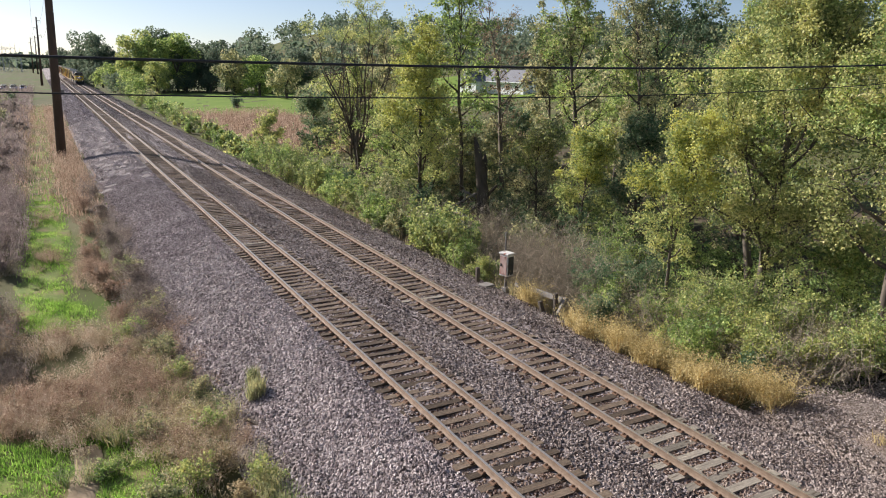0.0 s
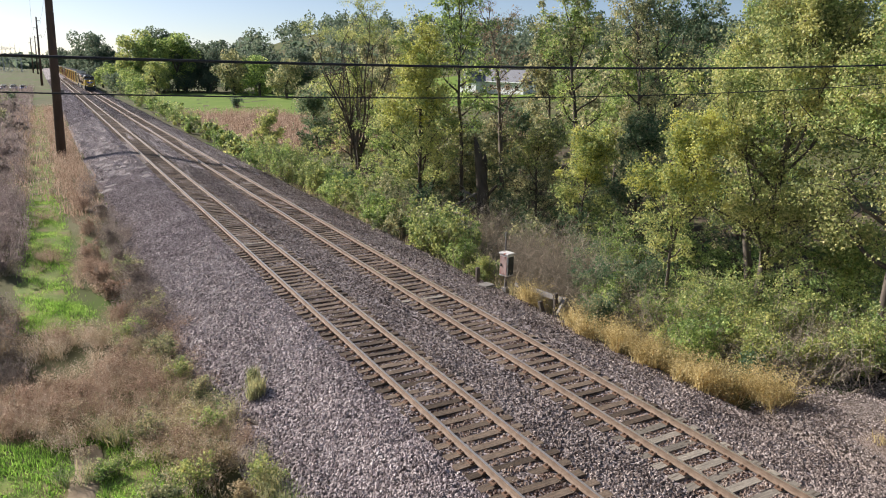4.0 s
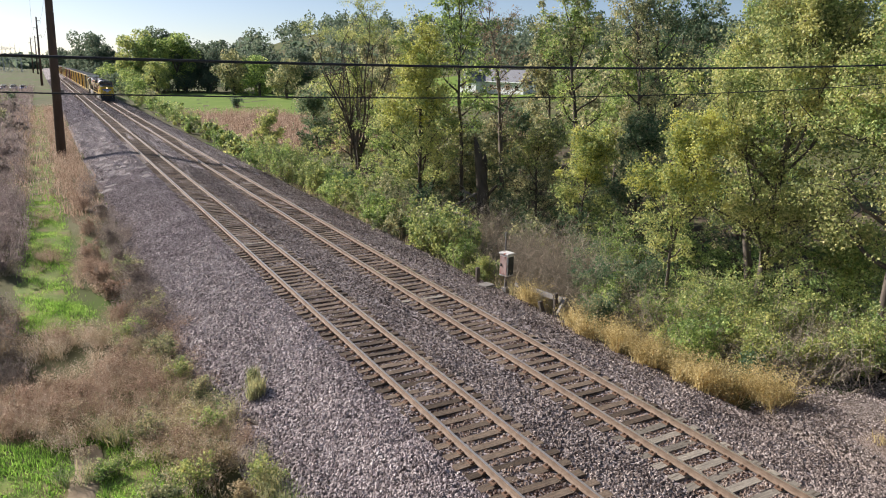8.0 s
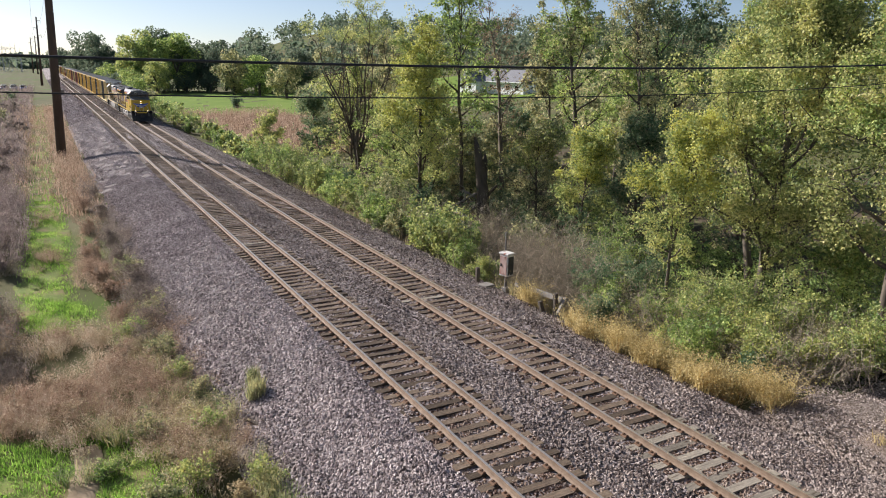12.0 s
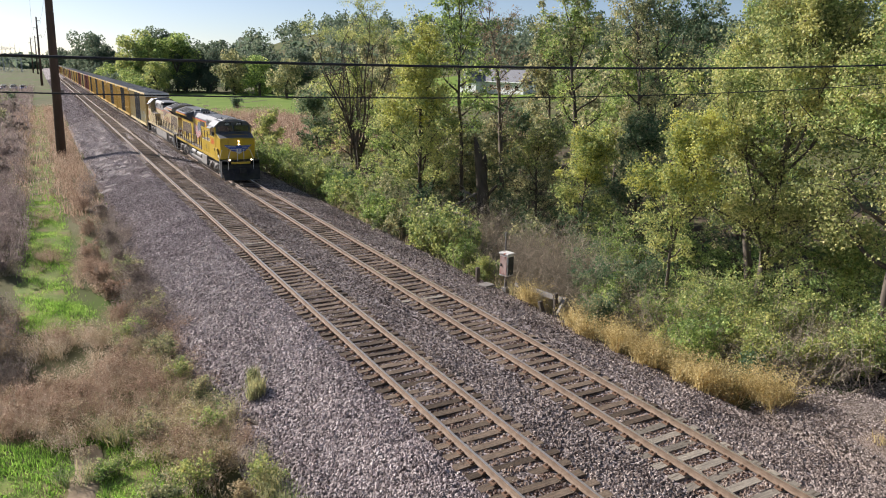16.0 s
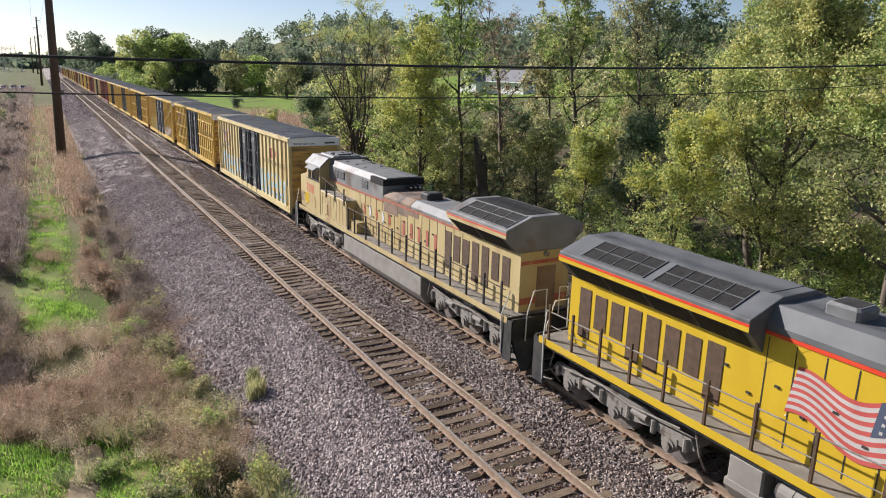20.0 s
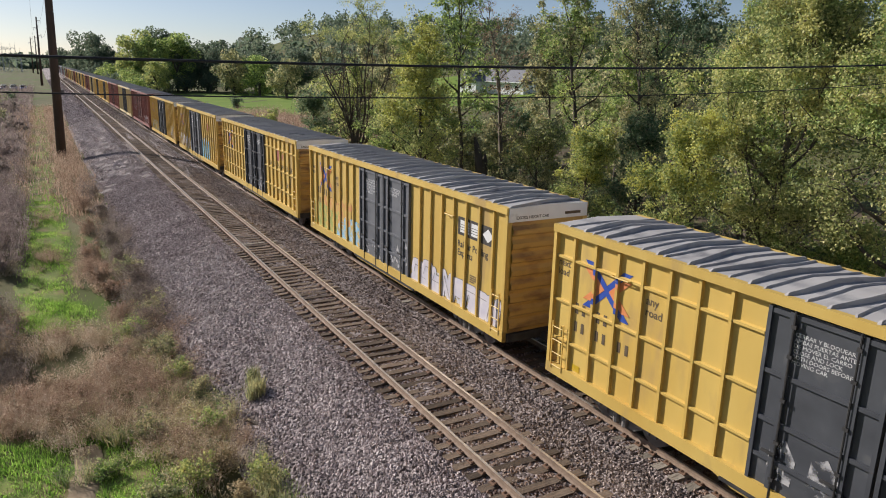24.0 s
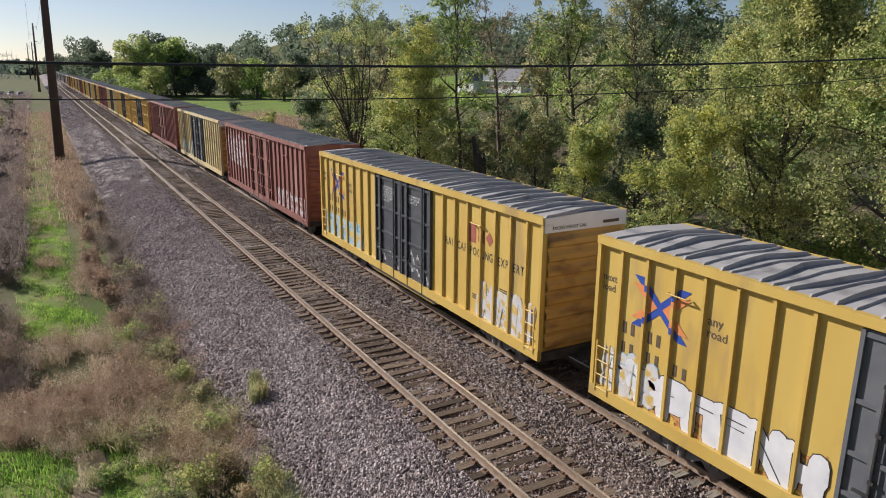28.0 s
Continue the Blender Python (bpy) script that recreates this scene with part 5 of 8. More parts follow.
        part("plow", Shape().add([(-1.45, yy - 0.05, 0.95), (1.45, yy - 0.05, 0.95), (1.4, yy - 0.45, 0.12), (0.0, yy - 0.75, 0.12), (-1.4, yy - 0.45, 0.12), (-1.45, yy + 0.1, 0.95), (1.45, yy + 0.1, 0.95), (0, yy - 0.05, 0.12)],
                                 [(0, 1, 3), (1, 2, 3), (0, 3, 4), (5, 6, 1, 0), (6, 7, 2), (5, 4, 7), (2, 7, 3), (3, 7, 4)]), M_DARK, lo, "black snow plow", at=turn)
        part("coupler", Shape().box(-0.13, 0.13, yy - 0.75, yy, 0.76, 1.0).box(-0.22, 0.22, yy - 0.85, yy - 0.5, 0.70, 1.06), M_DARK, lo, at=turn)
        for x in (-0.7, -0.5, 0.45, 0.65):
            part("brake_hose", Shape().pipe([(x, yy, 0.95), (x, yy - 0.3, 0.75), (x * 0.8, yy - 0.45, 0.45)], 0.025, 6), M_RUBBER, lo, at=turn)
        for sx in (-1, 1):
            st = part("step_well", Shape().box(sx * 1.47, sx * 1.5, yy, yy + 0.5, 0.25, 1.6), M_DARK, lo, "black end steps", at=turn)
            for i in range(4):
                part("step", Shape().box(sx * 1.05, sx * 1.47, yy - 0.02 + 0.02 * i, yy + 0.5, 0.28 + 0.35 * i, 0.31 + 0.35 * i), M_STEEL, st)
            rl = Shape().pipe([(sx * 1.52, yy + 0.5, 0.4), (sx * 1.55, yy + 0.5, 1.7), (sx * 1.35, yy + 0.35, 2.45)], 0.022)
            rl.pipe([(sx * 1.0, yy - 0.06, 0.4), (sx * 1.0, yy - 0.08, 1.75), (sx * 0.75, yy - 0.05, 2.5)], 0.022)
            rl.pipe([(sx * 0.75, yy - 0.05, 2.5), (sx * 0.25, yy - 0.05, 2.5), (sx * 0.25, yy - 0.05, 1.6)], 0.022)
            part("grab_rail", rl, M_RAILING, lo, "silver grab rails at the steps", at=turn)
    for sx in (-1, 1):
        ys = [9.7, 8.7, 7.6, 6.5, 5.4, 4.2, 3.0, 1.7, 0.4, -1.0, -2.3, -3.1]
        for y in ys:
            part("railing_post", Shape().box(sx * 1.45, sx * 1.51, y - 0.03, y + 0.03, 1.60, 2.72), M_BROWNSCREEN if modern else M_DARK, lo)
        rr = Shape().pipe([(sx * 1.48, 9.9, 2.5), (sx * 1.48, -3.1, 2.72), (sx * 1.48, -3.5, 3.2), (sx * 1.48, -6.7, 3.65)], 0.02)
        rr.pipe([(sx * 1.48, 9.9, 2.1), (sx * 1.48, -3.1, 2.2)], 0.014)
        part("hand_rail", rr, M_STEEL if modern else M_BROWNSCREEN, lo, "thin hand rail")
        for y in (-3.6, -4.8, -6.0):
            part("railing_post", Shape().box(sx * 1.45, sx * 1.5, y - 0.03, y + 0.03, 2.72, 3.5), M_BROWNSCREEN if modern else M_DARK, lo)
    # lights
    lit = modern
    for z in (2.84, 3.08):
        part("headlight", Shape().tube((0.0, -10.68, z), (0.0, -10.58, z), 0.06, n=16), M_LAMP if lit else M_WHITE, lo, "twin headlight")
    for sx in (-1, 1):
        part("ditch_light", Shape().tube((sx * 0.85, -11.14, 1.66), (sx * 0.85, -11.02, 1.66), 0.065, n=16), M_LAMP if lit else M_WHITE, lo, "lit ditch light" if lit else "")
    return lo


def decorate_new(lo):
    """Emblems and numbers of the leading unit."""
    w = -1.484
    part("road_number", text_mesh("2686", 0.72, M_RED, 0.014), None, lo, "large red numerals on the cab", at=on_left(w, -7.2, 2.64))
    # winged emblem on the nose
    for sx in (-1, 1):
        wing = part("wing_emblem", flat([(0, 0.30), (sx * 1.0, 0.36), (sx * 0.82, 0.2), (sx * 0.7, 0.16), (sx * 0.62, 0.04), (sx * 0.5, 0.02), (sx * 0.42, -0.12), (sx * 0.1, -0.16), (0, -0.1)]), M_BLUE, lo, "blue wing on the nose", at=pose(sx * 0.02, -10.62, 2.42, 0, 0, sx * 12.3) @ on_front(sx * 0.12, 0, 0))
        part("feather_lines", Shape().box(min(sx * 0.1, sx * 0.9), max(sx * 0.1, sx * 0.9), 0.25, 0.27, 0, 0.002).box(min(sx * 0.1, sx * 0.72), max(sx * 0.1, sx * 0.72), 0.13, 0.15, 0, 0.002)
             .box(min(sx * 0.1, sx * 0.5), max(sx * 0.1, sx * 0.5), 0.01, 0.03, 0, 0.002), M_STENCIL, wing, at=pose(0, 0, 0.005))
    sh = part("shield_emblem", flat([(-0.24, 0.2), (0.24, 0.2), (0.24, -0.2), (0.0, -0.36), (-0.24, -0.2)]), M_STENCIL, lo, "striped shield on the nose", at=on_front(0, -10.66, 2.42))
    part("shield_top", flat([(-0.25, 0.08), (0.25, 0.08), (0.25, 0.3), (0.0, 0.36), (-0.25, 0.3)]), M_BLUE, sh, at=pose(0, 0, 0.005))
    for i in range(4):
        part("shield_bar", flat([(-0.2 + i * 0.12, 0.06), (-0.15 + i * 0.12, 0.06), (-0.15 + i * 0.12, -0.2), (-0.2 + i * 0.12, -0.2)]), M_BLUE, sh, at=pose(0, 0, 0.005))
    # striped shield on the hood
    hx = -0.962
    s2 = part("shield_emblem", flat([(0, 0), (0.62, 0), (0.66, 0.45), (0.0, 0.45)]), M_STENCIL, lo, "red, white and blue shield", at=on_left(hx, -5.95, 2.88))
    part("shield_top", flat([(-0.05, 0.42), (0.7, 0.42), (0.7, 0.68), (0.55, 0.76), (0.1, 0.76), (-0.05, 0.68)]), M_BLUE, s2, at=pose(0, 0, 0.005))
    for i in range(4):
        part("shield_bar", flat([(0.04 + i * 0.16, 0.02), (0.12 + i * 0.16, 0.02), (0.12 + i * 0.16, 0.42), (0.04 + i * 0.16, 0.42)]), M_RED, s2, at=pose(0, 0, 0.005))
    part("slogan", text_mesh("BUILDING AMERICA", 0.24, M_BLACKPAINT, 0.003), None, lo, "black slogan lettering", at=on_left(hx, -3.0, 2.95))
    # waving flag painted on the hood
    fl = part("flag", flat([(0, 0), (0.05, 0), (0.05, 0.05)]), M_STENCIL, lo, "painted waving striped flag", at=on_left(hx + 0.001, 2.75, 2.45))
    W, H, N = 3.1, 1.45, 26

    def wave(u, t):
        return (u * W + 0.16 * t, 0.17 * math.sin(u * 8.6 + 0.6 + 0.8 * t) + t * H * (0.66 + 0.34 * u) - 0.15 * u)
    for i in range(13):
        up = [wave(j / N, (i + 1) / 13) for j in range(N + 1)]
        dn = [wave(j / N, i / 13) for j in range(N, -1, -1)]
        part("flag_stripe", flat(up[::-1] + dn[::-1]), M_FLAGRED if i % 2 == 0 else M_FLAGWHITE, fl, at=pose(0, 0, 0.004))
    ca = [wave(0.52 + 0.48 * j / 10, 1.0) for j in range(11)] + [wave(1 - 0.48 * j / 10, 6 / 13) for j in range(11)]
    cn = part("flag_canton", flat(ca[::-1]), M_NAVY, fl, at=pose(0, 0, 0.009))
    stars = Shape()
    for a in range(6):
        for b in range(4):
            x, z = wave(0.57 + 0.075 * a, 0.53 + 0.12 * b)
            stars.box(x - 0.03, x + 0.03, z - 0.03, z + 0.03, 0, 0.002)
    part("stars", stars, M_FLAGWHITE, cn, at=pose(0, 0, 0.014 - 0.009))
    


def decorate_old(lo):
    """Numbers of the trailing unit and its worn name in blocks; it is turned, so its right side shows."""
    part("road_number", text_mesh("7098", 0.62, M_REDF, 0.012), None, lo, "red numerals on the cab", at=on_right(1.484, -9.0, 2.60))
    r = random.Random(4)
    for i in range(11):
        y = -2.6 + i * 0.68
        if i == 5:
            continue
        worn = i < 6
        part("name_bar", flat([(0, 0), (0.20, 0), (0.20, 0.62), (0, 0.62)]), S_WHITE if worn and i % 2 else S_RUSTRED if worn else M_REDOLD, lo, "worn bar of the painted name", at=on_right(0.962, y + 0.14, 2.40))
    for a, b, z in ((-0.25, 1.15, 3.05), (1.2, 2.1, 3.2), (2.15, 3.0, 3.32)):
        part("burnt_panel", Shape().box(0.952, 0.961, a, b, z, 3.56), M_SOOT, lo, "brown heat-stained panel")
    for z, h in ((1.9, 0.22), (3.2, 0.12)):
        part("end_stripe", Shape().box(-0.93, 0.93, 9.902, 9.912, z, z + h), M_REDOLD, lo, "faded red stripe on the hood end")
    part("end_lamp", Shape().tube((0, 9.9, 3.5), (0, 9.98, 3.5), 0.09, n=12), M_STEEL, lo, "unlit rear lamp")
    part("end_door", Shape().box(-0.42, 0.30, 9.902, 9.918, 1.75, 3.1), M_SOOT, lo, "brown-stained end door")
    part("step_box", Shape().cham(0.95, 1.4, -2.9, -2.2, 1.66, 2.15, 0.03), M_YELF, lo, "small yellow step box")
    part("box_door", Shape().box(1.475, 1.495, -9.2, -8.6, 1.95, 2.5), M_YEL, lo, "bright yellow access door")
    part("box_door", Shape().box(1.475, 1.495, -8.5, -7.7, 1.9, 2.5), M_YELF, lo, "pale access door")
    part("box_door", Shape().box(1.475, 1.495, -9.8, -9.4, 1.95, 2.45), M_SOOT, lo, "brown access door")
    for i in range(9):
        part("bolt_seam", Shape().box(1.455, 1.468, -6.6 + i * 0.4, -6.58 + i * 0.4, 1.75, 2.85), M_BROWNSCREEN, lo)


def seams_new(lo):
    """Panel joints, handles and louvres of the leading unit's lower side."""
    for y in (-6.9, -6.0, -5.1, -4.2):
        part("panel_joint", Shape().box(-1.468, -1.458, y - 0.012, y + 0.012, 1.70, 2.70), M_BROWNSCREEN, lo)
    for y0, y1, z0, z1 in ((-8.75, -8.05, 1.85, 2.38), (-9.75, -9.0, 1.9, 2.45)):
        part("hatch", Shape().box(-1.50, -1.478, y0, y1, z0, z1), M_YEL, lo, "raised access hatch")
        # brown strip along the edge away from the sun: the hatch's shadow as colour
        part("hatch_shadow_gap", Shape().box(-1.496, -1.476, y0 - 0.03, y0 - 0.005, z0, z1), M_BROWNSCREEN, lo)
        part("hatch_handle", Shape().box(-1.53, -1.50, y0 + 0.05, y0 + 0.09, z1 - 0.22, z1 - 0.02), M_DARK, lo)
    for y in (-6.2, -5.3):
        for i in range(5):
            part("louvre", Shape().box(-1.475, -1.46, y, y + 0.42, 2.05 + i * 0.06, 2.085 + i * 0.06), M_TANK, lo)
    part("warning_plate", Shape().box(-1.50, -1.478, -10.1, -9.85, 1.78, 1.98), M_WHITE, lo, "small white plate")
    for i in range(14):
        part("foot_bolt", Shape().box(-1.475, -1.46, -6.8 + i * 0.26, -6.77 + i * 0.26, 2.62, 2.65), M_DARK, lo)
    part("mirror", Shape().box(-1.72, -1.50, -8.95, -8.90, 3.42, 3.7), M_DARK, lo, "cab mirror")
    part("nose_handle", Shape().pipe([(-0.9, -9.9, 3.42), (-0.9, -9.9, 3.52), (0.9, -9.9, 3.56), (0.9, -9.9, 3.44)], 0.015), M_YEL, lo, "grab rail on the nose")
    part("wiper", Shape().pipe([(-0.7, -8.99, 3.76), (-0.45, -9.01, 4.12)], 0.012), M_DARK, lo)


LOCO_A = loco(19.75, False, "yellow and grey freight locomotive with a painted flag", True)
decorate_new(LOCO_A)
seams_new(LOCO_A)
LOCO_B = loco(41.6, True, "faded yellow freight locomotive with sooty roof, cab trailing", False)
decorate_old(LOCO_B)

FIRST, PITCH_CAR = 53.49 + HB, 20.41
TRAIN = [LOCO_A, LOCO_B]


def mark(car, items):
    for g in items:
        graffiti(car, -1.422 if abs(g[1]) > 2.2 else -1.457, *g)


def coach(k, *args, **kw):
    car = boxcar(FIRST + PITCH_CAR * (k - 1), *args, **kw)
    TRAIN.append(car)
    return car


c1 = coach(1, M_BOXPALE, "pale yellow high-cube boxcar with blue graffiti along the bottom")
slogans(c1, 10, caps=True, faded=True)
mark(c1, [(11, -8.4, -2.6, 1.15, 2.5, S_BLUE, S_WHITE, 6, S_BLUE), (12, 2.7, 8.6, 1.15, 2.35, S_BLUE, S_WHITE, 6, S_WHITE)])
c2 = coach(2, M_BOX, "yellow boxcar with a grid of outside ribs and charcoal doors", grid=True)
slogans(c2, 20, caps=True)
c3 = coach(3, M_BOX, "yellow high-cube boxcar with silver graffiti and a dark emblem", doors=M_DOORGREY)
slogans(c3, 30, boxed=True)
mark(c3, [(31, -8.6, -2.6, 1.15, 1.95, M_GLILAC, M_STEEL, 8, S_WHITE), (32, 5.0, 8.6, 1.15, 2.2, S_GREEN, S_GREEN, 4, S_GREEN), (33, 2.7, 5.4, 1.12, 2.0, S_BLUE, M_GBLUE, 3, S_BLUE), (34, 3.8, 7.2, 1.9, 2.7, S_ORANGE, S_ORANGE, 3, S_ORANGE)])
c4 = coach(4, M_BOX, "yellow boxcar with a grid of outside ribs, charcoal doors", grid=True)
slogans(c4, 40, caps=True)
c5 = coach(5, M_BOX, "yellow high-cube boxcar with white and sky-blue graffiti", doors=M_DOORGREY)
slogans(c5, 50)
mark(c5, [(51, 2.7, 8.4, 1.12, 2.0, M_GWHITE, M_BLACKPAINT, 7, S_ORANGE), (54, 7.0, 8.7, 1.2, 2.15, S_WHITE, S_BLUE, 2, S_WHITE), (52, -5.9, -2.6, 1.15, 2.6, M_GBLUE, M_BLACKPAINT, 4, S_BLUE)])
c6 = coach(6, M_BOX, "yellow high-cube boxcar with teal and pale graffiti")
slogans(c6, 60, caps=True)
mark(c6, [(61, 4.0, 8.6, 1.12, 2.1, S_BLUE, S_GREEN, 5, S_BLUE), (62, -8.5, -5.6, 1.12, 2.2, S_WHITE, S_WHITE, 3, S_WHITE)])
c7 = coach(7, M_BOXRED, "brown-red boxcar with pale graffiti along the sill", end_white=False, doors=M_BOXRED)
mark(c7, [(71, -8.6, -3.5, 1.12, 2.0, S_WHITE, S_WHITE, 6, S_WHITE), (72, 3.4, 8.5, 2.4, 4.2, S_WHITE, M_BOXRED, 4, S_WHITE)])
c8 = coach(8, M_BOXPALE, "pale yellow boxcar with charcoal doors and blue graffiti")
slogans(c8, 80, caps=True, faded=True)
mark(c8, [(81, 2.7, 8.4, 1.12, 2.2, S_BLUE, S_WHITE, 6, S_BLUE)])
c9 = coach(9, M_BOXRED, "brown-red boxcar with weathered sides", end_white=False, doors=M_BOXRED)
c10 = coach(10, M_BOX, "yellow boxcar with charcoal doors further back", grid=True)
slogans(c10, 100, caps=True)


def repeat(src, k):
    TRAIN.append(copy_thing(src, pose(TRACK_B, FIRST + PITCH_CAR * (k - 1), DROP_B)))


cy = coach(11, M_BOX, "yellow boxcar with charcoal doors far back in the train", grid=True)
cw = coach(12, M_BOXPALE, "pale yellow boxcar far back in the train")
for k, src in enumerate((c9, cy, cw, cy, c9, cw, cy, cy, c9, cw), 13):
    repeat(src, k)
cg = coach(23, M_BOXGREY, "grey boxcar towards the end of the train", end_white=False, doors=M_BOXGREY)
for k in range(24, 34):
    repeat(cg if k % 3 else c9, k)

# ---- plants ----
def unit(v):
    return v / np.maximum(np.linalg.norm(v, axis=-1, keepdims=True), 1e-9)


LEAN = np.array([-0.30, 0.45, 0.55])      # leaves turn towards the light


def leaf_mesh(name, pts, size, mat, rg, long=1.5, droop=0.0, up=0.65, out=None):
    """Diamond-shaped leaves of random pose at the points."""
    n = len(pts)
    a = unit(rg.normal(size=(n, 3)) + np.array([0, 0, -droop]))
    nrm = unit(rg.normal(size=(n, 3)) + LEAN * up + (0 if out is None else out * 0.8))
    b = unit(np.cross(nrm, a))
    s = (size * rg.uniform(0.6, 1.35, n))[:, None]
    v = np.stack([pts - a * s * long / 2, pts + b * s * 0.5 + a * s * 0.1, pts + a * s * long / 2, pts - b * s * 0.5 + a * s * 0.1], 1).reshape(-1, 3)
    return raw_mesh(name, v, np.arange(4 * n).reshape(-1, 4), mat)


def limbs_mesh(name, segs, mat, sides=4):
    """Tapered tubes from rows of p0, p1, r0, r1."""
    p0 = np.array([s[0] for s in segs], float)
    p1 = np.array([s[1] for s in segs], float)
    r0 = np.array([s[2] for s in segs])[:, None, None]
    r1 = np.array([s[3] for s in segs])[:, None, None]
    d = unit(p1 - p0)
    ref = np.where(np.abs(d[:, 2:3]) > 0.9, np.array([[1.0, 0, 0]]), np.array([[0, 0, 1.0]]))
    a = unit(np.cross(d, ref))
    b = np.cross(d, a)
    t = 2 * np.pi * np.arange(sides) / sides
    ring = a[:, None] * np.cos(t)[None, :, None] + b[:, None] * np.sin(t)[None, :, None]
    v = np.concatenate([p0[:, None] + ring * r0, p1[:, None] + ring * r1], 1).reshape(-1, 3)
    i = np.arange(sides)
    f = np.stack([i, (i + 1) % sides, sides + (i + 1) % sides, sides + i], -1)
    return raw_mesh(name, v, (f[None] + 2 * sides * np.arange(len(segs))[:, None, None]).reshape(-1, 4), mat, True)


def bent(rg, p, d, length, r, n, up, wob, segs):
    """A wandering tapered limb; returns its points and radii."""
    pts = [np.array(p, float)]
    d = unit(np.array(d, float))
    for i in range(n):
        d = unit(d + rg.normal(size=3) * wob + np.array([0, 0, up]))
        q = pts[-1] + d * length / n
        segs.append((pts[-1], q, r * (1 - 0.8 * i / n), r * (1 - 0.8 * (i + 1) / n)))
        pts.append(q)
    return pts, d


def grow(seed, h, spread, trunk_r, limbs=12, low=0.25, subs=5, twigs=4, up=0.10, wob=0.16, top=0.86, fan=0.9, shape=0.75):
    """Skeleton of a tree: limb segments and the points where leaves sit."""
    rg = np.random.default_rng(seed)
    segs, tips = [], []
    trunk, _ = bent(rg, (0, 0, 0), (rg.normal() * 0.06, rg.normal() * 0.06, 1), h * top, trunk_r, 9, 0.12, 0.07, segs)
    for i in range(limbs):
        f = low + (1 - low) * (i + rg.random()) / limbs
        k = min(int(f * 9), 8)
        p = trunk[k] + (trunk[k + 1] - trunk[k]) * (f * 9 - k)
        a = i * 2.4 + rg.normal() * 0.4
        rel = (f - low) / (1 - low)
        ln = spread * (1 - abs(rel - 0.35) ** 1.4 * shape) * rg.uniform(0.75, 1.15)
        d = (math.cos(a) * fan, math.sin(a) * fan, 0.35 + 0.9 * rel)
        pts, dd = bent(rg, p, d, ln, trunk_r * 0.42 * (1 - 0.6 * rel), 6, up, wob, segs)
        for j in range(subs):
            q = pts[2 + j % 5]
            sd = dd + rg.normal(size=3) * 0.75
            sp, sdd = bent(rg, q, sd, ln * rg.uniform(0.3, 0.55), trunk_r * 0.12, 3, up, wob * 1.3, segs)
            for m in range(twigs):
                tp, _ = bent(rg, sp[1 + m % 3], sdd + rg.normal(size=3) * 0.9, ln * rg.uniform(0.12, 0.28), trunk_r * 0.045, 2, 0.0, 0.3, segs)
                tips += [tp[1], tp[2]]
        tips += pts[4:]
    return segs, np.array(tips), rg


def grow_vase(seed, h, spread, trunk_r, stems=10):
    """Skeleton of a tree that forks low into long limbs fanning out like a vase."""
    rg = np.random.default_rng(seed)
    segs, tips = [], []
    trunk, _ = bent(rg, (0, 0, 0), (0.02, 0, 1), h * 0.24, trunk_r, 3, 0.1, 0.05, segs)
    for i in range(stems):
        a, lean = i * 2.4 + rg.normal() * 0.2, rg.uniform(0.15, 1.0) * spread / h * 1.25
        pts, dd = bent(rg, trunk[(3, 2, 3, 2, 3, 1)[i % 6]], (math.cos(a) * lean, math.sin(a) * lean, 1.0), h * (1.02 - 0.32 * lean) * rg.uniform(0.68, 0.86), trunk_r * 0.36, 9, 0.03, 0.10, segs)
        for j in range(9):
            q = pts[2 + j % 8]
            sp, sdd = bent(rg, q, dd + rg.normal(size=3) * 0.55, h * rg.uniform(0.12, 0.26), trunk_r * 0.13, 4, 0.05, 0.18, segs)
            for m in range(5):
                tp, _ = bent(rg, sp[1 + m % 4], sdd + rg.normal(size=3) * 0.7, h * rg.uniform(0.05, 0.12), trunk_r * 0.05, 2, 0.0, 0.3, segs)
                tips += [tp[1], tp[2]]
    return segs, np.array(tips), rg


def sprays(tips, n, r, rg, per=110, flat_z=0.75, loose=0.4):
    """Leaf points gathered in sprays round the twig tips, some loose between them, and the way each faces."""
    k = max(3, n // per)
    c = tips[rg.integers(0, len(tips), k)] + rg.normal(size=(k, 3)) * r * 0.4
    rad = r * rg.uniform(0.5, 1.3, k)
    j = rg.integers(0, k, n)
    d = unit(rg.normal(size=(n, 3)))
    p = c[j] + d * (rad[j] * rg.random(n) ** 0.42)[:, None] * np.array([1, 1, flat_z])
    free = int(n * loose)
    p[:free] = tips[rg.integers(0, len(tips), free)] + d[:free] * (r * 1.15 * rg.random(free) ** 0.5)[:, None]
    return p, d


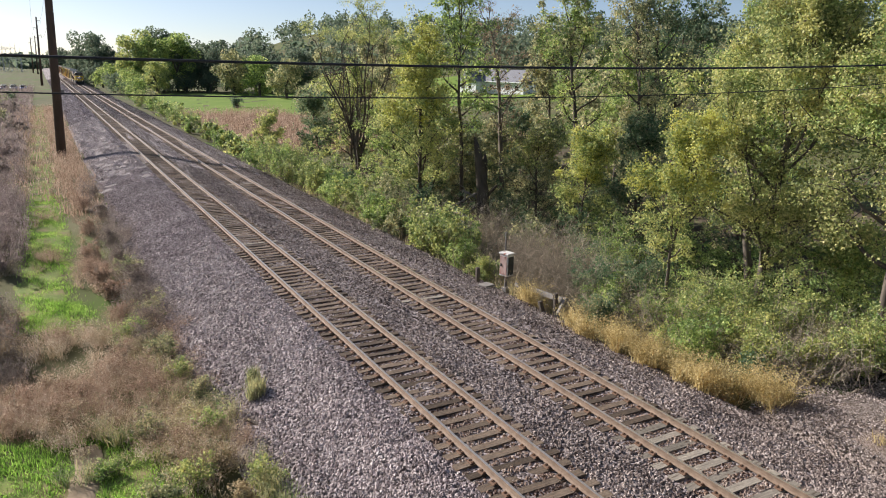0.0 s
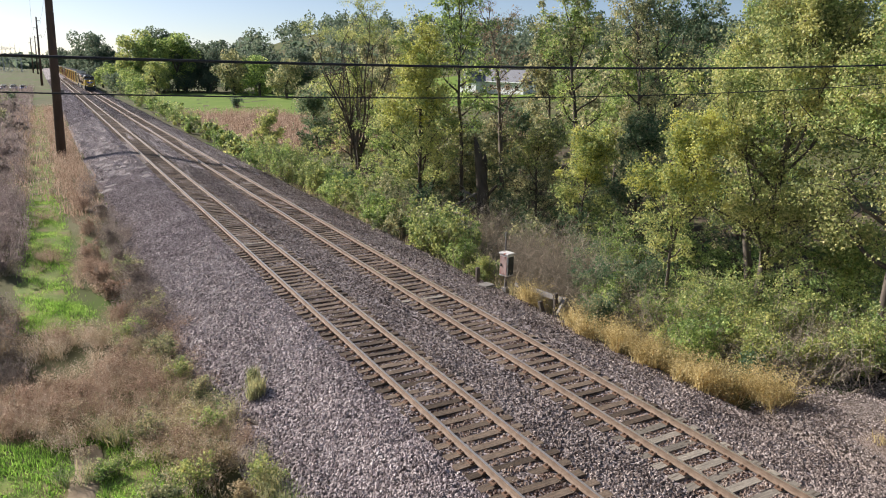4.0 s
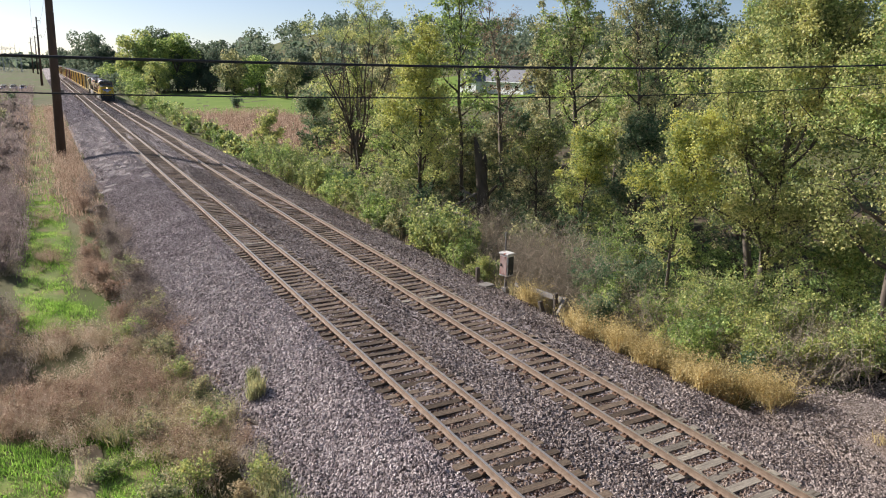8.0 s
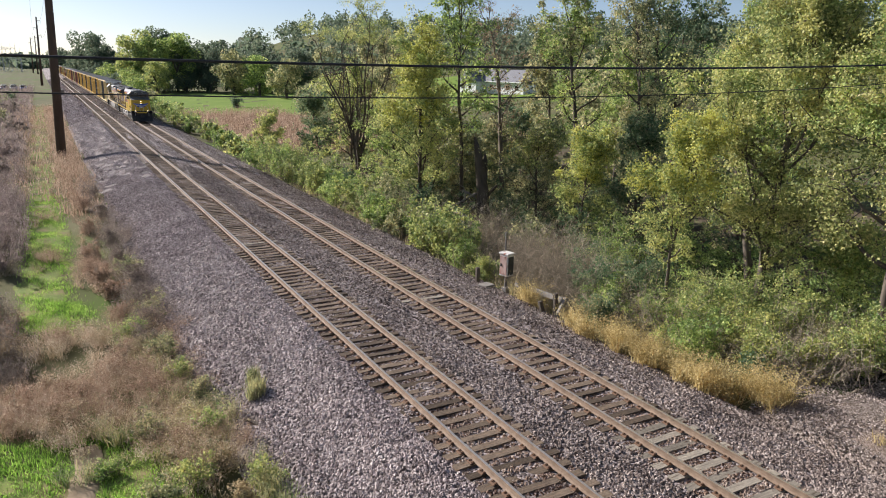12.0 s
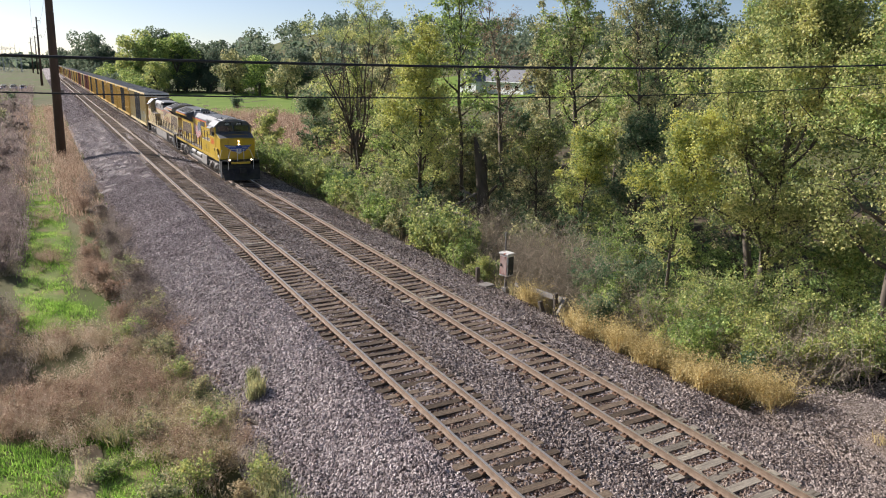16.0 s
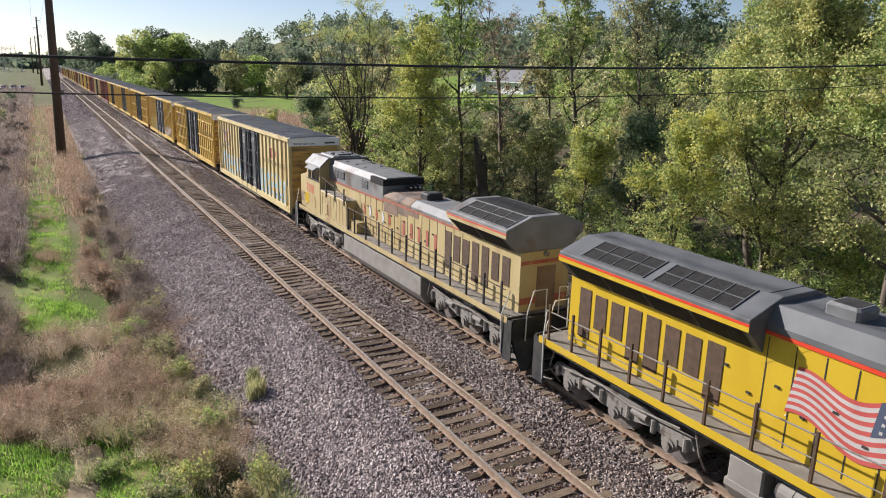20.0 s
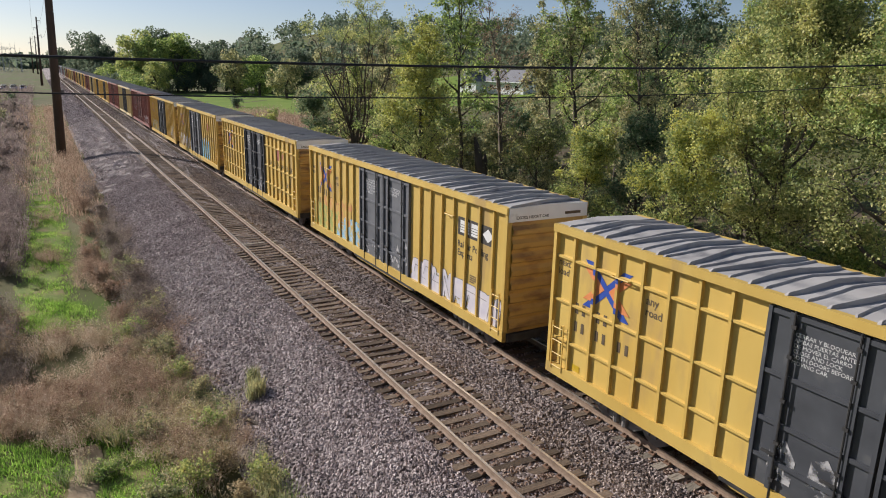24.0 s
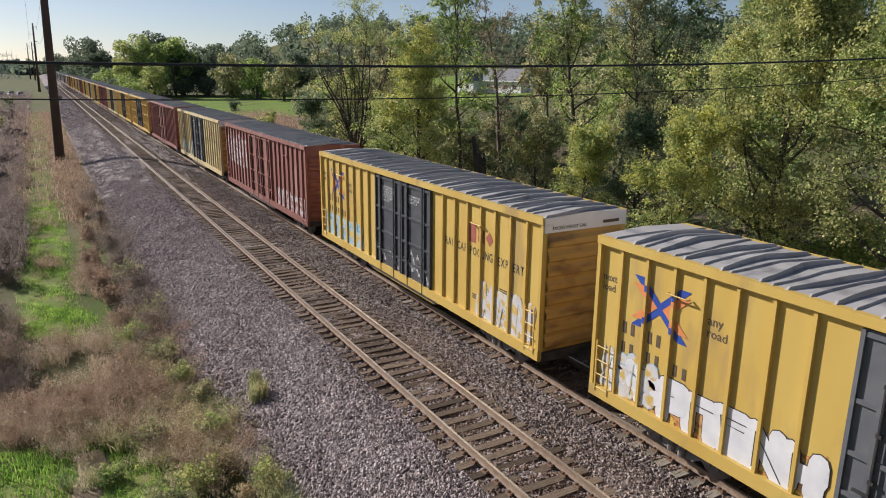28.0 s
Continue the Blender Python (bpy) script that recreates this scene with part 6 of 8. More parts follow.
def tree(name, x, y, h, spread, leaf, seed, leaves=9000, size=0.14, puff=0.45, trunk_r=0.16, label="", category="tree", dz=0.0, second=None, share=0.3, bark=None, crest=0, per=60, vase=False, **kw):
    t = thing(name, label, category, pose(x, y, float(lie(x, y)) - 0.15 + dz, 0, 0, (seed * 47) % 360), group="trackside woods")
    segs, tips, rg = (grow_vase if vase else grow)(seed, h, spread, trunk_r, **kw)
    part("trunk", limbs_mesh("trunk", segs, bark or M_BARK), M_BARK, t, "grey-brown trunk and limbs")
    n2 = int(leaves * share) if second else 0
    pts, out = sprays(tips, leaves - n2, puff, rg, per)
    part("crown", leaf_mesh("crown", pts, size, leaf, rg, out=out), leaf, t)
    n2 = n2 or crest
    if n2:
        hi = tips[tips[:, 2] - (0.15 * np.hypot(tips[:, 0], tips[:, 1]) if crest else 0) > np.quantile(tips[:, 2], 0.86 if crest else 0.4)]
        hi = hi if len(hi) > 20 else tips[np.argsort(tips[:, 2])[-60:]]
        pts, out = sprays(hi, n2, puff, rg, per)
        part("crown_top", leaf_mesh("crown_top", pts, size, second, rg, out=out), second, t, "paler outer leaves")
    return t


def shrub(name, x, y, h, w, leaf, seed, leaves=2600, size=0.10, stems=14, label="", category="bush", twigs=True):
    t = thing(name, label, category, pose(x, y, float(lie(x, y)) - 0.1, 0, 0, (seed * 83) % 360), group="trackside bushes")
    rg = np.random.default_rng(seed)
    segs, tips = [], []
    for i in range(stems):
        a, lean = rg.uniform(0, 6.28), rg.uniform(0.05, 0.75) * w / h
        pts, d = bent(rg, (rg.normal() * 0.12 * w, rg.normal() * 0.12 * w, 0), (math.cos(a) * lean, math.sin(a) * lean, 1), h * rg.uniform(0.6, 1.05), 0.03, 6, 0.02, 0.16, segs)
        for q in pts[2:]:
            for _ in range(2):
                sp, _ = bent(rg, q, d + rg.normal(size=3) * 0.9, h * rg.uniform(0.12, 0.28), 0.010, 2, 0.02, 0.3, segs)
                tips += [sp[1], sp[2]]
    part("branchwork", limbs_mesh("branchwork", segs, M_TWIG, 3), M_TWIG, t)
    pts, out = sprays(np.array(tips), leaves, 0.13 + 0.055 * h, rg, 70)
    part("foliage", leaf_mesh("foliage", pts, size, leaf, rg, out=out), leaf, t)
    return t


def brush(name, x, y, h, w, seed, stems=90, label="", mat=None):
    """A tangle of bare stalks."""
    t = thing(name, label, "brush", pose(x, y, float(lie(x, y)) - 0.1), group="trackside bushes")
    rg = np.random.default_rng(seed)
    segs = []
    for i in range(stems):
        a, lean = rg.uniform(0, 6.28), rg.uniform(0.0, 0.9)
        pts, d = bent(rg, (rg.normal() * 0.4 * w, rg.normal() * 0.4 * w, 0), (math.cos(a) * lean, math.sin(a) * lean, 1), h * rg.uniform(0.5, 1.1), 0.017, 5, -0.05, 0.2, segs)
        for q in pts[2:]:
            bent(rg, q, d + rg.normal(size=3) * 0.8, h * rg.uniform(0.1, 0.3), 0.010, 2, 0.0, 0.3, segs)
    part("branchwork", limbs_mesh("branchwork", segs, mat or M_TWIG, 3), M_TWIG, t)
    return t


def blades(name, pts, h, width, mat, seed, label, category="grass", lean=0.35, heads=0.0, tuft=0.014, clump=0):
    """Bent tapering blades standing on the points; with heads, seed tufts at their tips."""
    rg = np.random.default_rng(seed)
    n = len(pts)
    hh = (h * rg.uniform(0.45, 1.2, n))[:, None]
    if clump:
        # tufts: blades spread from shared roots, each tuft with a height of its own
        root = (np.arange(n) // clump) * clump
        pts = pts[root] + rg.normal(size=(n, 3)) * np.array([0.11, 0.11, 0.0])
        hh = hh * rg.uniform(0.55, 1.35, n)[root][:, None]
    a = rg.uniform(0, 6.28, n)
    side = np.stack([np.cos(a), np.sin(a), np.zeros(n)], -1) * width * rg.uniform(0.6, 1.3, n)[:, None]
    b = rg.uniform(0, 6.28, n)
    off = np.stack([np.cos(b), np.sin(b), np.zeros(n)], -1) * lean * rg.uniform(0.1, 1.2, n)[:, None] * hh
    z = np.array([0, 0, 1.0])
    mid, tip = pts + off * 0.35 + z * hh * 0.55, pts + off + z * hh * 0.95
    v = np.stack([pts - side, pts + side, mid + side * 0.7, mid - side * 0.7, tip], 1)
    q = np.array([(0, 1, 2), (0, 2, 3), (3, 2, 4)])
    v, f = v.reshape(-1, 3), (q[None] + 5 * np.arange(n)[:, None, None]).reshape(-1, 3)
    if heads:
        k = max(1, int(heads))
        c = np.repeat(tip, k, 0) + rg.normal(size=(n * k, 3)) * np.array([0.08, 0.08, 0.12]) * h
        d1, d2 = unit(rg.normal(size=(n * k, 3))) * tuft, unit(rg.normal(size=(n * k, 3))) * tuft
        hv = np.stack([c - d1, c + d2, c + d1], 1).reshape(-1, 3)
        hf = np.arange(3 * n * k).reshape(-1, 3) + len(v)
        v, f = np.concatenate([v, hv]), np.concatenate([f, hf])
    return tagged(part(name, raw_mesh(name, v, f, mat), mat), label, category, kind="stuff")


rng = np.random.default_rng(11)


def patch(n, cx, cy, rx, ry, height=lie, skew=0.0):
    """Points thrown over an uneven oval."""
    a, r = rng.uniform(0, 6.28, n), np.sqrt(rng.random(n)) * (1 + 0.25 * rng.normal(size=n))
    x, y = cx + np.cos(a) * r * rx + skew * np.sin(a) * r * ry, cy + np.sin(a) * r * ry
    return np.stack([x, y, height(x, y) - 0.02], -1)


def strip(n, x0, x1, y0, y1, height=lie, power=1.0):
    x, y = rng.uniform(x0, x1, n) + rng.normal(size=n) * 0.22, y0 + (y1 - y0) * rng.random(n) ** power
    return np.stack([x, y, height(x, y) - 0.02], -1)


def top_of(x, y):
    return np.maximum(lie(x, y), np.where((np.asarray(x) > -5.6) & (np.asarray(x) < 9.8), rough_bed(x, y), -9))


# big trees on the right
tree("cottonwood", 17.3, 17.6, 14.6, 4.4, L_SILVER, 1, 74000, 0.078, 0.46, 0.24, "tall dense cottonwood with pale glinting leaves", limbs=24, low=0.20, subs=6, second=L_YGREEN, share=0.28)
tree("cottonwood", 15.2, 11.4, 12.5, 3.4, L_SILVER, 2, 46000, 0.072, 0.42, 0.22, "tall leafy tree with dense green crown", limbs=18, low=0.36, subs=6, second=L_GREEN, share=0.3)
tree("cottonwood", 22.4, 21.6, 15.2, 4.2, L_GREEN, 3, 40000, 0.095, 0.50, 0.24, "tall cottonwood with green and golden leaves", limbs=20, low=0.2, second=L_YGREEN, share=0.5)
tree("young_ash", 14.0, 19.6, 9.9, 2.3, L_YGREEN, 4, 24000, 0.068, 0.34, 0.11, "slender young tree turning yellow-green", limbs=20, low=0.38, subs=6, second=L_YELLOW, share=0.45)
tree("maple", 27.3, 42.0, 18.0, 4.2, L_GREEN, 5, 15000, 0.115, 0.46, 0.26, "tall open tree with green leaves and dark limbs", limbs=15, low=0.34, second=L_OLIVE, share=0.3, per=70)
tree("maple", 29.4, 37.0, 18.4, 3.8, L_DARK, 6, 9000, 0.11, 0.44, 0.24, "tall straight tree with dark limbs showing", limbs=14, low=0.42, per=60)
tree("maple", 27.6, 35.4, 17.4, 3.2, L_OLIVE, 36, 6500, 0.11, 0.42, 0.20, "tall thin tree beside a straight dark trunk", limbs=13, low=0.48, per=60)
tree("ash", 25.8, 50.0, 18.0, 3.8, L_TAN, 7, 3200, 0.095, 0.42, 0.24, "tall nearly bare tree with grey twigs", limbs=16, low=0.30, subs=7, bark=M_GREYBARK, per=30)
tree("ash", 19.4, 46.0, 18.8, 3.6, L_GREEN, 8, 10500, 0.115, 0.44, 0.24, "tall thin-crowned tree with forked dark limbs", limbs=15, low=0.40, per=60)
tree("maple", 15.2, 45.0, 13.4, 3.5, L_YGREEN, 9, 36000, 0.10, 0.48, 0.18, "bushy tree with yellow-green leaves", limbs=30, shape=0.45, low=0.08, second=L_YELLOW, share=0.28)
tree("dying_tree", 15.2, 57.5, 14.0, 7.2, L_TAN, 10, 1300, 0.075, 0.45, 0.38, "half-bare vase-shaped tree with a yellowing top", second=L_YGREEN, share=0.0, bark=M_BARK, crest=8000, vase=True, per=24)
tree("maple", 22.5, 62.0, 12.0, 4.2, L_OLIVE, 11, 11000, 0.15, 0.55, 0.2, "olive tree behind the half-bare one", limbs=16, low=0.10)
tree("maple", 19.0, 68.0, 10.5, 4.0, L_YGREEN, 37, 9000, 0.16, 0.55, 0.2, "yellow-green tree behind the half-bare one", limbs=16, low=0.08)
tree("box_elder", 13.4, 80.0, 5.2, 2.2, L_YGREEN, 12, 5000, 0.13, 0.36, 0.12, "small yellow-green tree by the line", limbs=13, low=0.12)
tree("box_elder", 19.2, 31.6, 7.4, 2.3, L_YGREEN, 13, 17000, 0.085, 0.36, 0.12, "small tree with yellowing leaves behind the brush", limbs=16, low=0.25, second=L_YELLOW, share=0.3)
tree("box_elder", 22.3, 40.0, 7.0, 2.6, L_OLIVE, 14, 12000, 0.10, 0.40, 0.12, "bushy olive tree in the thicket", limbs=15, low=0.18, second=L_YGREEN, share=0.3)
tree("box_elder", 18.4, 14.4, 4.6, 2.2, L_GREEN, 15, 12000, 0.075, 0.34, 0.09, "low leafy tree over the gravel apron", limbs=15, low=0.20, second=L_YGREEN, share=0.4)
tree("elm", 45.0, 48.0, 16.5, 5.4, L_DARK, 16, 13000, 0.19, 0.62, 0.28, "tall shaded tree in the wood", limbs=16, low=0.15)
tree("elm", 37.0, 48.0, 13.0, 4.6, L_GREEN, 17, 11000, 0.17, 0.60, 0.24, "leafy tree deep in the wood", limbs=15, low=0.12)
tree("elm", 29.6, 80.0, 13.6, 5.0, L_OLIVE, 18, 9000, 0.22, 0.66, 0.22, "olive tree at the wood's edge", limbs=15, low=0.1)
tree("elm", 29.5, 28.0, 12.4, 4.4, L_DARK, 19, 13000, 0.15, 0.55, 0.24, "dark leafy tree behind the cottonwoods", limbs=16, low=0.12)
tree("elm", 24.0, 14.6, 12.6, 4.4, L_DARK, 20, 11000, 0.15, 0.55, 0.24, "leafy tree behind the cottonwoods", limbs=16, low=0.14)
tree("elm", 20.0, 53.0, 8.4, 3.2, L_OLIVE, 21, 11000, 0.13, 0.48, 0.2, "olive tree in the thicket", limbs=15, low=0.06)
tree("elm", 17.0, 52.5, 7.6, 2.8, L_GREEN, 22, 11000, 0.12, 0.46, 0.18, "green tree in the thicket", limbs=15, low=0.06)
tree("elm", 40.0, 62.0, 14.6, 5.0, L_OLIVE, 23, 10000, 0.20, 0.62, 0.24, "olive tree deep in the wood", limbs=15, low=0.08)
tree("elm", 25.4, 33.6, 7.8, 2.8, L_DARK, 38, 12000, 0.11, 0.44, 0.18, "dark bushy tree below straight trunks", limbs=16, low=0.08)

for x, y, h, k in ((30.0, 57.0, 5.0, 24), (34.0, 60.0, 5.6, 25), (24.4, 55.0, 4.4, 26), (38.0, 66.0, 6.4, 27), (33.5, 42.0, 7.5, 28), (17.8, 75.0, 8.0, 29), (22.4, 84.0, 9.0, 31), (26.5, 72.0, 7.4, 32)):
    tree("box_elder", x, y, h, 3.0, L_DARK if k % 2 else L_OLIVE, k, 7500, 0.15, 0.5, 0.14, "low spreading tree at the back of the wood", limbs=14, low=0.06)

# low thicket and leaf litter under the trees
sheet("forest_floor", np.linspace(10.2, 62, 50), np.linspace(10.5, 78, 50), lambda X, Y: lie(X, Y) + 0.06 + 0.05 * np.sin(X * 1.7) * np.cos(Y * 1.3) - 0.5 * step(0.0, 1.5, 11.7 - X) - 0.5 * step(76, 78, Y) - 0.5 * step(60, 62, X), M_LITTER, "brown leaf litter on the floor of the wood", "ground")


def thicket(name, n, leaf, seed, label, x0, x1, y0, y1, h0, h1, k=240, size=0.085):
    """Low uneven mounds of leaves filling the ground under trees."""
    rg = np.random.default_rng(seed)
    P = []
    for _ in range(n):
        y = rg.uniform(y0, y1)
        x = x0 + (x1 - x0) * rg.random() + max(0.0, (y - 40) * 0.05)
        h, w = rg.uniform(h0, h1), rg.uniform(1.4, 2.6)
        d = unit(rg.normal(size=(k, 3)))
        d[:, 2] = np.abs(d[:, 2])
        lump = 1 + 0.35 * np.sin(d[:, :1] * 7 + d[:, 1:2] * 5 + rg.uniform(0, 6))
        tips = d[:: 24] * lump[:: 24] * rg.uniform(0.6, 1.0, (len(d[:: 24]), 1)) * np.array([w * 0.6, w * 0.6, h * 0.8])
        P.append(np.array([x, y, float(lie(x, y))]) + sprays(tips, k, 0.26, rg, 34)[0])
    P = np.concatenate(P)
    return tagged(part(name, leaf_mesh(name, P, size, leaf, rg, 1.3), leaf), label, "undergrowth", kind="stuff")


thicket("green_thicket", 120, L_GREEN, 61, "green leafy thicket under the cottonwoods", 14.6, 27, 11.5, 30, 1.4, 3.2, 300, 0.075)
thicket("olive_thicket", 110, L_OLIVE, 62, "olive thicket on the floor of the wood", 13.6, 34, 22, 62, 1.0, 2.8)
# darker leaf among the trunks: shade put into the colour
thicket("dark_thicket", 110, L_DARK, 63, "thicket among the trunks, its shade put into a dark leaf", 15.0, 36, 26, 62, 1.2, 3.6, 280, 0.1)
thicket("far_thicket", 90, L_OLIVE, 65, "tall thicket at the back of the wood", 17.0, 44, 46, 72, 2.5, 5.0, 260, 0.14)
# brighter leaf at the edge: sunlight put into the colour
thicket("bright_thicket", 90, L_YGREEN, 64, "sunlit yellow-green shoots at the wood's edge", 11.8, 18, 11.6, 20, 1.0, 3.2, 340, 0.055)

# snag with fallen limbs
sn = thing("tree_snag", "broken dead trunk standing among the bushes", "dead tree", pose(18.6, 41.6, float(lie(18.6, 41.6)), 0, -6, 0))
part("trunk", limbs_mesh("trunk", [((0, 0, 0), (0.05, 0, 2.4), 0.52, 0.44), ((0.05, 0, 2.4), (-0.1, 0, 4.6), 0.44, 0.34), ((-0.1, 0, 4.6), (-0.3, 0.05, 6.3), 0.34, 0.10), ((0.05, 0, 2.4), (0.45, 0.1, 4.4), 0.30, 0.20), ((0.45, 0.1, 4.4), (0.5, 0.1, 5.0), 0.20, 0.06), ((0, 0, 1.6), (1.2, -0.2, 2.6), 0.18, 0.08)], M_BARK, 9), M_BARK, sn, "jagged dark grey trunk")
rg = np.random.default_rng(77)
segs = []
for i in range(9):
    bent(rg, (rg.uniform(-3.0, -0.6), rg.uniform(-1, 1), rg.uniform(0.4, 3.2)), (rg.normal(), rg.normal() * 0.5, rg.uniform(-0.8, 0.5)), rg.uniform(1.8, 3.4), 0.09, 6, -0.05, 0.22, segs)
part("broken_limbs", limbs_mesh("broken_limbs", segs, M_SNAG), M_SNAG, sn, "pale tangled dead limbs")

# bushes along the far track, and thicket under the trees
NEAR = [(9.9, 27.5, 1.5, 1.2, L_YGREEN), (10.6, 31.0, 1.9, 1.5, L_YGREEN), (9.6, 33.5, 2.1, 1.5, L_YGREEN), (10.7, 36.0, 2.2, 1.7, L_GREEN), (9.8, 40.0, 2.0, 1.6, L_GREEN),
        (10.6, 44.0, 2.4, 1.8, L_OLIVE), (10.0, 48.5, 2.2, 1.6, L_GREEN), (11.5, 52.0, 2.6, 1.9, L_DARK), (10.6, 57.0, 3.2, 2.6, L_YGREEN), (11.4, 61.5, 3.4, 2.8, L_GREEN),
        (10.9, 66.5, 3.2, 2.8, L_YGREEN), (11.0, 77.0, 2.4, 2.0, L_GREEN), (11.2, 86.0, 2.6, 2.2, L_YGREEN), (11.4, 96.0, 2.6, 2.4, L_GREEN), (11.8, 108.0, 3.0, 2.6, L_OLIVE), (12.0, 122.0, 3.4, 3.0, L_YGREEN),
        (12.2, 138.0, 3.6, 3.2, L_GREEN), (12.6, 156.0, 4.0, 3.4, L_YGREEN), (13.0, 176.0, 4.4, 3.6, L_OLIVE), (13.0, 200.0, 4.4, 3.8, L_GREEN), (13.5, 226.0, 5.0, 4.0, L_GREEN), (14.0, 255.0, 6.0, 4.4, L_DARK),
        (10.9, 15.3, 2.1, 1.4, L_GREEN), (10.3, 19.6, 1.5, 1.1, L_DARK), (11.7, 21.0, 1.9, 1.3, L_GREEN), (12.6, 19.0, 2.4, 1.6, L_YGREEN), (12.2, 13.6, 1.9, 1.4, L_YGREEN), (13.2, 12.2, 1.7, 1.4, L_YGREEN), (11.3, 12.9, 1.5, 1.2, L_DARK), (14.2, 11.6, 1.6, 1.4, L_YGREEN), (17.8, 10.8, 2.0, 1.6, L_YGREEN), (13.6, 14.6, 2.3, 1.7, L_YGREEN), (16.2, 14.2, 2.4, 1.9, L_GREEN),
        (15.0, 12.8, 1.9, 1.5, L_OLIVE), (16.2, 11.6, 1.8, 1.5, L_GREEN), (13.0, 16.8, 2.3, 1.7, L_YGREEN), (15.0, 18.0, 2.6, 1.9, L_OLIVE), (15.8, 22.4, 3.0, 2.0, L_DARK), (15.4, 31.0, 2.4, 1.8, L_OLIVE),
        (13.0, 35.0, 1.7, 1.6, L_DARK), (14.6, 43.0, 3.0, 2.2, L_DARK), (13.6, 48.5, 3.2, 2.2, L_OLIVE), (18.2, 27.5, 3.2, 2.2, L_GREEN), (19.4, 31.0, 3.2, 2.2, L_DARK), (12.4, 55.0, 2.8, 2.0, L_YGREEN), (15.6, 16.7, 3.2, 1.9, L_YGREEN), (14.7, 17.4, 2.8, 1.7, L_GREEN), (14.5, 10.9, 2.4, 1.6, L_YGREEN), (15.2, 10.7, 2.2, 1.5, L_GREEN)]
NEAR += [(9.7, 29.6, 1.6, 1.3, L_GREEN), (9.9, 32.2, 2.9, 1.9, L_YGREEN), (10.9, 34.4, 2.8, 2.0, L_YGREEN), (9.8, 37.6, 2.2, 1.8, L_OLIVE), (11.4, 39.0, 2.8, 2.0, L_YGREEN), (10.0, 42.4, 2.3, 1.9, L_GREEN), (11.8, 43.0, 3.0, 2.2, L_OLIVE), (10.2, 46.4, 2.4, 2.0, L_YGREEN), (11.9, 47.6, 3.2, 2.2, L_GREEN),
         (10.2, 51.0, 2.4, 2.0, L_GREEN), (10.3, 54.4, 2.6, 2.2, L_YGREEN), (12.2, 58.5, 3.2, 2.6, L_GREEN), (9.9, 60.0, 2.8, 2.4, L_YGREEN), (9.9, 64.0, 3.4, 2.6, L_GREEN), (12.0, 65.0, 3.8, 2.8, L_YGREEN), (10.0, 68.5, 3.4, 2.8, L_YGREEN), (10.4, 72.5, 2.8, 2.4, L_GREEN), (12.6, 70.5, 3.4, 2.8, L_OLIVE), (10.6, 81.5, 2.4, 2.2, L_YGREEN), (10.8, 91.0, 2.4, 2.2, L_GREEN), (11.0, 101.0, 2.6, 2.4, L_YGREEN), (11.2, 114.0, 3.0, 2.6, L_GREEN), (11.4, 130.0, 3.4, 3.0, L_YGREEN), (11.6, 147.0, 3.6, 3.2, L_GREEN), (12.0, 166.0, 4.0, 3.4, L_GREEN), (12.2, 188.0, 4.2, 3.6, L_YGREEN)]
NEAR += [(14.4, 14.8, 3.4, 2.0, L_YGREEN), (13.4, 17.8, 3.2, 1.9, L_YGREEN), (12.0, 16.4, 2.4, 1.6, L_GREEN), (16.8, 10.2, 2.4, 1.9, L_YGREEN), (18.6, 11.6, 2.8, 2.0, L_GREEN), (12.3, 22.4, 3.2, 1.7, L_DARK)]
# bushes that stand in shade take the darker leaf colour for it
KINDS = {L_YGREEN: "yellow-green leafy bush by the track", L_GREEN: "green leafy bush by the track", L_OLIVE: "olive-brown bush thinning for autumn", L_DARK: "dark green bush with shade put into its leaf colour"}
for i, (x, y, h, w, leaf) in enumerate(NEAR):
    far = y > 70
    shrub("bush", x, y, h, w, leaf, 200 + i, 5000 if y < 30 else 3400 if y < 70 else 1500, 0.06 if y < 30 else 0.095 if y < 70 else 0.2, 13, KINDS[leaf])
for i, (x, y, h, w) in enumerate(((10.6, 24.6, 2.2, 1.5), (11.4, 26.6, 2.6, 1.7), (10.2, 22.6, 1.5, 1.2), (11.8, 23.0, 2.6, 1.6), (11.4, 29.0, 2.4, 1.6), (12.0, 12.7, 1.9, 1.1), (13.6, 11.6, 1.9, 1.2), (12.8, 25.2, 3.2, 1.8),
                                  (13.5, 40.5, 2.6, 1.8), (15.2, 35.4, 2.8, 1.8), (11.0, 47.0, 2.0, 1.5), (16.0, 12.8, 2.8, 1.4), (12.6, 28.0, 3.0, 1.8), (10.9, 32.5, 2.0, 1.5), (10.4, 20.2, 1.4, 1.0), (12.4, 15.8, 2.6, 1.3), (11.9, 18.2, 2.4, 1.3), (13.4, 24.0, 2.6, 1.8), (14.4, 25.6, 2.6, 1.8), (13.8, 28.6, 2.8, 1.8), (15.6, 32.0, 2.4, 1.8), (12.6, 12.2, 2.0, 1.0), (14.6, 13.4, 2.4, 1.2), (16.6, 12.6, 2.4, 1.3), (13.0, 26.4, 3.2, 1.8), (14.0, 30.0, 3.0, 1.9), (15.0, 28.0, 3.2, 1.9), (16.4, 37.0, 3.0, 2.0), (11.6, 20.4, 2.2, 1.2), (12.9, 12.8, 2.0, 1.2), (10.6, 37.0, 2.4, 1.4), (12.4, 45.0, 2.6, 1.8))):
    brush("dry_brush", x, y, h, w, 300 + i, 110 if y < 22 else 130, "tangle of bare tan-grey stems")

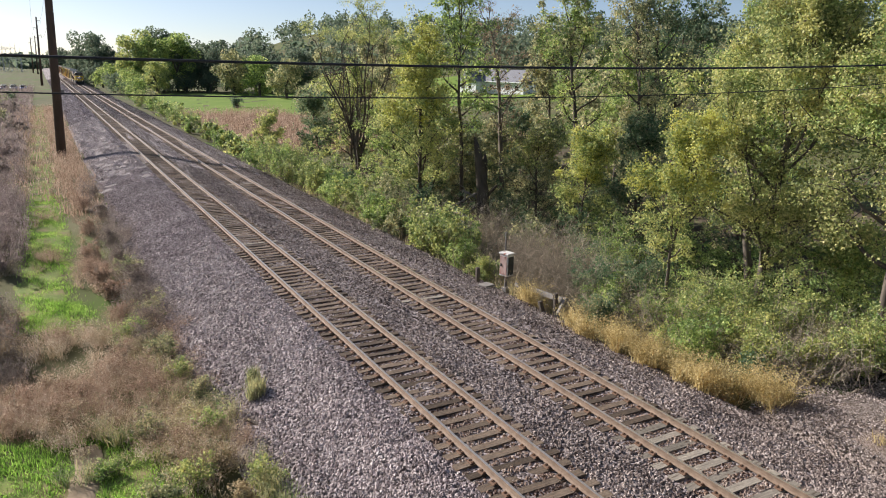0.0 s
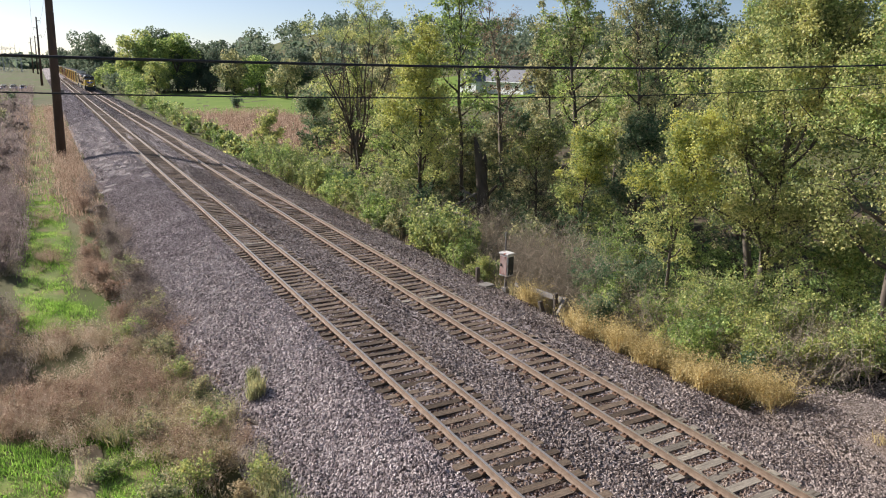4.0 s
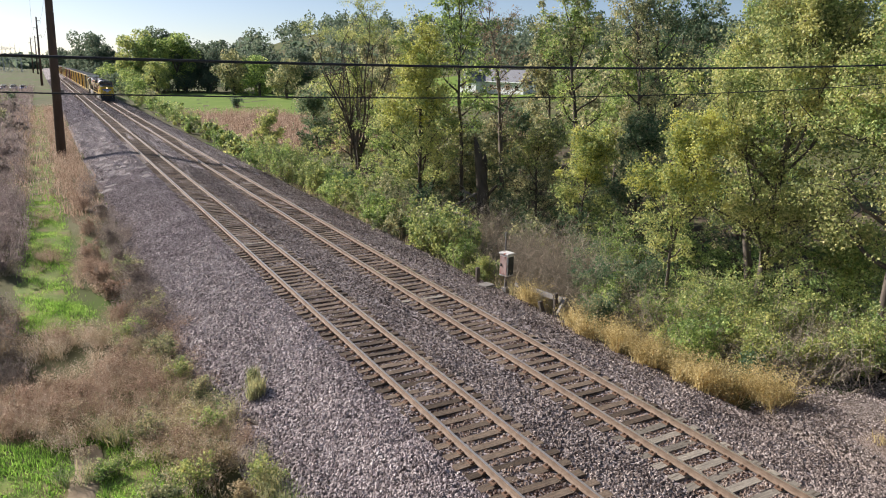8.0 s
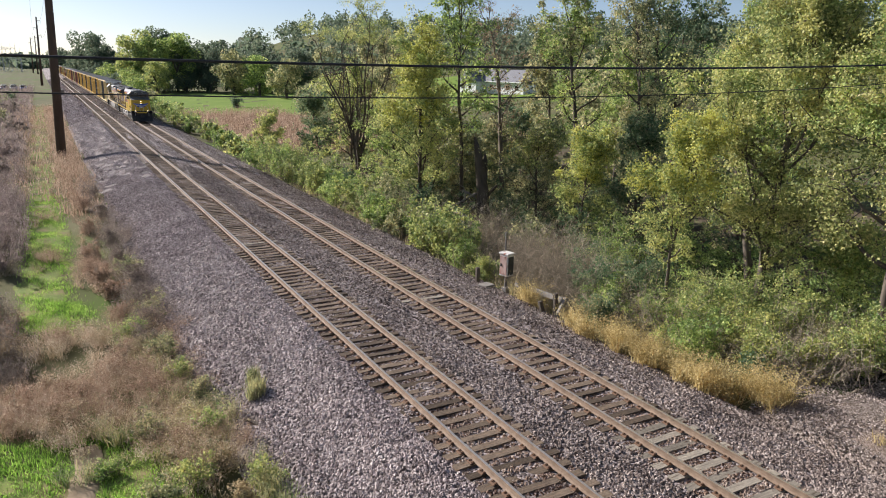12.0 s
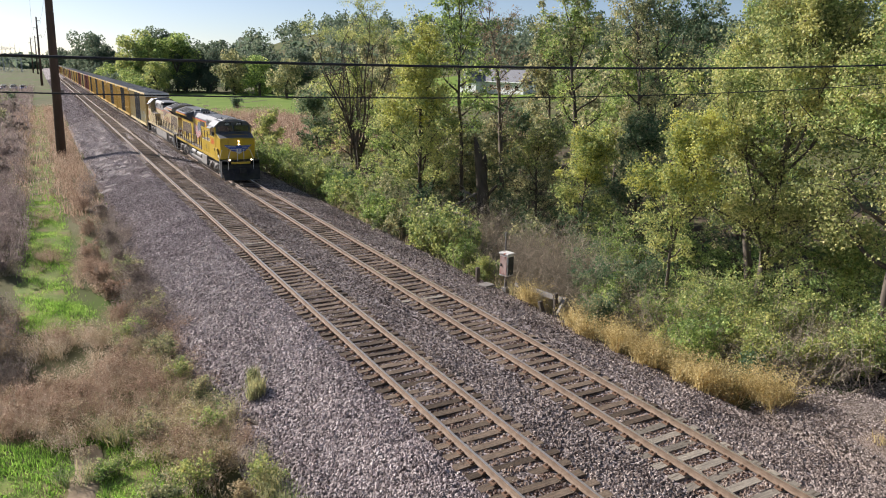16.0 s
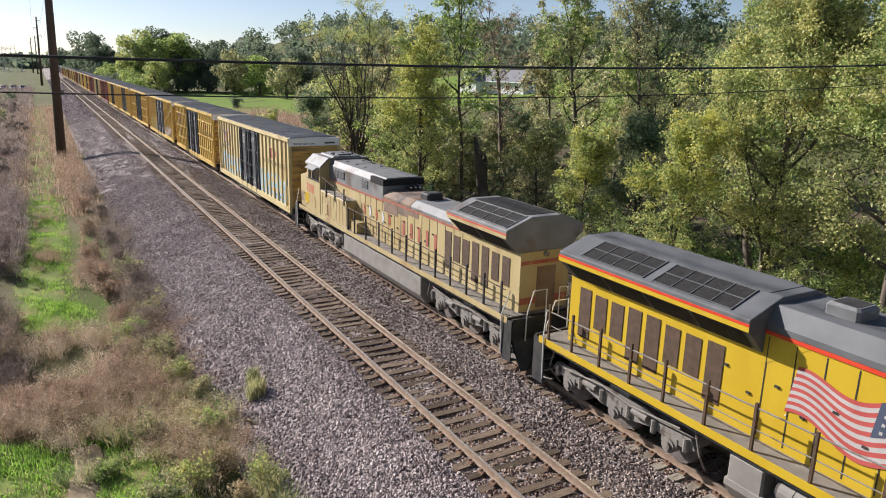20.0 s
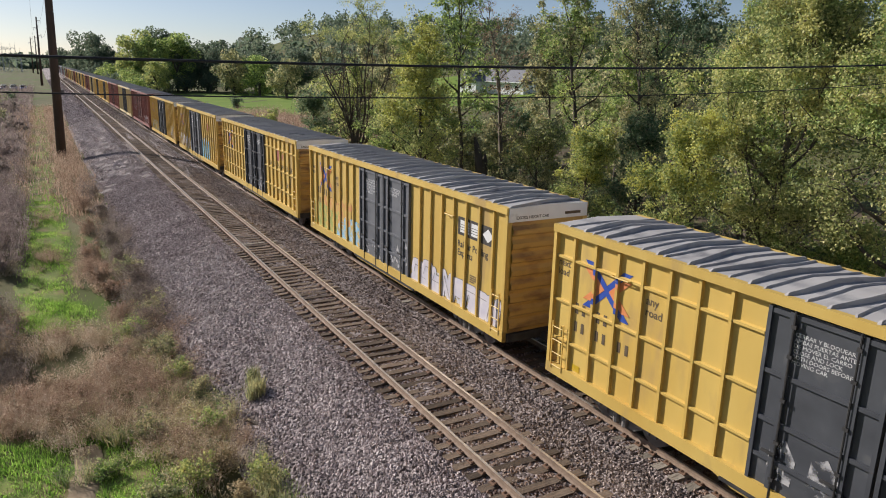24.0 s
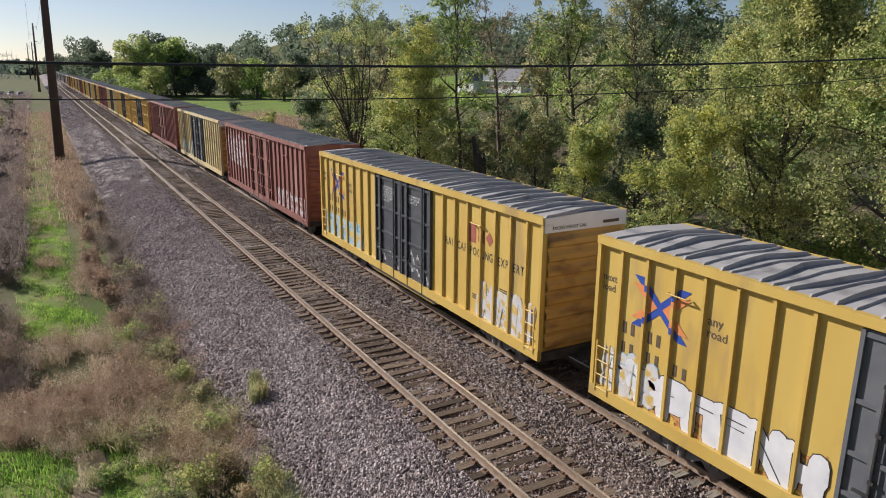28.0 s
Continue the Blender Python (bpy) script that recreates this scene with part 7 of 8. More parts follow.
# dry grass along the edge of the bed
edge = np.concatenate([patch(int(300 * k), x, y, 0.32 * k, 0.45 * k, top_of) for x, y, k in ((9.0, 12.2, 1.2), (8.7, 12.9, 1.0), (9.3, 13.1, 1.1), (8.8, 13.9, 1.2), (9.2, 14.6, 1.0), (8.6, 15.2, 1.1), (8.9, 15.9, 1.2), (8.5, 16.6, 1.1),
                                                                                            (8.8, 17.3, 0.9), (8.3, 18.2, 0.9), (8.5, 19.1, 0.7), (8.9, 22.4, 0.9), (9.2, 23.1, 0.9), (9.6, 11.5, 0.9), (10.1, 11.2, 0.7), (9.7, 14.3, 1.2), (9.9, 13.1, 1.1), (9.4, 15.5, 1.2), (10.2, 12.2, 1.1), (9.3, 16.6, 1.0))])
blades("golden_grass", edge, 0.85, 0.012, G_GOLD, 21, "pale golden dry grass along the edge of the ballast", heads=5, lean=0.9, tuft=0.036, clump=40)
blades("edge_weeds", np.concatenate([strip(3500, 9.0, 13, 17, 60), strip(1500, 9.2, 14, 11.5, 30)]), 0.8, 0.012, G_STRAW, 22, "straw-coloured weeds under the bushes", heads=2)
blades("undergrowth", np.concatenate([strip(5000, 9.4, 24, 12.5, 60), strip(2500, 9.4, 16, 12, 34)]), 0.7, 0.022, L_OLIVE, 23, "low green undergrowth beneath the trees", category="undergrowth")
blades("reed_bed", strip(9000, 13.5, 34, 84, 150), 2.1, 0.05, G_RUST, 24, "russet reeds between the line and the lawn", category="reeds", heads=2, tuft=0.1)
blades("yard_tuft", np.concatenate([patch(120, 11.6, 8.6, 0.22, 0.22), patch(60, 10.2, 8.2, 0.2, 0.2)]) + np.array([0, 0, 0.08]), 0.28, 0.008, G_GOLD, 25, "small dry tufts on the gravel", heads=2)

# near side: meadow, weeds and dry stalks
def left_ground(x, y):
    return np.maximum(lie(x, y), np.where(np.asarray(x) > -5.7, rough_bed(x, y), -9))


sheet("grass_verge", np.linspace(-26, -6.2, 34), np.linspace(-8, 19.5, 40), lambda X, Y: lie(X, Y) + 0.03 - 0.4 * step(-7.2, -6.2, X) - 0.4 * step(18, 19.5, Y), M_TURF, "green turf at the foot of the overpass", "grass")
sheet("grass_lane", np.linspace(-11.0, -8.2, 12), np.linspace(29, 180, 80), lambda X, Y: lie(X, Y) + 0.03 - 0.4 * step(0.9, 1.4, np.abs(X + 9.6 + 0.3 * np.sin(Y * 0.23) + 0.22 * np.sin(Y * 0.9))), M_TURF, "green mown lane between reeds and ballast", "grass")
meadow = np.concatenate([strip(40000, -15, -6.6, 10, 19.8), strip(16000, -10.6, -8.5, 29, 62), strip(4000, -10.8, -8.6, 62, 170), patch(3000, -9.4, 31, 1.5, 2.2), strip(3500, -6.8, -4.8, 11.0, 14.6, left_ground)])
off = np.abs(meadow[:, 0] + 8.95 + 0.18 * np.sin(meadow[:, 1] * 1.3)) / 0.42 + np.maximum(0, np.abs(meadow[:, 1] - 17.1) - 1.6) * 3
blades("meadow_grass", meadow[off > 0.8 + 0.5 * rng.random(len(meadow))], 0.16, 0.013, G_GREEN, 31, "bright green meadow grass beside the line", lean=0.7)
weed_at = np.concatenate([patch(3000, -7.5, 22.0, 2.0, 2.4), patch(2200, -9.9, 21.6, 1.8, 1.8), patch(900, -6.0, 17.2, 0.9, 1.8, left_ground), patch(1300, -6.4, 27.0, 1.3, 3.0), patch(1500, -7.6, 37, 0.9, 5.0), strip(2400, -8.2, -6.2, 40, 110), patch(700, -9.6, 27.6, 1.6, 0.9), patch(350, -9.4, 41, 0.9, 1.6), patch(350, -9.5, 52, 0.9, 2.0)])
blades("russet_weeds", weed_at, 0.62, 0.005, G_RUST, 32, "russet dry weeds with seed heads", category="weeds", heads=8, lean=0.9, clump=36, tuft=0.022)
blades("straw_weeds", np.concatenate([patch(1500, -6.3, 17.4, 1.3, 2.0, left_ground), patch(1300, -8.4, 19.6, 2.2, 1.0), patch(1500, -7.4, 23, 1.9, 2.6), patch(700, -9.5, 26.5, 2.0, 1.2), patch(700, -9.8, 21.5, 1.6, 1.6)]), 0.6, 0.005, G_PALE, 33, "pale straw weeds with fluffy seed heads", category="weeds", heads=8, lean=0.9, clump=36, tuft=0.022)
blades("green_weeds", np.concatenate([patch(1500, -6.0, 19.5, 0.9, 4.5, left_ground), patch(1000, -7.6, 19.0, 2.4, 2.4), patch(700, -6.4, 26, 0.9, 3.0), patch(500, -5.0, 13.6, 0.6, 1.4, left_ground)]), 0.5, 0.014, L_OLIVE, 36, "olive green weeds among the dry stalks", category="weeds", heads=6, lean=0.7, clump=30, tuft=0.025)
blades("grey_stalks", np.concatenate([patch(1700, -5.9, 32, 0.9, 4.5, left_ground), patch(1500, -5.9, 44, 0.9, 7, left_ground), patch(1200, -6.1, 62, 0.9, 10, left_ground), patch(1900, -11.6, 25.5, 1.5, 2.4), patch(1800, -12.5, 30, 2.0, 3.0)]), 0.8, 0.006, G_GREY, 34, "grey-brown dead stalks at the foot of the ballast", category="weeds", heads=6, lean=0.8, clump=30, tuft=0.022)
blades("reed_stand", np.concatenate([strip(5200, -18, -10.8, 40, 62), strip(3500, -18, -11, 66, 110), strip(2500, -24, -11.5, 110, 220)]), 1.5, 0.014, G_REED, 35, "tall dry reeds beside the grassy lane", category="reeds", heads=9, tuft=0.05, lean=0.5, clump=14)
for i, (x, y, h, w, leaf) in enumerate(((-6.0, 24.2, 1.0, 0.8, L_OLIVE), (-6.9, 26.8, 1.1, 0.9, L_GREEN), (-5.5, 20.4, 0.9, 0.7, L_OLIVE), (-5.0, 14.8, 0.8, 0.6, L_YGREEN), (-7.2, 18.4, 0.9, 0.9, L_OLIVE), (-5.6, 18.2, 1.0, 0.8, L_GREEN), (-6.4, 15.6, 0.8, 0.9, L_YGREEN), (-4.8, 12.9, 0.7, 0.6, L_GREEN),
                                        (-5.9, 22.3, 0.9, 0.8, L_YGREEN), (-8.3, 17.2, 0.6, 0.7, L_GREEN), (-7.4, 15.2, 0.7, 0.8, L_OLIVE), (-5.9, 29.5, 1.1, 0.9, L_OLIVE), (-6.0, 35.5, 1.1, 1.0, L_OLIVE), (-12.4, 29.0, 1.8, 1.4, L_TAN), (-11.4, 26.2, 1.4, 1.2, L_TAN))):
    shrub("weed_bush", x, y, h, w, leaf, 400 + i, 1900, 0.045, 16, "low weedy bush beside the ballast", "bush")

MOUNDS = [(-7.9, 23.4, 0.8, 1.1, G_RUST), (-6.9, 21.6, 0.75, 1.0, G_RUST), (-8.7, 22.0, 0.8, 1.1, G_RUST), (-9.6, 23.0, 0.8, 1.0, G_PALE), (-7.3, 24.6, 0.85, 1.0, G_RUST), (-6.3, 19.6, 0.7, 0.8, G_PALE), (-9.2, 20.8, 0.6, 0.9, G_PALE),
          (-8.0, 20.4, 0.6, 0.9, G_RUST), (-10.4, 21.8, 0.8, 1.0, G_RUST), (-6.6, 17.4, 0.65, 0.9, G_STRAW), (-5.8, 16.2, 0.7, 0.8, G_STRAW), (-7.2, 18.6, 0.6, 0.9, G_STRAW), (-5.6, 14.4, 0.6, 0.7, G_STRAW), (-6.4, 25.6, 0.95, 1.0, G_GREY), (-6.2, 28.0, 1.0, 1.0, G_GREY),
          (-6.9, 29.6, 0.9, 1.0, G_RUST), (-6.0, 31.0, 1.0, 1.0, G_GREY), (-7.0, 32.5, 0.9, 1.0, G_RUST), (-5.9, 34.0, 1.1, 1.0, G_GREY), (-7.4, 35.5, 0.9, 1.1, G_RUST), (-6.2, 38.0, 1.1, 1.1, G_GREY), (-7.5, 40.0, 0.9, 1.1, G_RUST), (-6.3, 43.0, 1.1, 1.2, G_GREY), (-7.2, 46.5, 1.0, 1.2, G_RUST),
          (-6.2, 50.0, 1.2, 1.2, G_GREY), (-7.2, 55.0, 1.0, 1.3, G_RUST), (-6.4, 60.0, 1.2, 1.3, G_GREY), (-11.4, 27.4, 1.5, 1.3, G_GREY), (-12.4, 26.0, 1.5, 1.3, G_GREY), (-11.0, 29.2, 1.2, 1.2, G_RUST), (-10.6, 25.0, 0.9, 1.0, G_GREY), (-11.6, 31.0, 1.3, 1.2, G_GREY),
          (-11.3, 38.5, 1.6, 1.4, G_REED), (-12.4, 40.0, 1.7, 1.4, G_REED), (-11.5, 43.0, 1.7, 1.4, G_REED), (-12.8, 45.0, 1.7, 1.5, G_REED), (-11.6, 48.0, 1.7, 1.4, G_REED), (-13.0, 51.0, 1.7, 1.5, G_REED), (-11.8, 55.0, 1.7, 1.5, G_REED), (-12.4, 62.0, 1.7, 1.6, G_REED), (-12.6, 72.0, 1.8, 1.8, G_GREY), (-13.0, 84.0, 1.9, 2.0, G_REED),
          (-12.8, 98.0, 2.0, 2.2, G_GREY), (-13.4, 116.0, 2.4, 2.6, G_GREY), (-15.5, 135.0, 2.6, 3.2, L_OLIVE), (-14.0, 158.0, 2.8, 3.2, G_GREY), (-17.0, 180.0, 3.2, 4.0, L_OLIVE), (-20.0, 150.0, 3.0, 4.0, G_GREY), (-24.0, 175.0, 3.4, 4.5, L_OLIVE), (-15.0, 205.0, 3.2, 4.0, L_DARK), (-20.0, 225.0, 3.4, 4.5, L_OLIVE), (-27.0, 215.0, 3.6, 5.0, G_GREY)]
for i, (x, y, h, w, mat) in enumerate(MOUNDS):
    far = y > 66
    shrub("weed_clump", x, y, h, w, mat, 600 + i, 1500 if far else 2000, 0.035 * (1 if y < 30 else 1.5 if y < 66 else 4.0), 12 if far else 18,
          {G_RUST: "russet dry weed clump with seed heads", G_PALE: "pale straw weed clump with fluffy heads", G_STRAW: "straw-yellow dry weed clump beside the ballast", G_GREY: "grey-brown bushy dead weeds", G_REED: "dense brown reed clump"}.get(mat, "olive bush on the far verge"), "weeds")

blades("far_weeds", np.concatenate([strip(5000, -8.5, -5.9, 52, 180, left_ground), strip(3500, -14, -10.6, 60, 180), strip(1500, -10.8, -8.4, 58, 180)]), 0.8, 0.025, G_RUST, 37, "brown weeds down the far verge", category="weeds", heads=3, tuft=0.06, lean=0.6)
blades("far_reeds", strip(6000, -40, -11.0, 100, 300), 1.6, 0.07, G_REED, 38, "distant brown reeds beside the line", category="reeds", heads=2, tuft=0.12)

# clump on the ballast slope
blades("grass_clump", np.concatenate([patch(900, -4.08, 19.0, 0.22, 0.28, left_ground), patch(350, -3.95, 19.9, 0.16, 0.18, left_ground)]), 0.5, 0.010, L_OLIVE, 41, "olive-brown grass clump growing in the ballast")
sheet("bare_path", np.linspace(-9.6, -8.3, 9), np.linspace(15.2, 19.0, 16), lambda X, Y: lie(X, Y) + 0.045 - 0.5 * step(0.35, 0.65, np.abs(X + 8.95 + 0.18 * np.sin(Y * 1.3))), M_DIRT, "bare dirt patch worn in the meadow", "path")

# ---- distant trees ----
def far_tree(x, y, h, w, leaf, seed, n=2600, label="large dense tree beyond the lawn"):
    t = thing("distant_tree", label, "tree", pose(x, y, float(lie(x, y)) - 0.3), group="distant trees")
    rg = np.random.default_rng(seed)
    part("trunk", limbs_mesh("trunk", [((0, 0, 0), (0, 0, h * 0.35), 0.5, 0.4), ((0, 0, h * 0.35), (w * 0.2, 0, h * 0.65), 0.35, 0.15), ((0, 0, h * 0.35), (-w * 0.2, 0.2, h * 0.7), 0.35, 0.15)], M_BARK, 6), M_BARK, t)
    k = 34
    c = unit(rg.normal(size=(k, 3))) * rg.uniform(0.45, 0.95, (k, 1)) * np.array([w / 2, w / 2, h * 0.46]) + np.array([0, 0, h * 0.52])
    i = rg.integers(0, k, n)
    p = c[i] + unit(rg.normal(size=(n, 3))) * (rg.uniform(0.6, 1.0, n) * w * 0.16)[:, None]
    part("crown", leaf_mesh("crown", p, 0.062 * w ** 0.8, leaf, rg, 1.2), leaf, t)
    return t


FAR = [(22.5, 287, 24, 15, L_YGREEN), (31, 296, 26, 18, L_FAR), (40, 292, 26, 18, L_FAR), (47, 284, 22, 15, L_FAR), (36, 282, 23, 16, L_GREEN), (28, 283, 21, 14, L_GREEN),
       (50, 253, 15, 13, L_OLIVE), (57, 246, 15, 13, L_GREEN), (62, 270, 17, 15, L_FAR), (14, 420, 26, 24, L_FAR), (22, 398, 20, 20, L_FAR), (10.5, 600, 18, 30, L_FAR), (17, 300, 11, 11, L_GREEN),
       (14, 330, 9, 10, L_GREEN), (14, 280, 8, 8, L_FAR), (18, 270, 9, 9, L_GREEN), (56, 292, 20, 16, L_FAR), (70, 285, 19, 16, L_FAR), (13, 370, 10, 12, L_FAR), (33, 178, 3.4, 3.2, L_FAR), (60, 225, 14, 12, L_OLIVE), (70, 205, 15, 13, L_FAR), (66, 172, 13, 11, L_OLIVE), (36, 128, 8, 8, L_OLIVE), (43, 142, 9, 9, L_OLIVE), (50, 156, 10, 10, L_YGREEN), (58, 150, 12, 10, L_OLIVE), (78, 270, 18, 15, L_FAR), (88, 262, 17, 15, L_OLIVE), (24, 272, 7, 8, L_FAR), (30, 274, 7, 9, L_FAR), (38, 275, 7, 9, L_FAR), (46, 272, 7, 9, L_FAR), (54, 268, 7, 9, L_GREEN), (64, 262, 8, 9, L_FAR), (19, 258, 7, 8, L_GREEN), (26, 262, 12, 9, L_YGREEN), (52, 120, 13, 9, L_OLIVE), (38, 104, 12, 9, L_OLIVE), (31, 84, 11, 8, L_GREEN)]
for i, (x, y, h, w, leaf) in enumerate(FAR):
    far_tree(x, y, h, w, leaf, 500 + i, 6500 if h > 17 else 4600 if h > 10 else 1800, {L_DARK: "large dark green tree beyond the lawn", L_YGREEN: "large tree with yellowing crown", L_GREEN: "large green tree beyond the lawn"}.get(leaf, "large tree in the distance in muted leaf tones"))

# wooded hill and horizon
rg = np.random.default_rng(9)


def forest(name, n, make, size, leaf, label):
    P = []
    for _ in range(n):
        x, y, h, w = make()
        z = float(lie(x, y))
        k = 140 if size > 1 else 420
        lump = unit(rg.normal(size=(14, 3))) * rg.uniform(0.5, 0.95, (14, 1)) * np.array([w / 2, w / 2, h * 0.5])
        P.append(np.array([x, y, z + h * 0.52]) + lump[rg.integers(0, 14, k)] + unit(rg.normal(size=(k, 3))) * np.array([w, w, h * 0.8]) * 0.19)
    P = np.concatenate(P)
    return tagged(part(name, leaf_mesh(name, P, size, leaf, rg, 1.2), leaf), label, "forest", kind="stuff")


def hill_spot():
    a, r = rg.uniform(0.08, 1.25), rg.uniform(315, 820)
    return math.sin(a) * r + 20, math.cos(a) * r, rg.uniform(13, 21), rg.uniform(11, 17)


def wood_spot():
    a, r = rg.uniform(0.63, 1.45), rg.uniform(88, 160)
    return math.sin(a) * r, math.cos(a) * r, rg.uniform(9, 14), rg.uniform(7, 10)


def skyline_spot():
    a, r = rg.uniform(-1.3, 0.12), rg.uniform(900, 1500)
    return math.sin(a) * r, math.cos(a) * r, rg.uniform(8, 16), rg.uniform(30, 60)


# hill and skyline share the leaf that has haze mixed into its colour
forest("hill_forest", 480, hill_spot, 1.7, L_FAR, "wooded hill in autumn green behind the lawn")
forest("deep_wood", 190, wood_spot, 0.42, L_OLIVE, "wood filling the ground behind the thicket")
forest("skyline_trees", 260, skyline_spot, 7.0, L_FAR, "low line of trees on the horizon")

# ---- poles, wires, trackside gear ----
def steel_pole(x, y, h, label):
    p = thing("utility_pole", label, "utility pole", pose(x, y, float(lie(x, y)) - 0.2, 0, 1.2, 0), group="transmission poles")
    part("shaft", Shape().tube((0, 0, 0), (0, 0, h), 0.50, 0.27, 14), M_POLE, p, "dark weathering-steel shaft", smooth=True)
    for i, z in enumerate((h - 1.2, h - 4.0, h - 6.8)):
        sx = -1 if i % 2 else 1
        part("arm", Shape().tube((0, 0, z - 0.4), (sx * 1.3, 0, z), 0.10, 0.06, 8), M_POLE, p)
        part("insulator", Shape().tube((sx * 1.3, 0, z - 1.2), (sx * 1.3, 0, z), 0.07, 0.07, 8), M_GALV, p, "grey insulator string")
    return p


POLES = [(-7.6, 88.0), (-8.2, 335.0), (-9.4, 600.0), (-12.5, 640.0)]
for i, (x, y) in enumerate(POLES):
    steel_pole(x, y, 27 if i else 32, "tall dark steel transmission pole beside the track")
for i, dz in enumerate((1.2 + 1.5, 4.0 + 1.5, 6.8 + 1.5)):
    sx = -1 if i % 2 else 1
    s = Shape()
    pts = []
    ends = [(-8.0, -140.0), *POLES[:3]]
    for (x0, y0), (x1, y1) in zip(ends, ends[1:]):
        for k in range(12 if y1 < 590 else 13):
            t = k / 12
            pts.append((x0 + (x1 - x0) * t + sx * 1.3, y0 + (y1 - y0) * t, 26.5 - dz - 4 * 3.2 * t * (1 - t)))
    s.pipe(pts, 0.022, 4)
    tagged(part("power_line", s, M_WIRE), "thin transmission conductor between steel poles", "power line", group="conductors")


# the overpass from which the line is seen: plain deck and abutments behind the view
ov = thing("overpass", "plain grey concrete road bridge over the tracks", "bridge", kind="structure")
part("deck", Shape().box(-60, 60, -13.0, -0.45, 6.35, 7.15), M_CONCRETE, ov)
part("abutment", Shape().box(-60, -14, -12.0, -1.4, -2.2, 6.35), M_CONCRETE, ov)
part("abutment", Shape().box(15, 60, -12.0, -1.4, -2.2, 6.35), M_CONCRETE, ov)

# relay cabinet on its post, with the stake and the slab beside it
cb = thing("relay_cabinet", "rusty white trackside cabinet on a steel post", "signal cabinet", pose(8.75, 24.3, float(rough_bed(8.75, 24.3)), 0, 0, 14))
part("post", Shape().tube((0, 0, 0), (0, 0, 0.95), 0.07, n=10).box(-0.15, 0.15, -0.15, 0.15, 0.0, 0.28), M_STEEL, cb)
bx = part("box", Shape().cham(-0.21, 0.21, -0.25, 0.25, 0.85, 1.86, 0.03), M_CABINET, cb, "white steel box with flaking paint")
part("door", Shape().box(-0.235, -0.21, -0.20, 0.20, 0.92, 1.76), M_CABDOOR, bx, "rust-streaked door")
# dark sheet over the side away from the sun, standing in for its shade
part("front_panel", Shape().box(-0.17, 0.17, -0.275, -0.25, 0.92, 1.76), M_DARK, bx, "dark sheet standing in for shade on the cabinet's side")
part("lid", Shape().cham(-0.25, 0.25, -0.30, 0.30, 1.86, 1.92, 0.02), M_CABINET, bx)
part("mast", Shape().tube((0.28, 0.35, 0.9), (0.28, 0.35, 2.65), 0.035, n=8).tube((0.28, 0.35, 2.6), (0.28, 0.35, 2.75), 0.06, n=8), M_STEEL, cb, "thin pipe behind the box")
part("hasp", Shape().box(-0.26, -0.235, 0.08, 0.15, 1.3, 1.42), M_DARK, bx)
st = thing("marker_stake", "short dark wooden stake beside the cabinet", "stake", pose(8.3, 26.0, float(rough_bed(8.3, 26.0)) - 0.1))
part("stake", Shape().cham(-0.09, 0.09, -0.09, 0.09, 0, 0.8, 0.02), M_BARK, st)
sb = thing("concrete_slab", "pale flat slab lying on the ballast", "slab", pose(8.15, 25.0, float(rough_bed(8.15, 25.0)) + 0.02, 2, 3, 20))
part("slab", Shape().cham(-0.35, 0.35, -0.25, 0.25, 0, 0.08, 0.02), M_WOOD, sb)

fn = thing("broken_fence", "broken board fence with leaning posts by the ballast edge", "fence", pose(9.0, 20.9, float(rough_bed(9.0, 20.9)) - 0.1, 0, 0, 0))
for x, y, h, rx, ry, mat in ((-0.15, -0.1, 1.15, 6, 24, M_WOOD), (-0.3, 0.35, 0.85, -8, -14, M_BARK), (0.15, 0.2, 1.2, 4, -6, M_BARK), (0.25, 3.2, 0.8, 3, 4, M_BARK)):
    part("post", Shape().cham(-0.085, 0.085, -0.085, 0.085, 0, h, 0.015), mat, fn, at=pose(x, y, 0, rx, ry, 0))
part("board", Shape().box(-0.035, 0.035, 0, 3.5, -0.11, 0.11), M_WOOD, fn, "grey weathered board", at=pose(0.28, -0.25, 0.92, -3, 8, 1))
part("rail_stub", Shape().box(-0.03, 0.03, 0, 1.5, -0.05, 0.05), M_BARK, fn, "fallen dark rail", at=pose(0.3, -1.5, 0.35, 14, 0, -12))

tie = thing("discarded_board", "dark scrap of wood on the ballast slope", "scrap wood", pose(-4.55, 17.6, float(rough_bed(-4.55, 17.6)) + 0.03, 8, -12, 35))
part("board", Shape().cham(-0.07, 0.07, -0.28, 0.28, 0, 0.06, 0.015), M_BARK, tie)

# house behind the wood
hs = thing("house", "long white house with grey shingle roof behind trees", "house", pose(105, 166, float(lie(105, 166)) - 0.3, 0, 0, -80))
part("wall", Shape().box(-11, 11, -4.5, 4.5, 0, 3.4).box(-11, -4, -8, -4.5, 0, 3.2), M_SIDING, hs, "white siding walls")
part("roof", Shape().prism([(-5.2, 3.3), (5.2, 3.3), (0, 6.6)], "x", -11.6, 11.6).prism([(-11.6, 3.2), (-3.4, 3.2), (-7.5, 5.8)], "y", -8.6, 0), M_SHINGLE, hs, "grey pitched roof")
part("eave", Shape().box(-11.7, 11.7, -5.35, -5.15, 3.15, 3.4), M_WHITE, hs)
for x in (-9.5, -6.5, -1.5, 1.5, 5.0, 8.5):
    yw = -8.05 if x < -4 else -4.55
    w = part("window", Shape().box(x - 0.75, x + 0.75, yw, yw + 0.06, 1.1, 2.5), M_WHITE, hs, "white-framed window")
    part("pane", Shape().box(x - 0.62, x + 0.62, yw - 0.02, yw, 1.22, 2.38), M_GLASS, w)

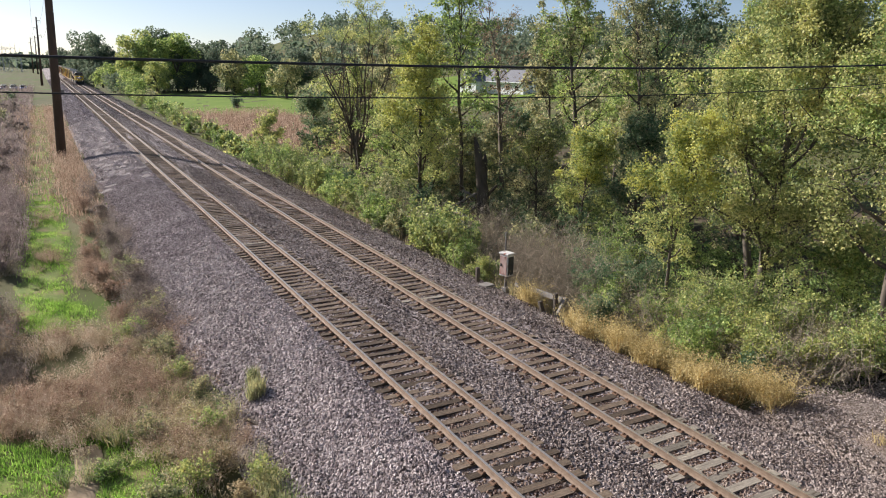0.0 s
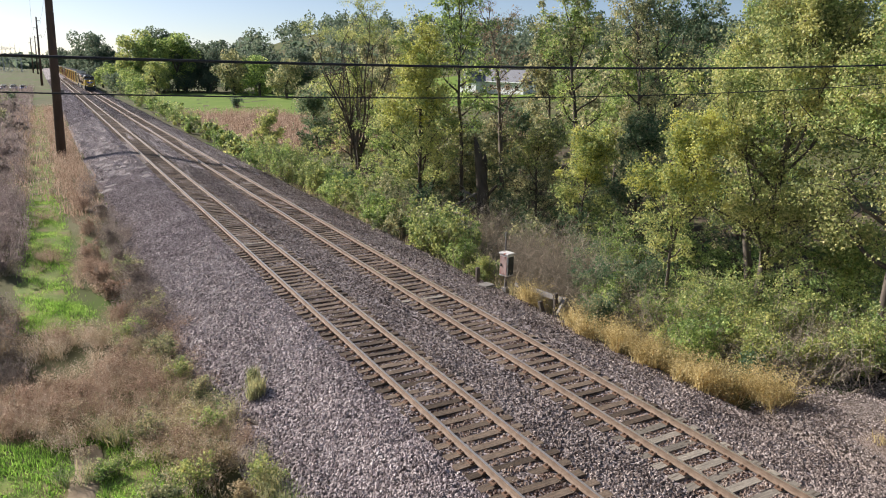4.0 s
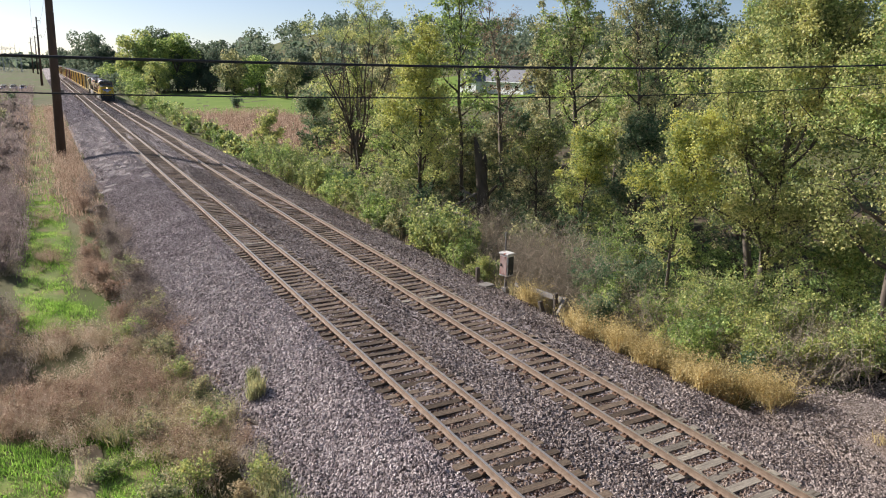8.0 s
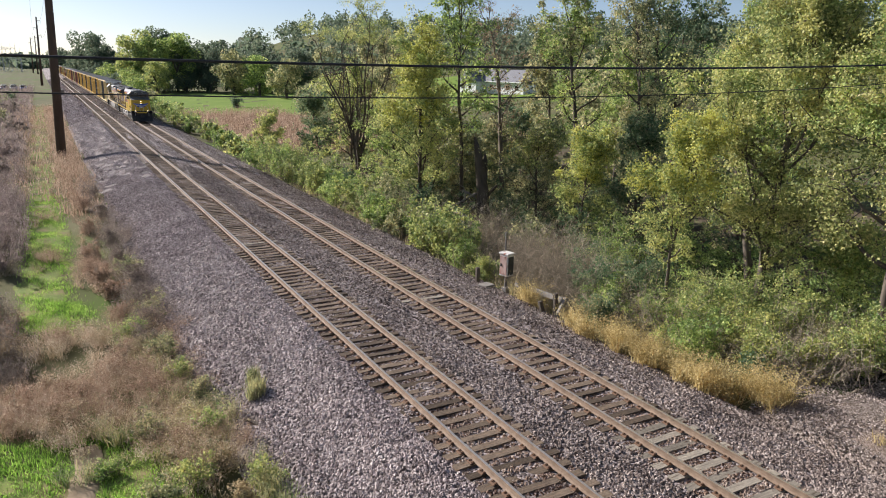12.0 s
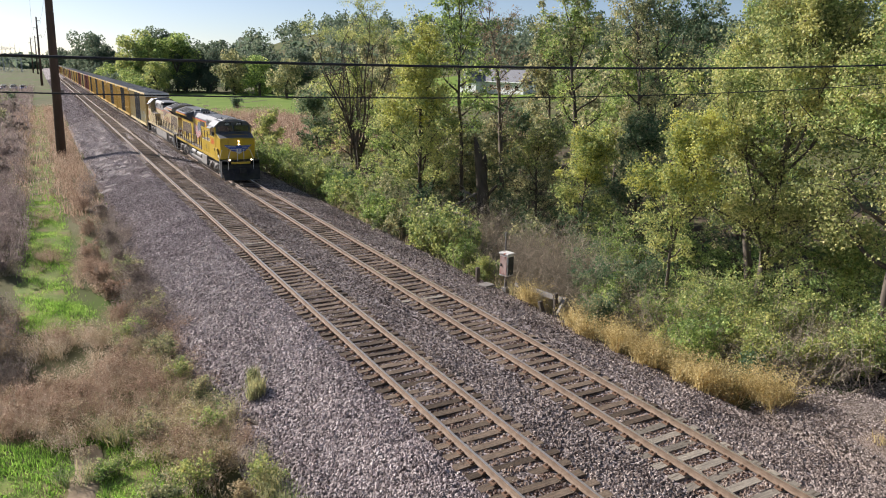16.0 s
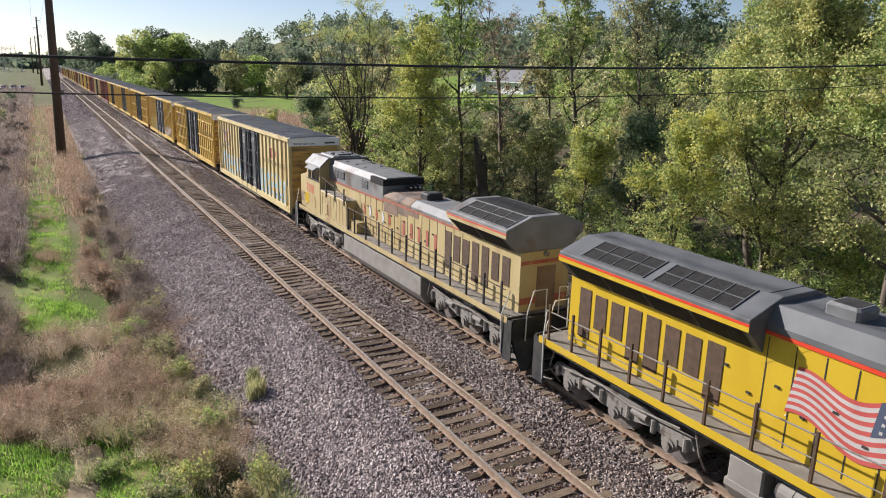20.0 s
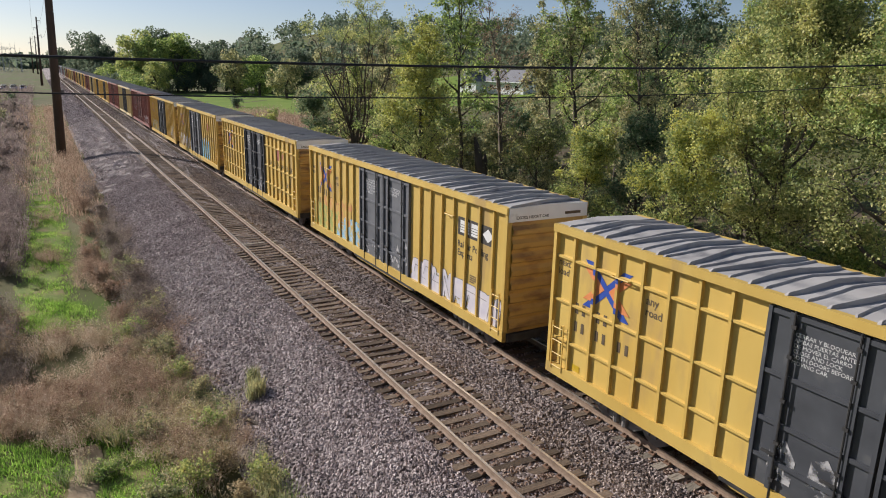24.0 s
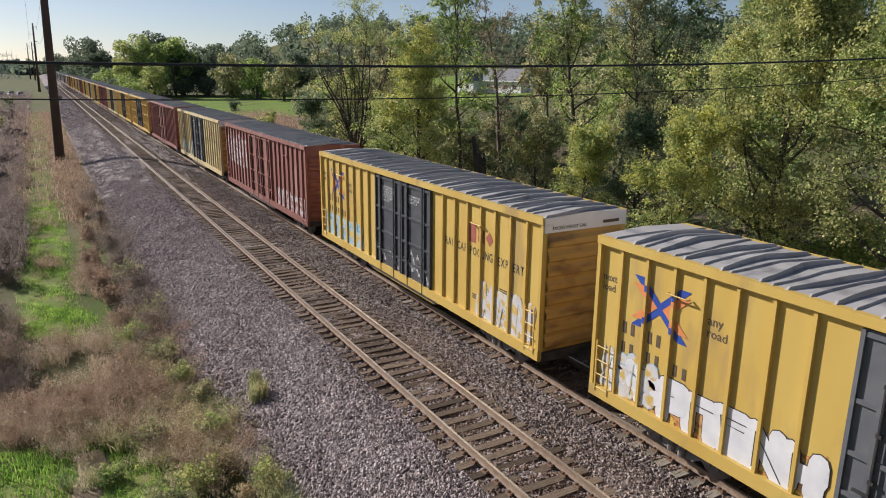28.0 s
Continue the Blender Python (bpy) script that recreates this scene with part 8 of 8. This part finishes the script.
# substation gantries and parked cars far down the line
def gantry(x, y, h, w):
    g = thing("substation_gantry", "grey lattice gantry of a distant substation", "substation", pose(x, y, float(lie(x, y))), group="substation")
    for sx in (-w / 2, w / 2):
        leg = Shape()
        for a in (-0.5, 0.5):
            for b in (-0.5, 0.5):
                leg.tube((sx + a, b, 0), (sx + a * 0.5, b * 0.5, h), 0.12, 0.10, 4)
        for i in range(8):
            z0, z1 = h * i / 8, h * (i + 1) / 8
            leg.tube((sx - 0.5, -0.4, z0), (sx + 0.5, -0.4, z1), 0.07, n=4)
        part("leg", leg, M_GALV, g)
        part("spike", Shape().tube((sx, 0, h), (sx, 0, h + 4), 0.10, 0.05, 5), M_GALV, g)
    bm = Shape()
    for z in (h - 1.4, h):
        bm.tube((-w / 2, 0, z), (w / 2, 0, z), 0.11, n=4)
    for i in range(10):
        bm.tube((-w / 2 + w * i / 10, 0, h - 1.4 if i % 2 else h), (-w / 2 + w * (i + 1) / 10, 0, h if i % 2 else h - 1.4), 0.07, n=4)
    part("beam", bm, M_GALV, g)


for x, y, h, w in ((-26, 700, 15, 10), (-34, 720, 19, 12), (-42, 700, 18, 12), (-37, 660, 12, 10), (-50, 710, 18, 14), (-30, 740, 20, 10), (-24, 660, 11, 8)):
    gantry(x, y, h, w)
M_CARS = [surf("car_paint_blue", (0.05, 0.13, 0.34), (0.06, 0.15, 0.38), 1.0, 0.3, bump=0.0), surf("car_paint_white", (0.62, 0.64, 0.66), (0.7, 0.72, 0.74), 1.0, 0.3, bump=0.0), surf("car_paint_grey", (0.2, 0.22, 0.25), (0.24, 0.26, 0.29), 1.0, 0.3, bump=0.0)]
for i in range(12):
    x, y = -14.2 - 2.9 * (i % 6), 285 + 9 * (i // 6) + 2 * (i % 2)
    c = thing("parked_car", ("blue", "white", "grey")[i % 3] + " car parked on a distant lot", "car", pose(x, y, float(lie(x, y)) + 0.1, 0, 0, 8), group="parked cars")
    part("body", Shape().cham(-0.9, 0.9, -2.2, 2.2, 0.3, 0.95, 0.12), M_CARS[i % 3], c)
    part("cabin", Shape().add([(-0.8, -1.1, 0.95), (0.8, -1.1, 0.95), (0.8, 1.6, 0.95), (-0.8, 1.6, 0.95), (-0.65, -0.5, 1.45), (0.65, -0.5, 1.45), (0.65, 1.1, 1.45), (-0.65, 1.1, 1.45)], [(0, 1, 5, 4), (1, 2, 6, 5), (2, 3, 7, 6), (3, 0, 4, 7), (4, 5, 6, 7)]), M_GLASS, c)
    for sx in (-0.85, 0.85):
        for sy in (-1.35, 1.35):
            part("wheel", Shape().tube((sx - 0.1, sy, 0.32), (sx + 0.1, sy, 0.32), 0.32, n=12), M_RUBBER, c)
eb = thing("equipment_shed", "small dark trackside box in the distance", "equipment box", pose(-3.9, 232, float(lie(-3.9, 232)) - 0.2))
part("box", Shape().cham(-0.8, 0.8, -0.8, 0.8, 0, 2.4, 0.05), M_STEEL, eb)

# cables that cross over the line
def crossing_cable(r, bow, tilt, mid, label):
    pts = [(x, CABLE_Y, bow * x * x + tilt * x + mid) for x in np.linspace(-36, 22, 43)]
    tagged(part("crossing_cable", Shape().pipe(pts, r, 8), M_WIRE), label, "cable", group="crossing cables")


crossing_cable(0.017, 0.00147, 0.02143, 8.954, "thick black cable crossing above the tracks")
crossing_cable(0.008, 0.00235, 0.0225, 8.507, "thin black wire crossing above the tracks")

# ---- what moves ----
SPEED, T_REF = 15.66, 19.0


def motions():
    for ob in TRAIN:
        m = ob.matrix_basis.copy()
        rows = []
        for t, gain in ((0.0, 0.0), (7.0, 0.0), (14.0, 0.0), (21.0, 0.0), (26.0, 0.0), (28.0, 0.36)):
            rows.append((t, Matrix.Translation((0, -SPEED * (t - T_REF) - gain, 0)) @ m))
        walk(ob, rows)
        for curve in ob.animation_data.action.layers[0].strips[0].channelbag(ob.animation_data.action_slot).fcurves:
            for key in curve.keyframe_points:
                key.interpolation = "LINEAR"
    # wheels roll: one keyed set for each place under a vehicle, shared by the alike
    keyed = {}
    for ob in TRAIN:
        way = -1.0 if ob is LOCO_B else 1.0
        for w in ob.children:
            if not w.name.startswith("wheelset"):
                continue
            x, y, r = w.matrix_basis.translation
            key = (round(y, 2), round(r, 2), way)
            if key not in keyed:
                turn = SPEED / r / FPS
                walk(w, [(k / FPS, Matrix.Translation((x, y, r)) @ Matrix.Rotation(way * turn * k, 4, "X")) for k in range(28 * FPS + 1)])
                keyed[key] = w.animation_data
            else:
                w.rotation_mode = "QUATERNION"
                w.animation_data_create()
                w.animation_data.action = keyed[key].action
                w.animation_data.action_slot = keyed[key].action_slot


motions()
